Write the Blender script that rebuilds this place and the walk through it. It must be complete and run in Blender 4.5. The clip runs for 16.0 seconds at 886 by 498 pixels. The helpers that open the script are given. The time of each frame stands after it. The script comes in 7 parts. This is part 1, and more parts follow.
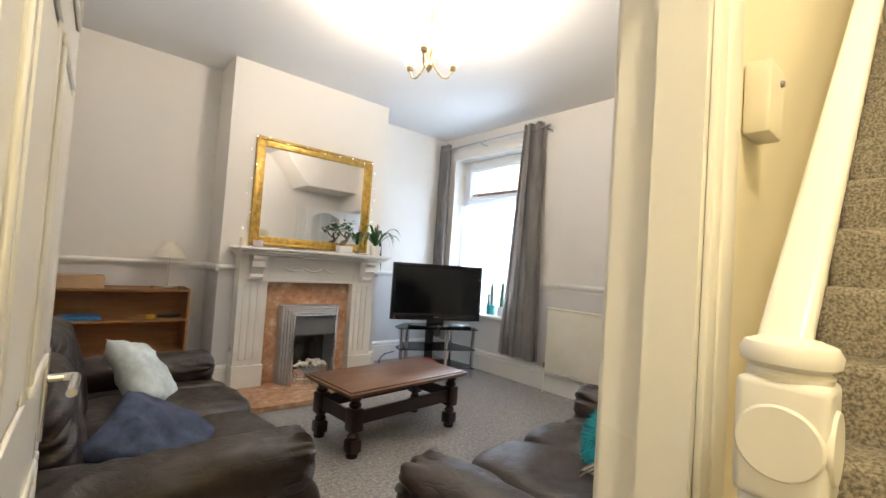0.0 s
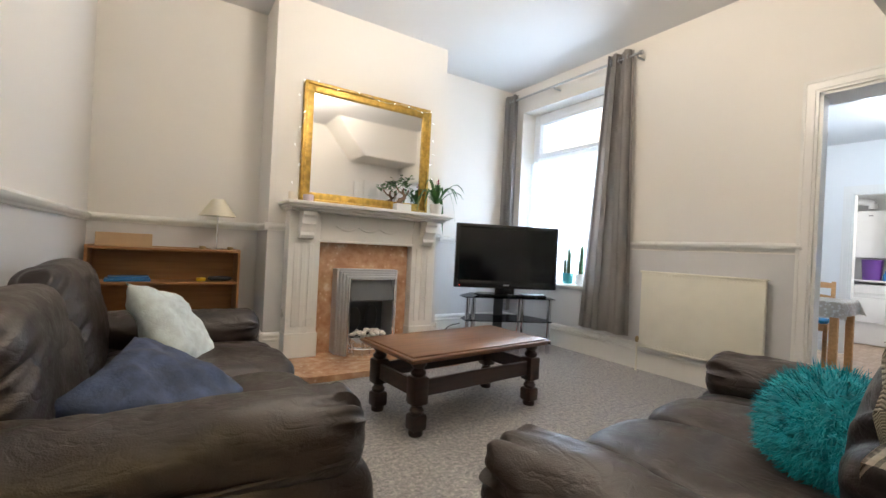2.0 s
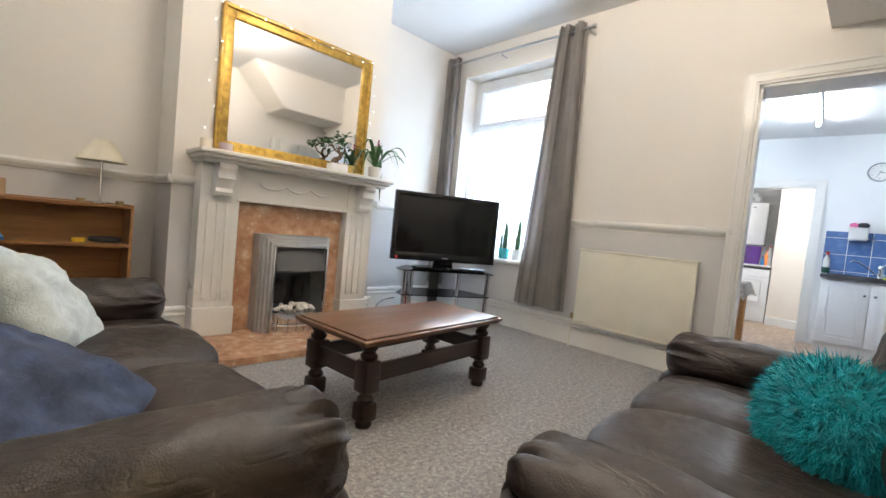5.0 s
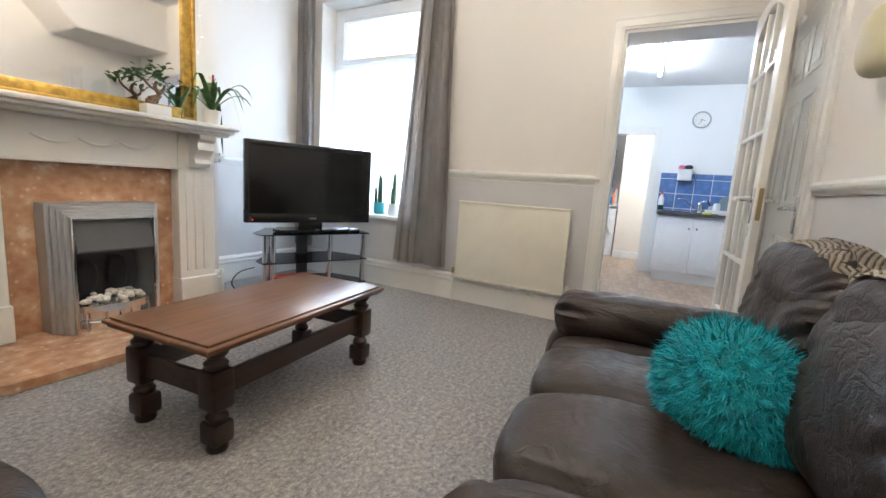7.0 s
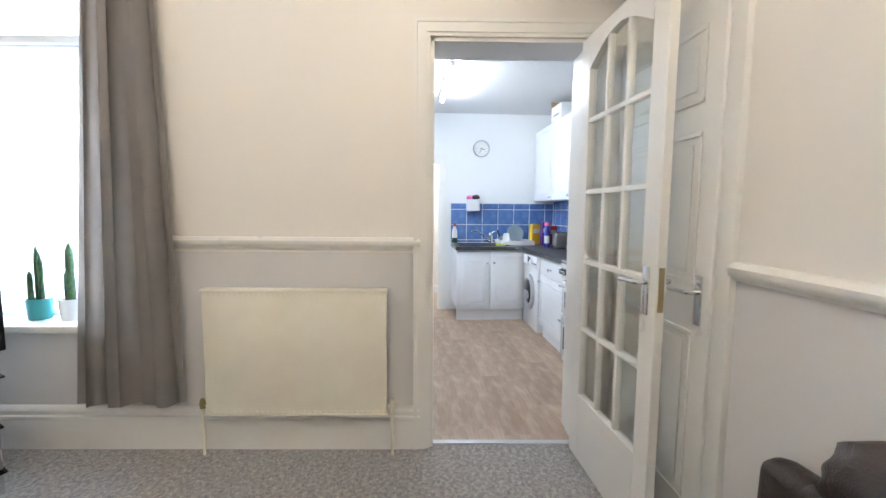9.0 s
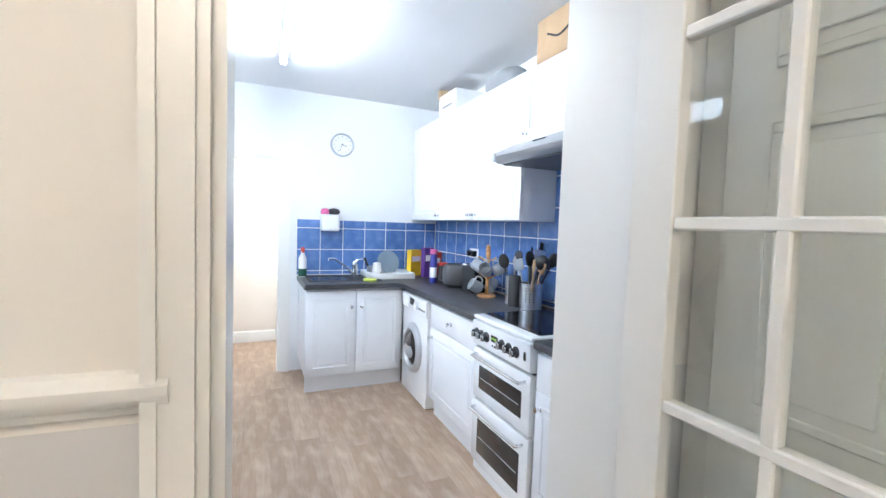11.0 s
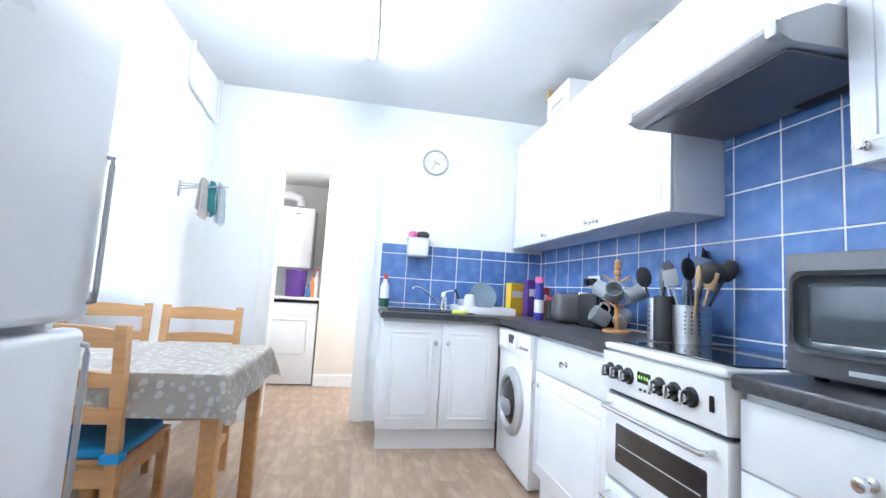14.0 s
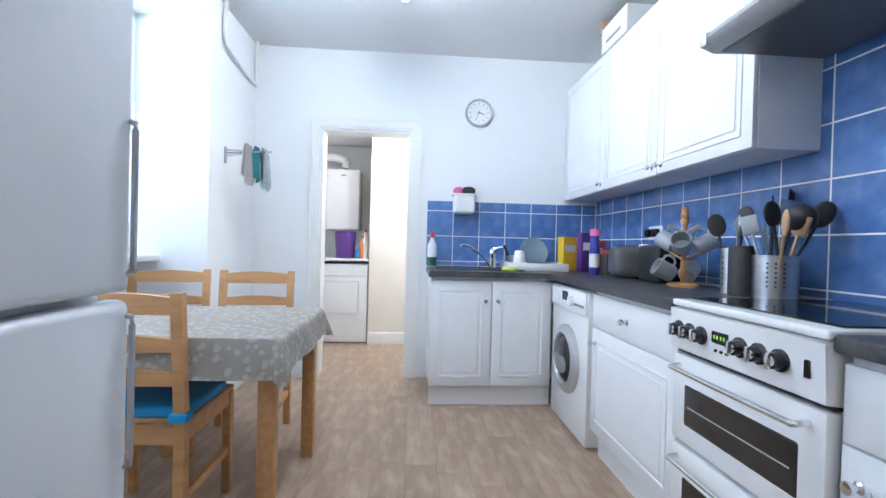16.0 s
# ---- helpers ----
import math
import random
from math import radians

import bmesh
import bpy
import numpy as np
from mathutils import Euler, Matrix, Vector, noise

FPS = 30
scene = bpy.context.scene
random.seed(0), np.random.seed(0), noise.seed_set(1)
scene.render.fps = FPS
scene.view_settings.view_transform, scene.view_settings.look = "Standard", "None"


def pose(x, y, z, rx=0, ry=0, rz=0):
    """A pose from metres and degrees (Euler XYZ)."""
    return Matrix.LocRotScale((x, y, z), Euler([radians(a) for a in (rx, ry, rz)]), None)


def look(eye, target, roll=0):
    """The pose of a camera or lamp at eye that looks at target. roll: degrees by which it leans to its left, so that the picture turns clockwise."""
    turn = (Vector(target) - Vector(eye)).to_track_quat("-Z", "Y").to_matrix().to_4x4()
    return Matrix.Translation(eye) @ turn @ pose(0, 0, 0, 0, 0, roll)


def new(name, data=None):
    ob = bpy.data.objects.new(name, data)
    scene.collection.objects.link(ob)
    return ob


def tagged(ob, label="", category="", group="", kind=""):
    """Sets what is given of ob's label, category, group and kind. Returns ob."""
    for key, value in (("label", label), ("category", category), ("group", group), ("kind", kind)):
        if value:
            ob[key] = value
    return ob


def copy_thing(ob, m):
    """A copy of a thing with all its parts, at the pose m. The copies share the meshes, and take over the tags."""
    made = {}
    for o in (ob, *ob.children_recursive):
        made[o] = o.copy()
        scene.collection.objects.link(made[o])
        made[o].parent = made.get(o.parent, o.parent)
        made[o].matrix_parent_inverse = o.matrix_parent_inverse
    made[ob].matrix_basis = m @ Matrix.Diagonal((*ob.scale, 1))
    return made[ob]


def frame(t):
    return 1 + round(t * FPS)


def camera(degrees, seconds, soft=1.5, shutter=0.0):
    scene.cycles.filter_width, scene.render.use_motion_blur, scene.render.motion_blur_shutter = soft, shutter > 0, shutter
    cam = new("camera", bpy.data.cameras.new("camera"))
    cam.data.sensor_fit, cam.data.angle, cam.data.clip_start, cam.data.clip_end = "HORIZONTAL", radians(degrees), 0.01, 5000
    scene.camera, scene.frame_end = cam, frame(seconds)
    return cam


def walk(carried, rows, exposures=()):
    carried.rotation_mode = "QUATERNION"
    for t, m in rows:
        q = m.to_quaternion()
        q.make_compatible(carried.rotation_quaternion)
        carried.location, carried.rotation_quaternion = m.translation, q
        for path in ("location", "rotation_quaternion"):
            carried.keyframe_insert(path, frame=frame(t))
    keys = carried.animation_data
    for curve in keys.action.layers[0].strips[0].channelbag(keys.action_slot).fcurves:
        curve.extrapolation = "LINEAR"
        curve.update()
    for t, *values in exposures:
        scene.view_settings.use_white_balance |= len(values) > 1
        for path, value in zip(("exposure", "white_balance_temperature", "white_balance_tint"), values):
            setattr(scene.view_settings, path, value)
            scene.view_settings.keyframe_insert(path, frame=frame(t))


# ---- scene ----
cam = camera(91.9, 16.0)
PATH = [
    (0, (0.12, 0.265, 1.275), (1.42, 1.784, 1.345), 3.9),
    (0.5, (0.258, 0.423, 1.199), (1.414, 2.055, 1.194), 3.1),
    (1, (0.363, 0.552, 1.105), (1.385, 2.27, 1.033), 2.7),
    (1.5, (0.406, 0.644, 1.041), (1.431, 2.361, 1.036), 3.4),
    (2, (0.41, 0.75, 0.99), (1.496, 2.43, 0.992), 2.9),
    (2.5, (0.423, 0.834, 0.965), (1.57, 2.472, 0.936), 2.9),
    (3, (0.426, 0.892, 0.955), (1.634, 2.485, 0.882), 3.5),
    (3.5, (0.414, 0.96, 0.936), (1.692, 2.494, 0.827), 3.5),
    (3.7, (0.419, 0.982, 0.945), (1.696, 2.518, 0.848), 3.8),
    (5.8, (0.383, 1.209, 0.957), (1.887, 2.52, 0.824), 5.9),
    (6, (0.4, 1.233, 0.951), (1.928, 2.515, 0.804), 5.7),
    (6.5, (0.463, 1.274, 0.963), (2.097, 2.404, 0.735), 5.5),
    (7, (0.657, 1.338, 1.017), (2.4, 2.273, 0.72), 3.8),
    (7.5, (0.912, 1.441, 1.092), (2.749, 2.169, 0.781), 2.9),
    (8, (1.188, 1.555, 1.2), (3.096, 2.11, 0.975), -0.2),
    (8.5, (1.483, 1.655, 1.287), (3.433, 2.041, 1.072), 0.3),
    (9, (1.801, 1.775, 1.301), (3.793, 1.753, 1.119), 0.4),
    (9.2, (1.942, 1.808, 1.307), (3.919, 1.576, 1.111), -0.9),
    (11.3, (3.542, 1.676, 1.379), (5.413, 0.980, 1.271), 2.0),
    (11.5, (3.668, 1.644, 1.36), (5.555, 0.989, 1.275), 1.4),
    (12, (3.857, 1.565, 1.301), (5.759, 0.949, 1.273), 1.2),
    (12.5, (3.943, 1.510, 1.196), (5.883, 1.030, 1.265), 2.0),
    (13, (3.969, 1.501, 1.102), (5.932, 1.131, 1.206), 2.5),
    (13.5, (3.988, 1.509, 1.049), (5.965, 1.251, 1.199), 3.1),
    (14, (3.991, 1.506, 1.026), (5.969, 1.282, 1.217), 3.5),
    (14.5, (4.01, 1.511, 1.009), (5.998, 1.344, 1.148), 2.7),
    (15, (4.032, 1.501, 1.006), (6.027, 1.368, 1.074), 1.6),
    (15.5, (4.047, 1.480, 1.02), (6.044, 1.381, 1.065), 1.2),
    (16, (4.089, 1.491, 1.032), (6.089, 1.481, 1.013), 1.5),
]
EXPO = [(0.0, 0.18, 6150, 10), (1.5, 0.23, 6150, 10), (7.0, 0.42, 6000, 10), (8.0, 0.43, 5980, 10), (9.0, 0.53, 6050, 10), (11.5, 0.88, 5900, 10), (14.5, 0.95, 5900, 10), (15.2, 0.88, 5860, 10), (16.0, 0.42, 5760, 10)]
walk(cam, [(t, look(eye, target, roll)) for t, eye, target, roll in PATH], EXPO)

# ---- light ----
world = bpy.data.worlds.new("sky")
scene.world = world
world.use_nodes = True
wn = world.node_tree.nodes
sky = wn.new("ShaderNodeTexSky")
sky.sky_type, sky.sun_disc = "NISHITA", False
sky.sun_elevation, sky.sun_rotation = radians(38), radians(60)
sky.air_density, sky.dust_density = 1.0, 4.0
world.node_tree.links.new(sky.outputs[0], wn["Background"].inputs[0])
wn["Background"].inputs[1].default_value = 0.12


def lamp(name, kind, m, power, colour, size=0.1, size_y=None):
    data = bpy.data.lights.new(name, kind)
    data.energy, data.color = power, colour
    if kind == "AREA":
        data.shape, data.size, data.size_y = "RECTANGLE", size, size_y or size
    elif kind == "SUN":
        data.angle = size
    else:
        data.shadow_soft_size = size
    ob = new(name, data)
    ob.matrix_world = m
    return ob


COOL, WARM, WHITE = (0.74, 0.87, 1.0), (1.0, 0.85, 0.67), (0.92, 0.97, 1.0)
lamp("overcast_sun", "SUN", look((0, 0, 9), (-4, -3, 5)), 1.0, (1.0, 0.96, 0.9), radians(12))
lamp("window_daylight", "AREA", look((4.85, 4.15, 1.48), (0, 2.3, 1.0)), 112, COOL, 1.7, 1.7).data.spread = radians(105)
lamp("kitchen_window_daylight", "AREA", look((5.85, 3.85, 1.75), (5.95, 0, 1.0)), 44, COOL, 1.6, 1.4)
lamp("hall_lamp", "POINT", pose(0.30, -0.25, 3.3), 112, (1.0, 0.84, 0.55), 0.12)
lamp("utility_lamp", "POINT", pose(8.15, 1.62, 2.02), 22, (1.0, 0.95, 0.88), 0.08)
for k in range(3):
    a = radians(100 + 120 * k)
    lamp("chandelier_bulb_light", "POINT", pose(1.74 + 0.15 * math.cos(a), 2.42 + 0.15 * math.sin(a), 2.69), 43, WARM, 0.045)


# ---- materials ----
def srgb(h):
    return [((int(h[i:i + 2], 16) / 255 + 0.055) / 1.055) ** 2.4 if int(h[i:i + 2], 16) > 10 else int(h[i:i + 2], 16) / 255 / 12.92 for i in (0, 2, 4)]


def base(name):
    m = bpy.data.materials.new(name)
    m.use_nodes = True
    t = m.node_tree
    return m, t, t.nodes["Principled BSDF"], lambda a, b: t.links.new(a, b)


def tex(t, kind, scale, coord="Object", stretch=(1, 1, 1), detail=4.0):
    c, mp, n = t.nodes.new("ShaderNodeTexCoord"), t.nodes.new("ShaderNodeMapping"), t.nodes.new(kind)
    mp.inputs["Scale"].default_value = stretch
    n.inputs["Scale"].default_value = scale
    if kind == "ShaderNodeTexNoise":
        n.inputs["Detail"].default_value = detail
    t.links.new(c.outputs[coord], mp.inputs[0])
    t.links.new(mp.outputs[0], n.inputs["Vector"])
    return n


def ramp(t, src, stops):
    r = t.nodes.new("ShaderNodeValToRGB")
    els = r.color_ramp.elements
    while len(els) < len(stops):
        els.new(0.5)
    for e, (p, c) in zip(els, stops):
        e.position, e.color = p, (*c, 1)
    t.links.new(src, r.inputs[0])
    return r.outputs[0]


def mixc(t, f, a, b, mode="MIX"):
    n = t.nodes.new("ShaderNodeMix")
    n.data_type, n.blend_type = "RGBA", mode
    for sock, v in ((n.inputs[0], f), (n.inputs[6], a), (n.inputs[7], b)):
        if isinstance(v, (int, float)):
            sock.default_value = v
        elif isinstance(v, (list, tuple)):
            sock.default_value = (*v, 1)
        else:
            t.links.new(v, sock)
    return n.outputs[2]


def bumped(t, p, src, strength, dist=0.002):
    b = t.nodes.new("ShaderNodeBump")
    b.inputs["Strength"].default_value, b.inputs["Distance"].default_value = strength, dist
    t.links.new(src, b.inputs["Height"])
    t.links.new(b.outputs[0], p.inputs["Normal"])


def mat(name, col, rough=0.55, metal=0.0, vary=0.06, scale=5.0, bump=0.1, bscale=90.0, dist=0.001, stretch=(1, 1, 1), coat=0.0):
    m, t, p, link = base(name)
    c = srgb(col) if isinstance(col, str) else list(col)
    n = tex(t, "ShaderNodeTexNoise", scale, stretch=stretch)
    lo, hi = [v * (1 - vary) for v in c], [min(1, v * (1 + vary)) for v in c]
    link(ramp(t, n.outputs[0], [(0.35, lo), (0.65, hi)]), p.inputs["Base Color"])
    f = tex(t, "ShaderNodeTexNoise", bscale, stretch=stretch)
    r = t.nodes.new("ShaderNodeMapRange")
    r.inputs[3].default_value, r.inputs[4].default_value = max(0, rough - 0.08), min(1, rough + 0.08)
    link(n.outputs[0], r.inputs[0])
    link(r.outputs[0], p.inputs["Roughness"])
    p.inputs["Metallic"].default_value = metal
    p.inputs["Coat Weight"].default_value = coat
    if bump:
        bumped(t, p, f.outputs[0], bump, dist)
    return m


def wall_paint(name, upper, lower=None, split=1.075):
    m, t, p, link = base(name)
    n = tex(t, "ShaderNodeTexNoise", 1.3)
    f = tex(t, "ShaderNodeTexNoise", 140.0)
    up = mixc(t, n.outputs[0], [v * 0.95 for v in upper], upper)
    if lower:
        g, s, k = t.nodes.new("ShaderNodeNewGeometry"), t.nodes.new("ShaderNodeSeparateXYZ"), t.nodes.new("ShaderNodeMath")
        k.operation = "GREATER_THAN"
        k.inputs[1].default_value = split
        link(g.outputs["Position"], s.inputs[0])
        link(s.outputs[2], k.inputs[0])
        up = mixc(t, k.outputs[0], mixc(t, n.outputs[0], [v * 0.95 for v in lower], lower), up)
    link(up, p.inputs["Base Color"])
    p.inputs["Roughness"].default_value = 0.72
    g2 = tex(t, "ShaderNodeTexNoise", 9.0)
    bumped(t, p, mixc(t, 0.6, f.outputs[0], g2.outputs[0]), 0.12, 0.002)
    return m


def carpet_mat():
    m, t, p, link = base("carpet")
    a = tex(t, "ShaderNodeTexNoise", 46.0, detail=6.0)
    a.inputs["Roughness"].default_value = 0.85
    b = tex(t, "ShaderNodeTexNoise", 14.0, detail=4.0)
    v = tex(t, "ShaderNodeTexVoronoi", 120.0)
    c = ramp(t, a.outputs[0], [(0.36, srgb("4a494d")), (0.45, srgb("7d7b7f")), (0.54, srgb("a09d9c")), (0.64, srgb("d2cdc7"))])
    link(mixc(t, 0.25, c, ramp(t, b.outputs[0], [(0.3, srgb("777578")), (0.7, srgb("9c9997"))])), p.inputs["Base Color"])
    p.inputs["Roughness"].default_value = 0.95
    p.inputs["Sheen Weight"].default_value = 0.25
    bumped(t, p, mixc(t, 0.5, a.outputs[0], v.outputs[0]), 0.9, 0.008)
    return m


def stair_carpet_mat():
    m, t, p, link = base("stair_carpet")
    a = tex(t, "ShaderNodeTexNoise", 110.0, detail=3.0)
    link(ramp(t, a.outputs[0], [(0.35, srgb("69645c")), (0.65, srgb("aaa296"))]), p.inputs["Base Color"])
    p.inputs["Roughness"].default_value = 0.95
    bumped(t, p, a.outputs[0], 0.5, 0.006)
    return m


def marble_mat():
    m, t, p, link = base("pink_marble")
    a = tex(t, "ShaderNodeTexNoise", 14.0, detail=6.0)
    v = tex(t, "ShaderNodeTexVoronoi", 17.0)
    w = tex(t, "ShaderNodeTexNoise", 55.0)
    c = ramp(t, a.outputs[0], [(0.3, srgb("ac8060")), (0.5, srgb("bf9676")), (0.64, srgb("cba788")), (0.74, srgb("dec8b0"))])
    link(mixc(t, ramp(t, v.outputs["Distance"], [(0.08, (1, 1, 1)), (0.22, (0, 0, 0))]), c, mixc(t, w.outputs[0], srgb("c08c68"), srgb("ead6c2"))), p.inputs["Base Color"])
    p.inputs["Roughness"].default_value = 0.22
    return m


def leather_mat():
    m, t, p, link = base("brown_leather")
    n = tex(t, "ShaderNodeTexNoise", 3.0)
    v = tex(t, "ShaderNodeTexVoronoi", 260.0)
    f = tex(t, "ShaderNodeTexNoise", 15.0, stretch=(1, 1.6, 1), detail=5.0)
    c = tex(t, "ShaderNodeTexNoise", 14.0, stretch=(1.0, 0.7, 1.4), detail=4.0)
    c.inputs["Distortion"].default_value = 0.5
    link(ramp(t, n.outputs[0], [(0.3, srgb("231a17")), (0.7, srgb("302522"))]), p.inputs["Base Color"])
    link(ramp(t, f.outputs[0], [(0.3, (0.36,) * 3), (0.7, (0.54,) * 3)]), p.inputs["Roughness"])
    crease = ramp(t, c.outputs[0], [(0.42, (1, 1, 1)), (0.5, (0.2,) * 3), (0.58, (1, 1, 1))])
    fine = mixc(t, 0.7, v.outputs[0], f.outputs[0])
    bumped(t, p, mixc(t, 0.45, fine, crease), 0.42, 0.006)
    return m


def wood_mat(name, dark, light, rough=0.35, grain=(1, 14, 14), scale=3.0, coat=0.0):
    m, t, p, link = base(name)
    n = tex(t, "ShaderNodeTexNoise", scale, stretch=grain, detail=6.0)
    b = tex(t, "ShaderNodeTexNoise", 1.5)
    c = ramp(t, n.outputs[0], [(0.3, srgb(dark)), (0.7, srgb(light))])
    link(mixc(t, 0.25, c, ramp(t, b.outputs[0], [(0.3, srgb(dark)), (0.7, srgb(light))])), p.inputs["Base Color"])
    p.inputs["Roughness"].default_value = rough
    p.inputs["Coat Weight"].default_value = coat
    p.inputs["Coat Roughness"].default_value = 0.2
    bumped(t, p, n.outputs[0], 0.08, 0.001)
    return m


def plank_mat():
    m, t, p, link = base("vinyl_plank")
    o = t.nodes.new("ShaderNodeObjectInfo")
    n = tex(t, "ShaderNodeTexNoise", 4.0, stretch=(1.2, 16, 1), detail=7.0)
    b = tex(t, "ShaderNodeTexNoise", 5.0, stretch=(1, 3, 1))
    tone = ramp(t, o.outputs["Random"], [(0.0, srgb("9a836e")), (0.35, srgb("ad957f")), (0.7, srgb("a38b75")), (1.0, srgb("b8a18b"))])
    c = mixc(t, ramp(t, n.outputs[0], [(0.35, (0, 0, 0)), (0.7, (1, 1, 1))]), mixc(t, 0.45, tone, srgb("806a57")), tone)
    link(mixc(t, ramp(t, b.outputs[0], [(0.45, (0, 0, 0)), (0.75, (0.45,) * 3)]), c, srgb("ccbba8")), p.inputs["Base Color"])
    p.inputs["Roughness"].default_value = 0.42
    bumped(t, p, n.outputs[0], 0.1, 0.001)
    return m


def tile_mat():
    m, t, p, link = base("blue_tile")
    o = t.nodes.new("ShaderNodeObjectInfo")
    n = tex(t, "ShaderNodeTexNoise", 11.0, detail=5.0)
    c = ramp(t, n.outputs[0], [(0.3, srgb("47659f")), (0.55, srgb("5a7bb2")), (0.75, srgb("7794c4"))])
    link(mixc(t, 0.3, c, ramp(t, o.outputs["Random"], [(0, srgb("4c6ba2")), (1, srgb("6785b8"))])), p.inputs["Base Color"])
    p.inputs["Roughness"].default_value = 0.22
    bumped(t, p, n.outputs[0], 0.12, 0.002)
    return m


def worktop_mat():
    m, t, p, link = base("dark_worktop")
    n = tex(t, "ShaderNodeTexNoise", 60.0, detail=5.0)
    b = tex(t, "ShaderNodeTexNoise", 7.0, detail=6.0)
    c = mixc(t, 0.5, ramp(t, n.outputs[0], [(0.35, srgb("26272a")), (0.68, srgb("55565a"))]), ramp(t, b.outputs[0], [(0.35, srgb("2b2c30")), (0.7, srgb("4d4e53"))]))
    link(c, p.inputs["Base Color"])
    p.inputs["Roughness"].default_value = 0.38
    bumped(t, p, n.outputs[0], 0.08, 0.001)
    return m


def cloth_mat():
    m, t, p, link = base("spotted_oilcloth")
    v = tex(t, "ShaderNodeTexVoronoi", 34.0)
    w = tex(t, "ShaderNodeTexNoise", 60.0)
    s = tex(t, "ShaderNodeTexNoise", 200.0)
    s.inputs["Detail"].default_value = 1.0
    d = t.nodes.new("ShaderNodeMath")
    d.operation = "MULTIPLY_ADD"
    link(w.outputs[0], d.inputs[0])
    d.inputs[1].default_value = 0.16
    link(v.outputs["Distance"], d.inputs[2])
    f = ramp(t, d.outputs[0], [(0.46, (1, 1, 1)), (0.50, (0, 0, 0))])
    grey = mixc(t, s.outputs[0], srgb("c8c0b3"), srgb("d9d2c7"))
    link(mixc(t, f, grey, srgb("eae9e4")), p.inputs["Base Color"])
    p.inputs["Roughness"].default_value = 0.42
    return m


def stripe_mat():
    m, t, p, link = base("striped_weave")
    w = tex(t, "ShaderNodeTexWave", 21.0, "UV")
    w.bands_direction = "Y"
    w.inputs["Distortion"].default_value = 0.5
    w.inputs["Detail Scale"].default_value = 2.0
    n = tex(t, "ShaderNodeTexNoise", 70.0)
    k = mixc(t, ramp(t, n.outputs[0], [(0.45, (0, 0, 0)), (0.7, (0.7,) * 3)]), ramp(t, w.outputs[0], [(0.26, srgb("6a645e")), (0.46, srgb("c8beaf"))]), srgb("b5ab9d"))
    link(k, p.inputs["Base Color"])
    p.inputs["Roughness"].default_value = 0.95
    bumped(t, p, mixc(t, 0.5, n.outputs[0], w.outputs[0]), 0.7, 0.006)
    return m


def glow(name, colour, strength):
    m, t, p, link = base(name)
    p.inputs["Base Color"].default_value = (*colour, 1)
    p.inputs["Emission Color"].default_value = (*colour, 1)
    p.inputs["Emission Strength"].default_value = strength
    return m


def glass_mat(name, colour=(1, 1, 1), rough=0.0, alpha=0.12):
    m, t, p, link = base(name)
    tr, gl, mx, lw, pw, ad = [t.nodes.new(k) for k in ("ShaderNodeBsdfTransparent", "ShaderNodeBsdfGlossy", "ShaderNodeMixShader", "ShaderNodeLayerWeight", "ShaderNodeMath", "ShaderNodeMath")]
    pw.operation, ad.operation = "POWER", "MULTIPLY_ADD"
    pw.inputs[1].default_value, ad.inputs[1].default_value, ad.inputs[2].default_value = 4.0, 0.7, 0.035
    link(lw.outputs["Facing"], pw.inputs[0])
    link(pw.outputs[0], ad.inputs[0])
    tr.inputs[0].default_value = (*colour, 1)
    gl.inputs["Roughness"].default_value = rough
    link(ad.outputs[0], mx.inputs[0])
    link(tr.outputs[0], mx.inputs[1])
    link(gl.outputs[0], mx.inputs[2])
    link(mx.outputs[0], t.nodes["Material Output"].inputs[0])
    return m


def sheer_mat(name, colour, see):
    m, t, p, link = base(name)
    tr, tl, df, a, b = [t.nodes.new(k) for k in ("ShaderNodeBsdfTransparent", "ShaderNodeBsdfTranslucent", "ShaderNodeBsdfDiffuse", "ShaderNodeMixShader", "ShaderNodeMixShader")]
    for n in (tl, df):
        n.inputs[0].default_value = (*colour, 1)
    a.inputs[0].default_value, b.inputs[0].default_value = 0.35, see
    link(tl.outputs[0], a.inputs[1])
    link(df.outputs[0], a.inputs[2])
    link(a.outputs[0], b.inputs[1])
    link(tr.outputs[0], b.inputs[2])
    link(b.outputs[0], t.nodes["Material Output"].inputs[0])
    return m


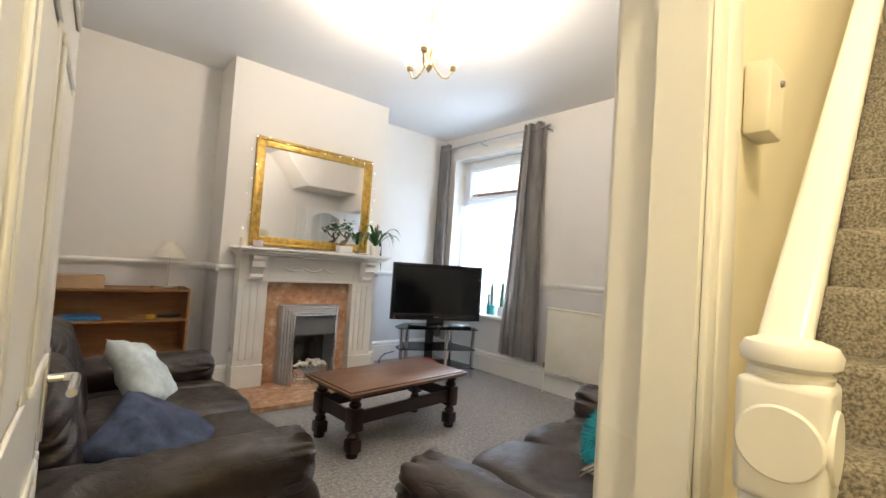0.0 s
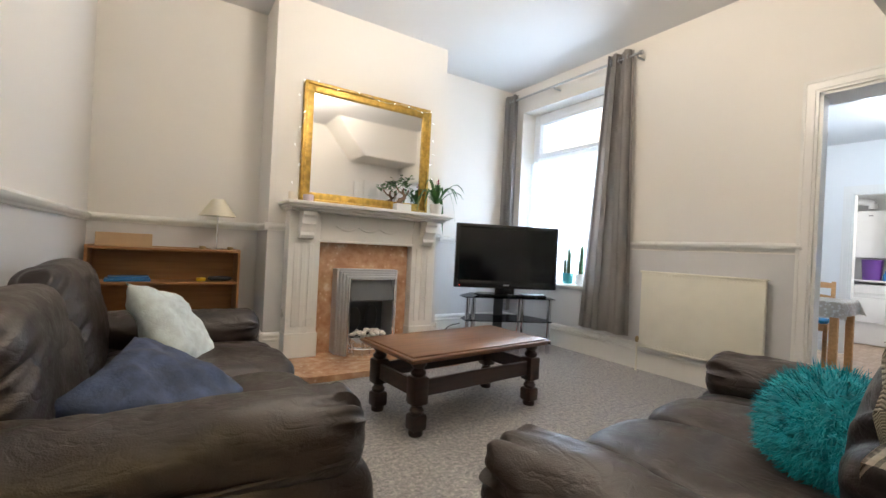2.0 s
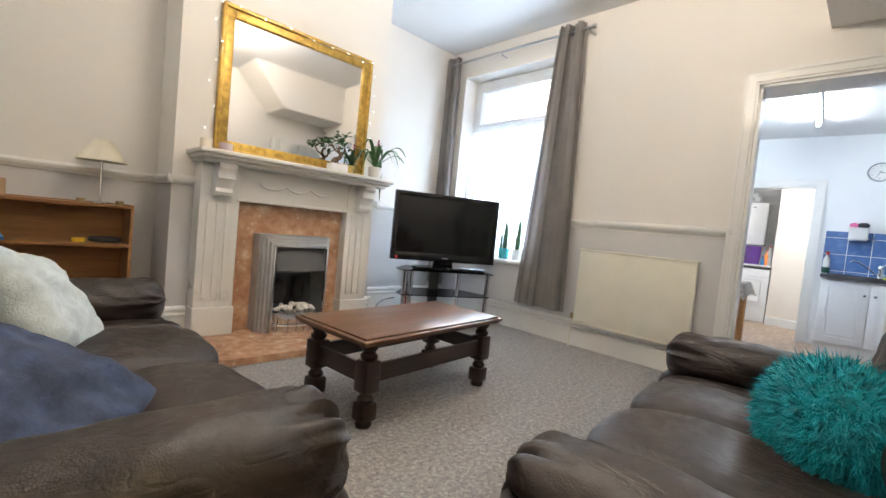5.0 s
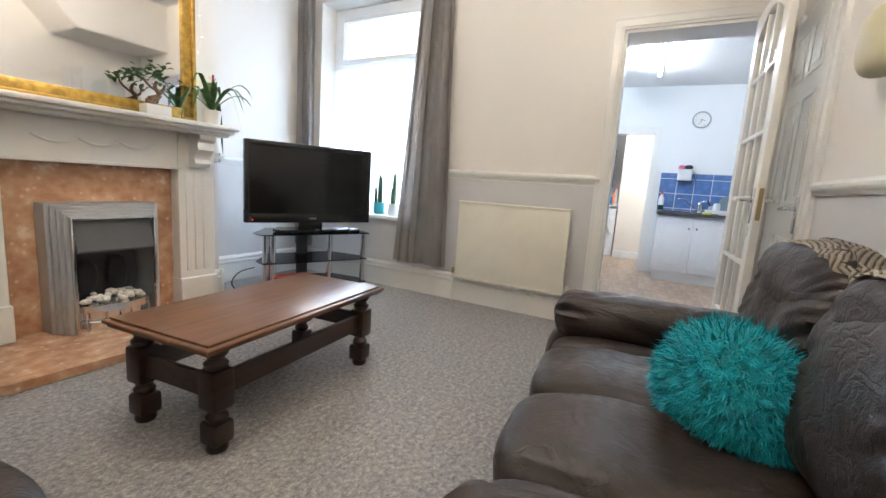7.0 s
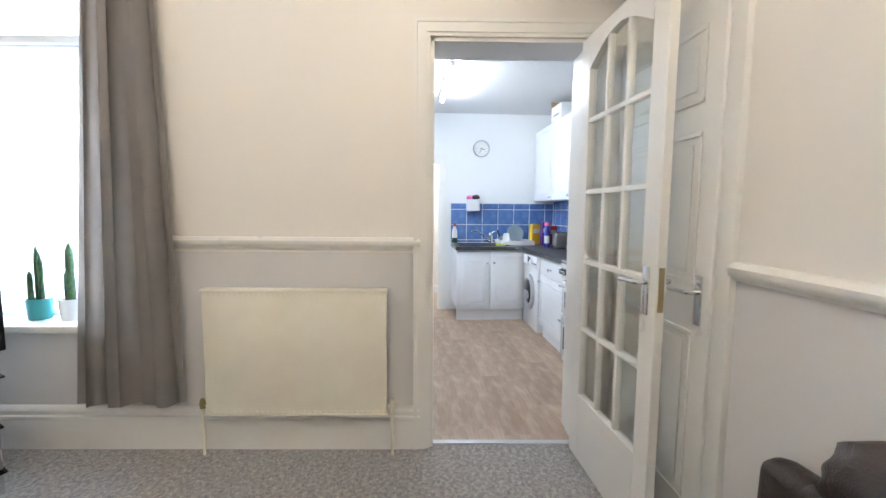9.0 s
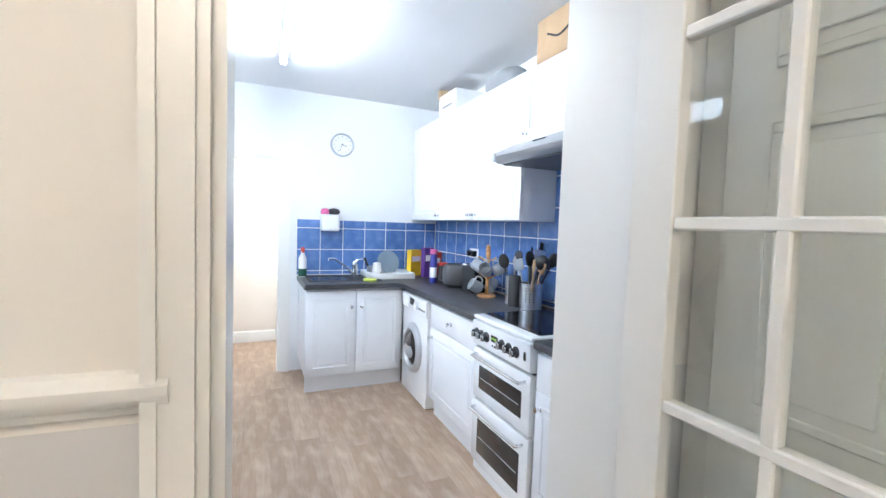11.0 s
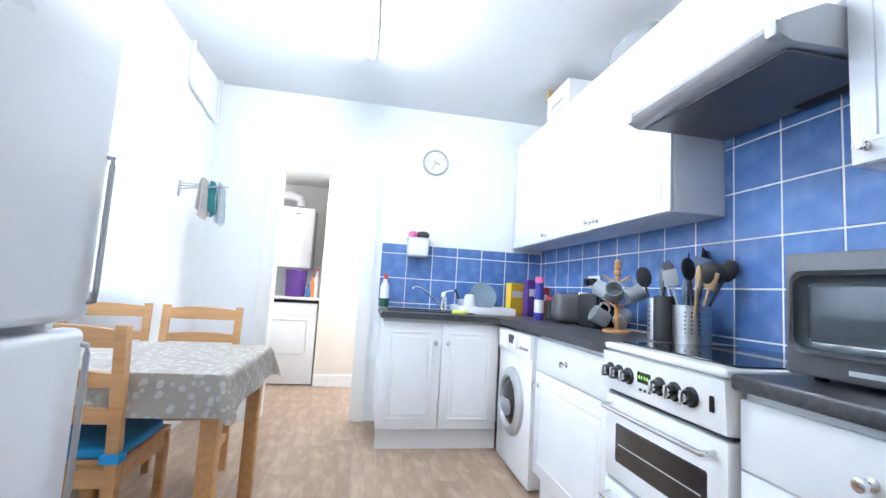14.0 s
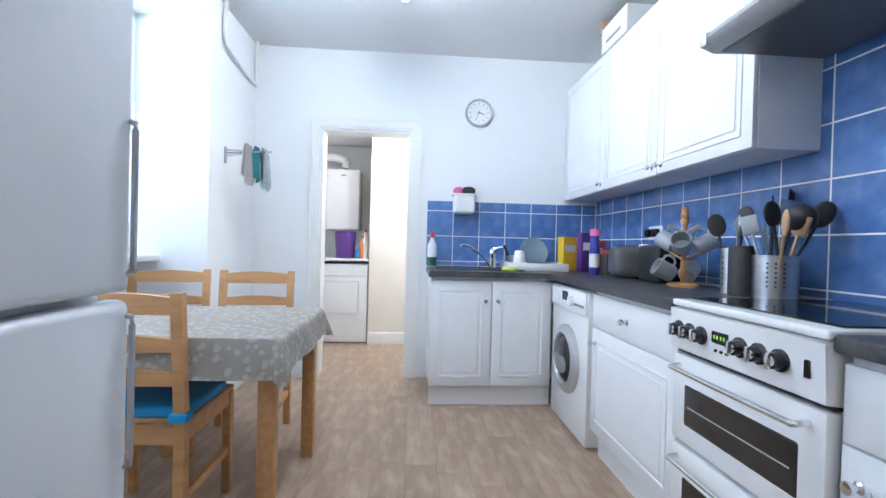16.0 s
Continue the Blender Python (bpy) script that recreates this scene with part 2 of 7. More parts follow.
M = dict(
    living=wall_paint("living_walls", (0.82, 0.79, 0.745), (0.66, 0.65, 0.65)),
    kitchen=wall_paint("kitchen_walls", (0.83, 0.84, 0.845)),
    hall=wall_paint("hall_walls", (0.80, 0.74, 0.58)),
    ceil=wall_paint("ceiling_paint", (0.76, 0.76, 0.76)),
    trim=mat("white_gloss", (0.80, 0.79, 0.76), 0.3, vary=0.012, scale=2, bump=0.0),
    kwhite=mat("white_foil", (0.80, 0.81, 0.83), 0.33, vary=0.02, bump=0.02, bscale=40),
    enamel=mat("white_enamel", (0.82, 0.83, 0.84), 0.22, vary=0.02, bump=0.0, coat=0.3),
    fridge=mat("fridge_white", (0.78, 0.80, 0.83), 0.3, vary=0.02, bump=0.03, bscale=200),
    radiator=mat("radiator_cream", (0.80, 0.77, 0.66), 0.35, vary=0.03, bump=0.03, bscale=30),
    upvc=mat("upvc", (0.80, 0.82, 0.85), 0.3, vary=0.02, bump=0.0),
    carpet=carpet_mat(), stair=stair_carpet_mat(), marble=marble_mat(), leather=leather_mat(),
    leather_dark=mat("leather_piping", "241b18", 0.5),
    mahog=wood_mat("red_mahogany", "5a3b26", "7c5639", 0.36, coat=0.15),
    darkwood=wood_mat("dark_oak", "1f130e", "3a251b", 0.35),
    teak=wood_mat("teak_veneer", "8a5f36", "ab7c4a", 0.5),
    pine=wood_mat("pine", "b28150", "cf9e68", 0.45),
    planks=plank_mat(), tile=tile_mat(), grout=mat("grout", (0.78, 0.78, 0.77), 0.85, bump=0.2),
    worktop=worktop_mat(), cloth=cloth_mat(), stripes=stripe_mat(),
    gold=mat("gilt_frame", (0.50, 0.32, 0.07), 0.4, 0.6, vary=0.25, scale=25, bump=0.25, bscale=120),
    mirror=mat("mirror_silver", (0.93, 0.93, 0.93), 0.0, 1.0, vary=0.0, bump=0),
    chrome=mat("chrome", (0.75, 0.76, 0.78), 0.12, 1.0, vary=0.02, bump=0),
    steel=mat("brushed_steel", (0.50, 0.51, 0.53), 0.32, 1.0, vary=0.08, scale=3, bump=0.05, bscale=40, stretch=(1, 1, 25)),
    hoodsteel=mat("hood_grey", (0.50, 0.51, 0.53), 0.42, 0.55, vary=0.05, bump=0.05),
    hoodunder=mat("hood_underside", (0.13, 0.13, 0.14), 0.5, 0.4, bump=0.1, bscale=60),
    silver=mat("silver_paint", (0.50, 0.51, 0.53), 0.38, 0.55, bump=0.03),
    brass=mat("antique_brass", (0.42, 0.33, 0.18), 0.32, 1.0, bump=0.05),
    black=mat("black_plastic", (0.012, 0.012, 0.013), 0.25, bump=0.0),
    blackm=mat("black_matt", (0.02, 0.02, 0.022), 0.55, bump=0.05),
    screen=mat("dark_screen", (0.006, 0.006, 0.007), 0.12, vary=0.0, bump=0.0),
    smoke=glass_mat("smoked_glass", (0.17, 0.19, 0.22), 0.02), fireback=mat("fire_back", (0.20, 0.21, 0.23), 0.22, 0.6, bump=0.0), canopy=mat("canopy_grey", (0.11, 0.115, 0.125), 0.4, 0.3, bump=0.03),
    glass=glass_mat("clear_glass", (0.97, 0.985, 0.98)),
    ovenglass=mat("oven_glass", (0.035, 0.03, 0.028), 0.07, bump=0.0),
    ceramic=mat("black_ceramic_hob", (0.008, 0.008, 0.01), 0.05, bump=0.0),
    curtain=mat("grey_curtain", (0.38, 0.355, 0.335), 0.8, vary=0.08, scale=3, bump=0.3, bscale=300),
    net=sheer_mat("net_voile", (0.95, 0.97, 1.0), 0.25),
    shade=sheer_mat("opal_glass", (1.0, 0.95, 0.86), 0.2),
    bulb=glow("warm_bulb", (1.0, 0.82, 0.55), 30.0),
    tube=glow("fluorescent_tube", (0.93, 0.97, 1.0), 150.0),
    fairy=glow("fairy_light", (1.0, 0.92, 0.75), 9.0),
    display=glow("green_display", (0.30, 0.6, 0.08), 0.2),
    led=glow("red_led", (1.0, 0.05, 0.03), 2.0),
    cream=mat("cream_fabric", (0.70, 0.66, 0.54), 0.8, bump=0.3, bscale=250),
    whitecush=mat("white_chenille", (0.60, 0.67, 0.69), 0.9, vary=0.1, scale=25, bump=0.6, bscale=130, dist=0.004),
    navy=mat("navy_chenille", (0.042, 0.060, 0.125), 0.8, vary=0.35, scale=18, bump=0.6, bscale=120, dist=0.004),
    teal=mat("teal_fur", (0.008, 0.34, 0.42), 0.65, vary=0.3, scale=30, bump=0.0),
    seatblue=mat("blue_seat_pad", (0.02, 0.26, 0.55), 0.7, vary=0.1, bump=0.4, bscale=220),
    plaster=mat("white_ceramic", (0.78, 0.78, 0.77), 0.3, vary=0.03, bump=0.02),
    terra=mat("pale_pot", (0.72, 0.70, 0.66), 0.5, bump=0.1),
    tealpot=mat("teal_pot", (0.06, 0.36, 0.38), 0.3, bump=0.02),
    leaf=mat("leaf_green", (0.06, 0.16, 0.04), 0.45, vary=0.4, scale=30, bump=0.1),
    cactus=mat("cactus_green", (0.05, 0.12, 0.05), 0.6, vary=0.3, scale=40, bump=0.3),
    flower=mat("pink_flower", (0.55, 0.16, 0.24), 0.6),
    bark=mat("ficus_bark", (0.20, 0.13, 0.08), 0.8, vary=0.3, scale=30, bump=0.6),
    soil=mat("soil", (0.04, 0.03, 0.02), 0.95, bump=0.8),
    card=mat("cardboard", (0.48, 0.33, 0.19), 0.8, vary=0.08, bump=0.1),
    whitecard=mat("white_card", (0.75, 0.75, 0.74), 0.7, bump=0.05),
    blue=mat("blue_plastic", (0.03, 0.16, 0.40), 0.4), purple=mat("purple_plastic", (0.10, 0.035, 0.22), 0.4),
    deepblue=mat("polish_can_blue", (0.035, 0.04, 0.30), 0.3), orange=mat("orange_plastic", (0.75, 0.20, 0.03), 0.4),
    red=mat("red_box", (0.50, 0.04, 0.02), 0.5, vary=0.2, scale=20), yellow=mat("yellow_card", (0.80, 0.55, 0.03), 0.5),
    pink=mat("pink_plastic", (0.75, 0.15, 0.35), 0.5), green=mat("green_bottle", (0.02, 0.09, 0.06), 0.25),
    lime=mat("lime_cloth", (0.60, 0.65, 0.12), 0.9, bump=0.4), greymug=mat("grey_stoneware", (0.34, 0.37, 0.40), 0.35, vary=0.1, bump=0.03),
    plate=mat("grey_blue_plate", (0.22, 0.29, 0.34), 0.3), greybag=mat("grey_bag", (0.25, 0.26, 0.27), 0.7, bump=0.3),
    towel=mat("striped_towel", (0.6, 0.55, 0.52), 0.9, bump=0.5), brownflip=mat("wood_spoon", (0.50, 0.32, 0.17), 0.6),
    pebble=mat("white_pebbles", (0.70, 0.66, 0.60), 0.7, vary=0.2, scale=40), brick=mat("yard_brick", (0.34, 0.20, 0.15), 0.85, vary=0.3, scale=6, bump=0.4),
    ink=mat("grey_ink", (0.25, 0.25, 0.26), 0.6), hearthedge=mat("hearth_edge", (0.30, 0.15, 0.11), 0.4),
)


# ---- mesh tools ----
def B():
    return bmesh.new()


def box(bm, x0, x1, y0, y1, z0, z1, bev=0.0, seg=2, m=None):
    r = bmesh.ops.create_cube(bm, size=1.0)
    vs = r["verts"]
    for v in vs:
        v.co = Vector((x0 + (v.co.x + 0.5) * (x1 - x0), y0 + (v.co.y + 0.5) * (y1 - y0), z0 + (v.co.z + 0.5) * (z1 - z0)))
    if m is not None:
        bmesh.ops.transform(bm, matrix=m, verts=vs)
    if bev > 0:
        es = list({e for v in vs for e in v.link_edges})
        bmesh.ops.bevel(bm, geom=es, offset=bev, segments=seg, profile=0.5, affect="EDGES")
    return bm


def lathe(bm, prof, n=24, m=None):
    m = m or Matrix()
    rings = []
    for r, z in prof:
        rings.append([bm.verts.new(m @ Vector((r * math.cos(2 * math.pi * k / n), r * math.sin(2 * math.pi * k / n), z))) for k in range(n)] if r > 1e-5 else [bm.verts.new(m @ Vector((0, 0, z)))])
    for a, b in zip(rings, rings[1:]):
        for k in range(n):
            q = [a[k % len(a)], a[(k + 1) % len(a)], b[(k + 1) % len(b)], b[k % len(b)]]
            q = [v for i, v in enumerate(q) if v not in q[:i]]
            if len(q) > 2:
                bm.faces.new(q)
    for ring, flip in ((rings[0], True), (rings[-1], False)):
        if len(ring) > 2:
            bm.faces.new(list(reversed(ring)) if flip else ring)
    return bm


def tube(bm, pts, r, n=10, taper=None):
    pts = [Vector(p) for p in pts]
    rings = []
    for i, p in enumerate(pts):
        d = (pts[min(i + 1, len(pts) - 1)] - pts[max(i - 1, 0)]).normalized()
        a = d.cross(Vector((0, 0, 1)) if abs(d.z) < 0.9 else Vector((1, 0, 0))).normalized()
        b = d.cross(a)
        rr = r if taper is None else r * taper[i]
        rings.append([bm.verts.new(p + rr * (a * math.cos(2 * math.pi * k / n) + b * math.sin(2 * math.pi * k / n))) for k in range(n)])
    for a, b in zip(rings, rings[1:]):
        for k in range(n):
            bm.faces.new((a[k], a[(k + 1) % n], b[(k + 1) % n], b[k]))
    bm.faces.new(list(reversed(rings[0])))
    bm.faces.new(rings[-1])
    return bm


def arc(pts, n=6):
    """Catmull-Rom curve through points."""
    p = [Vector(q) for q in pts]
    p = [2 * p[0] - p[1]] + p + [2 * p[-1] - p[-2]]
    out = []
    for i in range(1, len(p) - 2):
        for k in range(n):
            u = k / n
            out.append(0.5 * (2 * p[i] + (p[i + 1] - p[i - 1]) * u + (2 * p[i - 1] - 5 * p[i] + 4 * p[i + 1] - p[i + 2]) * u * u + (3 * p[i] - p[i - 1] - 3 * p[i + 1] + p[i + 2]) * u ** 3))
    return out + [p[-2]]


def prism(bm, poly, axis, a, b):
    """A flat outline of (u, v) drawn out from a to b along an axis: x takes (y, z), y takes (x, z), z takes (x, y)."""
    put = {"x": lambda u, v, w: (w, u, v), "y": lambda u, v, w: (u, w, v), "z": lambda u, v, w: (u, v, w)}[axis]
    lo, hi = [[bm.verts.new(put(u, v, w)) for u, v in poly] for w in (a, b)]
    bm.faces.new(lo), bm.faces.new(hi)
    for k in range(len(poly)):
        bm.faces.new((lo[k], lo[(k + 1) % len(poly)], hi[(k + 1) % len(poly)], hi[k]))
    return bm


def blob(bm, c, size, p=4.0, n=12, rough=0.0, freq=6.0, m=None, seed=0):
    """A padded, rounded block: a superellipsoid with soft creases."""
    r = bmesh.ops.create_cube(bm, size=2.0)
    es = list({e for v in r["verts"] for e in v.link_edges})
    r = bmesh.ops.subdivide_edges(bm, edges=es, cuts=n, use_grid_fill=True)
    vs = list({v for g in r["geom"] if isinstance(g, bmesh.types.BMVert) for v in [g]} | set(v for e in es if e.is_valid for v in e.verts))
    h = Vector(size) * 0.5
    for v in vs:
        q = v.co
        k = (abs(q.x) ** p + abs(q.y) ** p + abs(q.z) ** p) ** (1 / p)
        d = q / k
        out = Vector((d.x * h.x, d.y * h.y, d.z * h.z))
        if rough:
            w = out * freq + Vector((seed * 7.3, seed * 3.1, seed))
            f = noise.noise(w) * 0.7 + (0.5 - abs(noise.noise(w * 2.3))) * 0.5
            out += d.normalized() * rough * f
        v.co = out + Vector(c) if m is None else m @ (out + Vector(c))
    return bm


def link_mesh(name, bm, material, parent=None, label="", sharp=38):
    bmesh.ops.recalc_face_normals(bm, faces=bm.faces)
    me = bpy.data.meshes.new(name)
    bm.to_mesh(me)
    bm.free()
    me.materials.append(M[material] if isinstance(material, str) else material)
    me.polygons.foreach_set("use_smooth", [True] * len(me.polygons))
    me.set_sharp_from_angle(angle=radians(sharp))
    ob = new(name, me)
    if parent:
        ob.parent = parent
    if label:
        ob["label"] = label
    return ob


def part(name, bm, material, parent, label="", sharp=38):
    return link_mesh(name, bm, material, parent, label, sharp)


def thing(name, at, label, category, turn=0, group="", kind=""):
    ob = new(name)
    ob.empty_display_size = 0.1
    ob.matrix_world = pose(*at, 0, 0, turn)
    return tagged(ob, label, category, group, kind)


def solid(name, bm, material, label, category, at=(0, 0, 0), turn=0, group="", kind="", sharp=38):
    ob = link_mesh(name, bm, material, None, "", sharp)
    ob.matrix_world = pose(*at, 0, 0, turn)
    return tagged(ob, label, category, group, kind)


def setting(name, bm, material, label, category="wall", sharp=38):
    return tagged(link_mesh(name, bm, material, None, "", sharp), label, category, "", "structure")


# ---- the plan ----
XL, XW, XK0, XK1 = -0.10, 4.05, 4.335, 7.64       # left wall, window wall, kitchen's two ends
YB, YC, YD = 4.46, 4.93, 0.82                     # chimney breast, alcoves, wall towards the stairs
HL, HK = 3.03, 2.57                               # ceilings
YK0, YK1 = 0.0, 2.79                              # kitchen's sides


def wall_y(x):
    return 0.72 + (x - 0.95) * 0.0345


# floors and ceilings
setting("floor_living", box(B(), XL - 0.2, XW + 0.06, 0.55, YC + 0.2, -0.1, 0), "carpet", "grey flecked loop-pile carpet across the living room", "floor")
bm = box(B(), 4.02, XK1 + 2.3, -0.3, 3.5, -0.12, -0.006)
KIT = []
KFLOOR = setting("floor_kitchen", bm, "blackm", "brown wood-effect vinyl plank kitchen floor", "floor")
setting("floor_hall", box(B(), -1.3, 3.9, -0.75, 0.55, -0.1, -0.002), "stair", "grey-brown carpet in the hall", "floor")
setting("ceiling_living", box(B(), XL - 0.2, XW, 0.5, YC + 0.2, HL, HL + 0.1), "ceil", "plain white painted living room ceiling", "ceiling")
KIT.append(KFLOOR)
KIT.append(setting("ceiling_kitchen", prism(B(), [(4.02, -0.2), (XK1 + 0.1, -0.2), (XK1 + 0.1, 3.5), (4.36, 3.5)], "z", HK, HK + 0.1), "ceil", "plain white kitchen ceiling", "ceiling"))
KIT.append(setting("ceiling_utility", box(B(), XK1 + 0.1, XK1 + 2.3, 0.9, 3.5, 2.19, 2.3), "ceil", "white utility room ceiling", "ceiling"))
setting("ceiling_hall", box(B(), -1.3, 3.9, -0.75, 0.5, 4.6, 4.7), "ceil", "plain white ceiling above the stairs", "ceiling")

# living room walls
WY0, WY1, WZ0, WZ1 = 3.44, 4.70, 0.68, 2.72       # window opening
UY0, UY1, UZ = 1.555, 2.275, 1.945                 # utility doorway
DY0, DY1, DZ = 0.99, 1.82, 2.17                   # kitchen doorway
bm = B()
for y0, y1, z0, z1 in ((0.5, DY0, 0, HL), (DY0, DY1, DZ, HL), (DY1, WY0, 0, HL), (WY0, WY1, 0, WZ0), (WY0, WY1, WZ1, HL), (WY1, YC + 0.2, 0, HL)):
    if y0 == DY1:
        box(bm, XW, XW + 0.11, y0, y1, z0, z1)
        box(bm, XW + 0.11, XK0, y0 + 0.34, y1, -0.08, z1)
    else:
        box(bm, XW, XK0, y0, y1, -0.08 if y1 <= DY1 else 0, z1) if z0 == 0 else box(bm, XW, XK0, y0, y1, z0, z1)
box(bm, XW + 0.11, XK0, DY1, DY1 + 0.34, DZ, HL)
setting("wall_east", bm, "living", "cream painted wall with grey below the dado rail")
setting("wall_north", box(B(), XL - 0.2, XW, YC, YC + 0.2, 0, HL), "living", "cream alcove wall, grey below the dado rail")
setting("wall_west", box(B(), XL - 0.2, XL, 0.55, YC, 0, HL), "living", "cream painted wall, grey below the dado rail")
bm = box(B(), 1.10, 1.52, YB, YC, 0, HL)
box(bm, 2.34, 2.75, YB, YC, 0, HL)
box(bm, 1.52, 2.34, YB, YC, 1.02, HL)
box(bm, 1.52, 2.34, YB + 0.35, YC, 0, 1.02)
setting("chimney_breast", bm, "living", "cream painted chimney breast")
# wall towards the hall, with doorway and cupboard door
DX0, DX1 = 0.0, 0.95
bm = B()
for x0, x1, z0, z1 in ((XL - 0.2, DX0, 0, HL), (DX0, DX1 + 0.04, 2.08, HL), (DX1 + 0.04, 3.26, 0, HL), (3.26, 3.98, 2.06, HL), (3.98, XW, 0, HL)):
    prism(bm, [(x0, wall_y(x0) - 0.15), (x1, wall_y(x1) - 0.15), (x1, wall_y(x1)), (x0, wall_y(x0))], "z", z0, z1)
setting("wall_south", bm, "living", "cream wall, grey below the dado rail")
# stair bulkhead
bm = prism(B(), [(XW, 2.47), (3.08, 2.47), (2.62, HL), (XW, HL)], "y", 0.74, 1.48)
setting("stair_bulkhead", bm, "living", "boxed-in cream stair bulkhead below the ceiling", "bulkhead")

# hall and stairs
setting("wall_hall_front", box(B(), -1.4, -1.3, -0.75, 0.55, 0, 4.6), "hall", "cream hall wall")
setting("wall_hall_side", box(B(), -1.3, 4.0, -0.85, -0.75, 0, 4.6), "hall", "cream stair wall")
setting("wall_hall_inner", box(B(), DX1 + 0.10, 4.0, 0.54, 0.575, 0, 4.6), "hall", "cream wall beside the stairs")
setting("wall_hall_return", box(B(), -1.3, DX0 - 0.02, 0.54, 0.575, 0, 4.6), "hall", "cream hall wall")
setting("wall_hall_over", box(B(), DX0 - 0.02, DX1 + 0.10, 0.54, 0.575, 2.12, 4.6), "hall", "cream wall above the doorway")
setting("wall_stairs_end", box(B(), 4.0, 4.1, -0.75, 0.54, 2.7, 4.6), "hall", "cream landing wall")
ST = thing("staircase", (0.98, 0.06, 0), "grey-brown carpeted straight stairs with white handrail", "staircase", kind="structure")
for k in range(13):
    bm = box(B(), 0.205 * k, 0.205 * k + 0.24, -0.70, 0.476, 0 if k == 0 else 0.215 * (k - 1) + 0.02, 0.215 * (k + 1), 0.03, 3)
    part("step", bm, "stair", ST)
bm = prism(B(), [(-0.10, 1.135), (-0.10, 1.19), (2.6, 4.05), (2.6, 3.995)], "y", 0.322, 0.385)
bmesh.ops.bevel(bm, geom=[e for e in bm.edges], offset=0.012, segments=3, profile=0.5, affect="EDGES")
part("handrail", bm, "trim", ST, "wide white painted handrail")
nx, ny, nw = -0.095, 0.342, 0.051
bm = box(B(), nx - nw, nx + nw, ny - nw, ny + nw, 0.0, 0.72, 0.008)
lathe(bm, [(0.0, 0.715), (0.046, 0.72), (0.03, 0.75), (0.036, 0.78), (0.05, 0.83), (0.05, 0.87), (0.034, 0.92), (0.048, 0.955), (0.053, 0.975), (0.044, 0.992), (0.0, 0.995)], 32, pose(nx, ny, 0))
box(bm, nx - nw, nx + nw, ny - nw, ny + nw, 0.990, 1.152, 0.012, 3)
lathe(bm, [(0.0, 1.148), (0.048, 1.150), (0.050, 1.158), (0.044, 1.164), (0.056, 1.172), (0.058, 1.186), (0.052, 1.198), (0.034, 1.205), (0.0, 1.206)], 32, pose(nx, ny, 0))
post = part("newel_post", bm, "trim", ST, "turned white painted newel post")
for m in (pose(nx - nw, ny, 1.071, 0, -90, 0), pose(nx, ny - nw, 1.071, 90, 0, 0)):
    part("rosette", lathe(B(), [(0, 0.004), (0.046, 0.004), (0.049, 0.0), (0.049, -0.004), (0, -0.004)], 36, m), "trim", post, "round turned boss on the newel block")


# mouldings
def run(bm, prof, a, b, face):
    """A moulding's (out, z) profile swept along a wall from a to b; face is the way into the room."""
    a, b, f = Vector((*a, 0)), Vector((*b, 0)), Vector((*face, 0))
    r0, r1 = [[bm.verts.new(p + f * o + Vector((0, 0, z))) for o, z in prof] for p in (a, b)]
    for k in range(len(prof)):
        bm.faces.new((r0[k], r0[(k + 1) % len(prof)], r1[(k + 1) % len(prof)], r1[k]))
    bm.faces.new(r0), bm.faces.new(r1)


SKIRT = [(0.0, 0.0), (0.022, 0.0), (0.022, 0.165), (0.027, 0.17), (0.027, 0.185), (0.019, 0.19), (0.019, 0.205), (0.024, 0.21), (0.022, 0.225), (0.01, 0.237), (0.0, 0.24)]
LIFT = 0.014
DADO = [(0.0, 1.062), (0.012, 1.064), (0.016, 1.075), (0.024, 1.08), (0.03, 1.095), (0.03, 1.107), (0.022, 1.113), (0.016, 1.122), (0.0, 1.125)]
DADO = [(o, z + LIFT) for o, z in DADO]
e = 0.028
segs = {
    "east": [((XW, 1.87), (XW, YC), (-1, 0))],
    "right_alcove": [((2.75, YC), (XW, YC), (0, -1))],
    "left_alcove": [((XL, YC), (1.10, YC), (0, -1))],
    "breast_side_right": [((2.75, YB - e), (2.75, YC), (1, 0))],
    "breast_side_left": [((1.10, YB - e), (1.10, YC), (-1, 0))],
    "breast_front_left": [((1.10 - e, YB), (1.24, YB), (0, -1))],
    "breast_front_right": [((2.62, YB), (2.75 + e, YB), (0, -1))],
    "west": [((XL, 0.85), (XL, YC), (1, 0))],
    "south": [((DX1 + 0.09, wall_y(DX1 + 0.09)), (3.19, wall_y(3.19)), (-0.034, 1))],
}
for name, ss in segs.items():
    bm, bd = B(), B()
    for a, b, f in ss:
        run(bm, SKIRT, a, b, f)
        if name != "east":
            run(bd, DADO, a, b, f)
        else:
            run(bd, [(o, z + 0.016) for o, z in DADO], (XW, 1.87), (XW, WY0 - 0.02), f)
            run(bd, DADO, (XW, WY1 + 0.02), (XW, YC), f)
    setting("baseboard_" + name, bm, "trim", "tall white moulded skirting board", "skirting board")
    setting("dado_rail_" + name, bd, "trim", "white moulded dado rail", "dado rail")


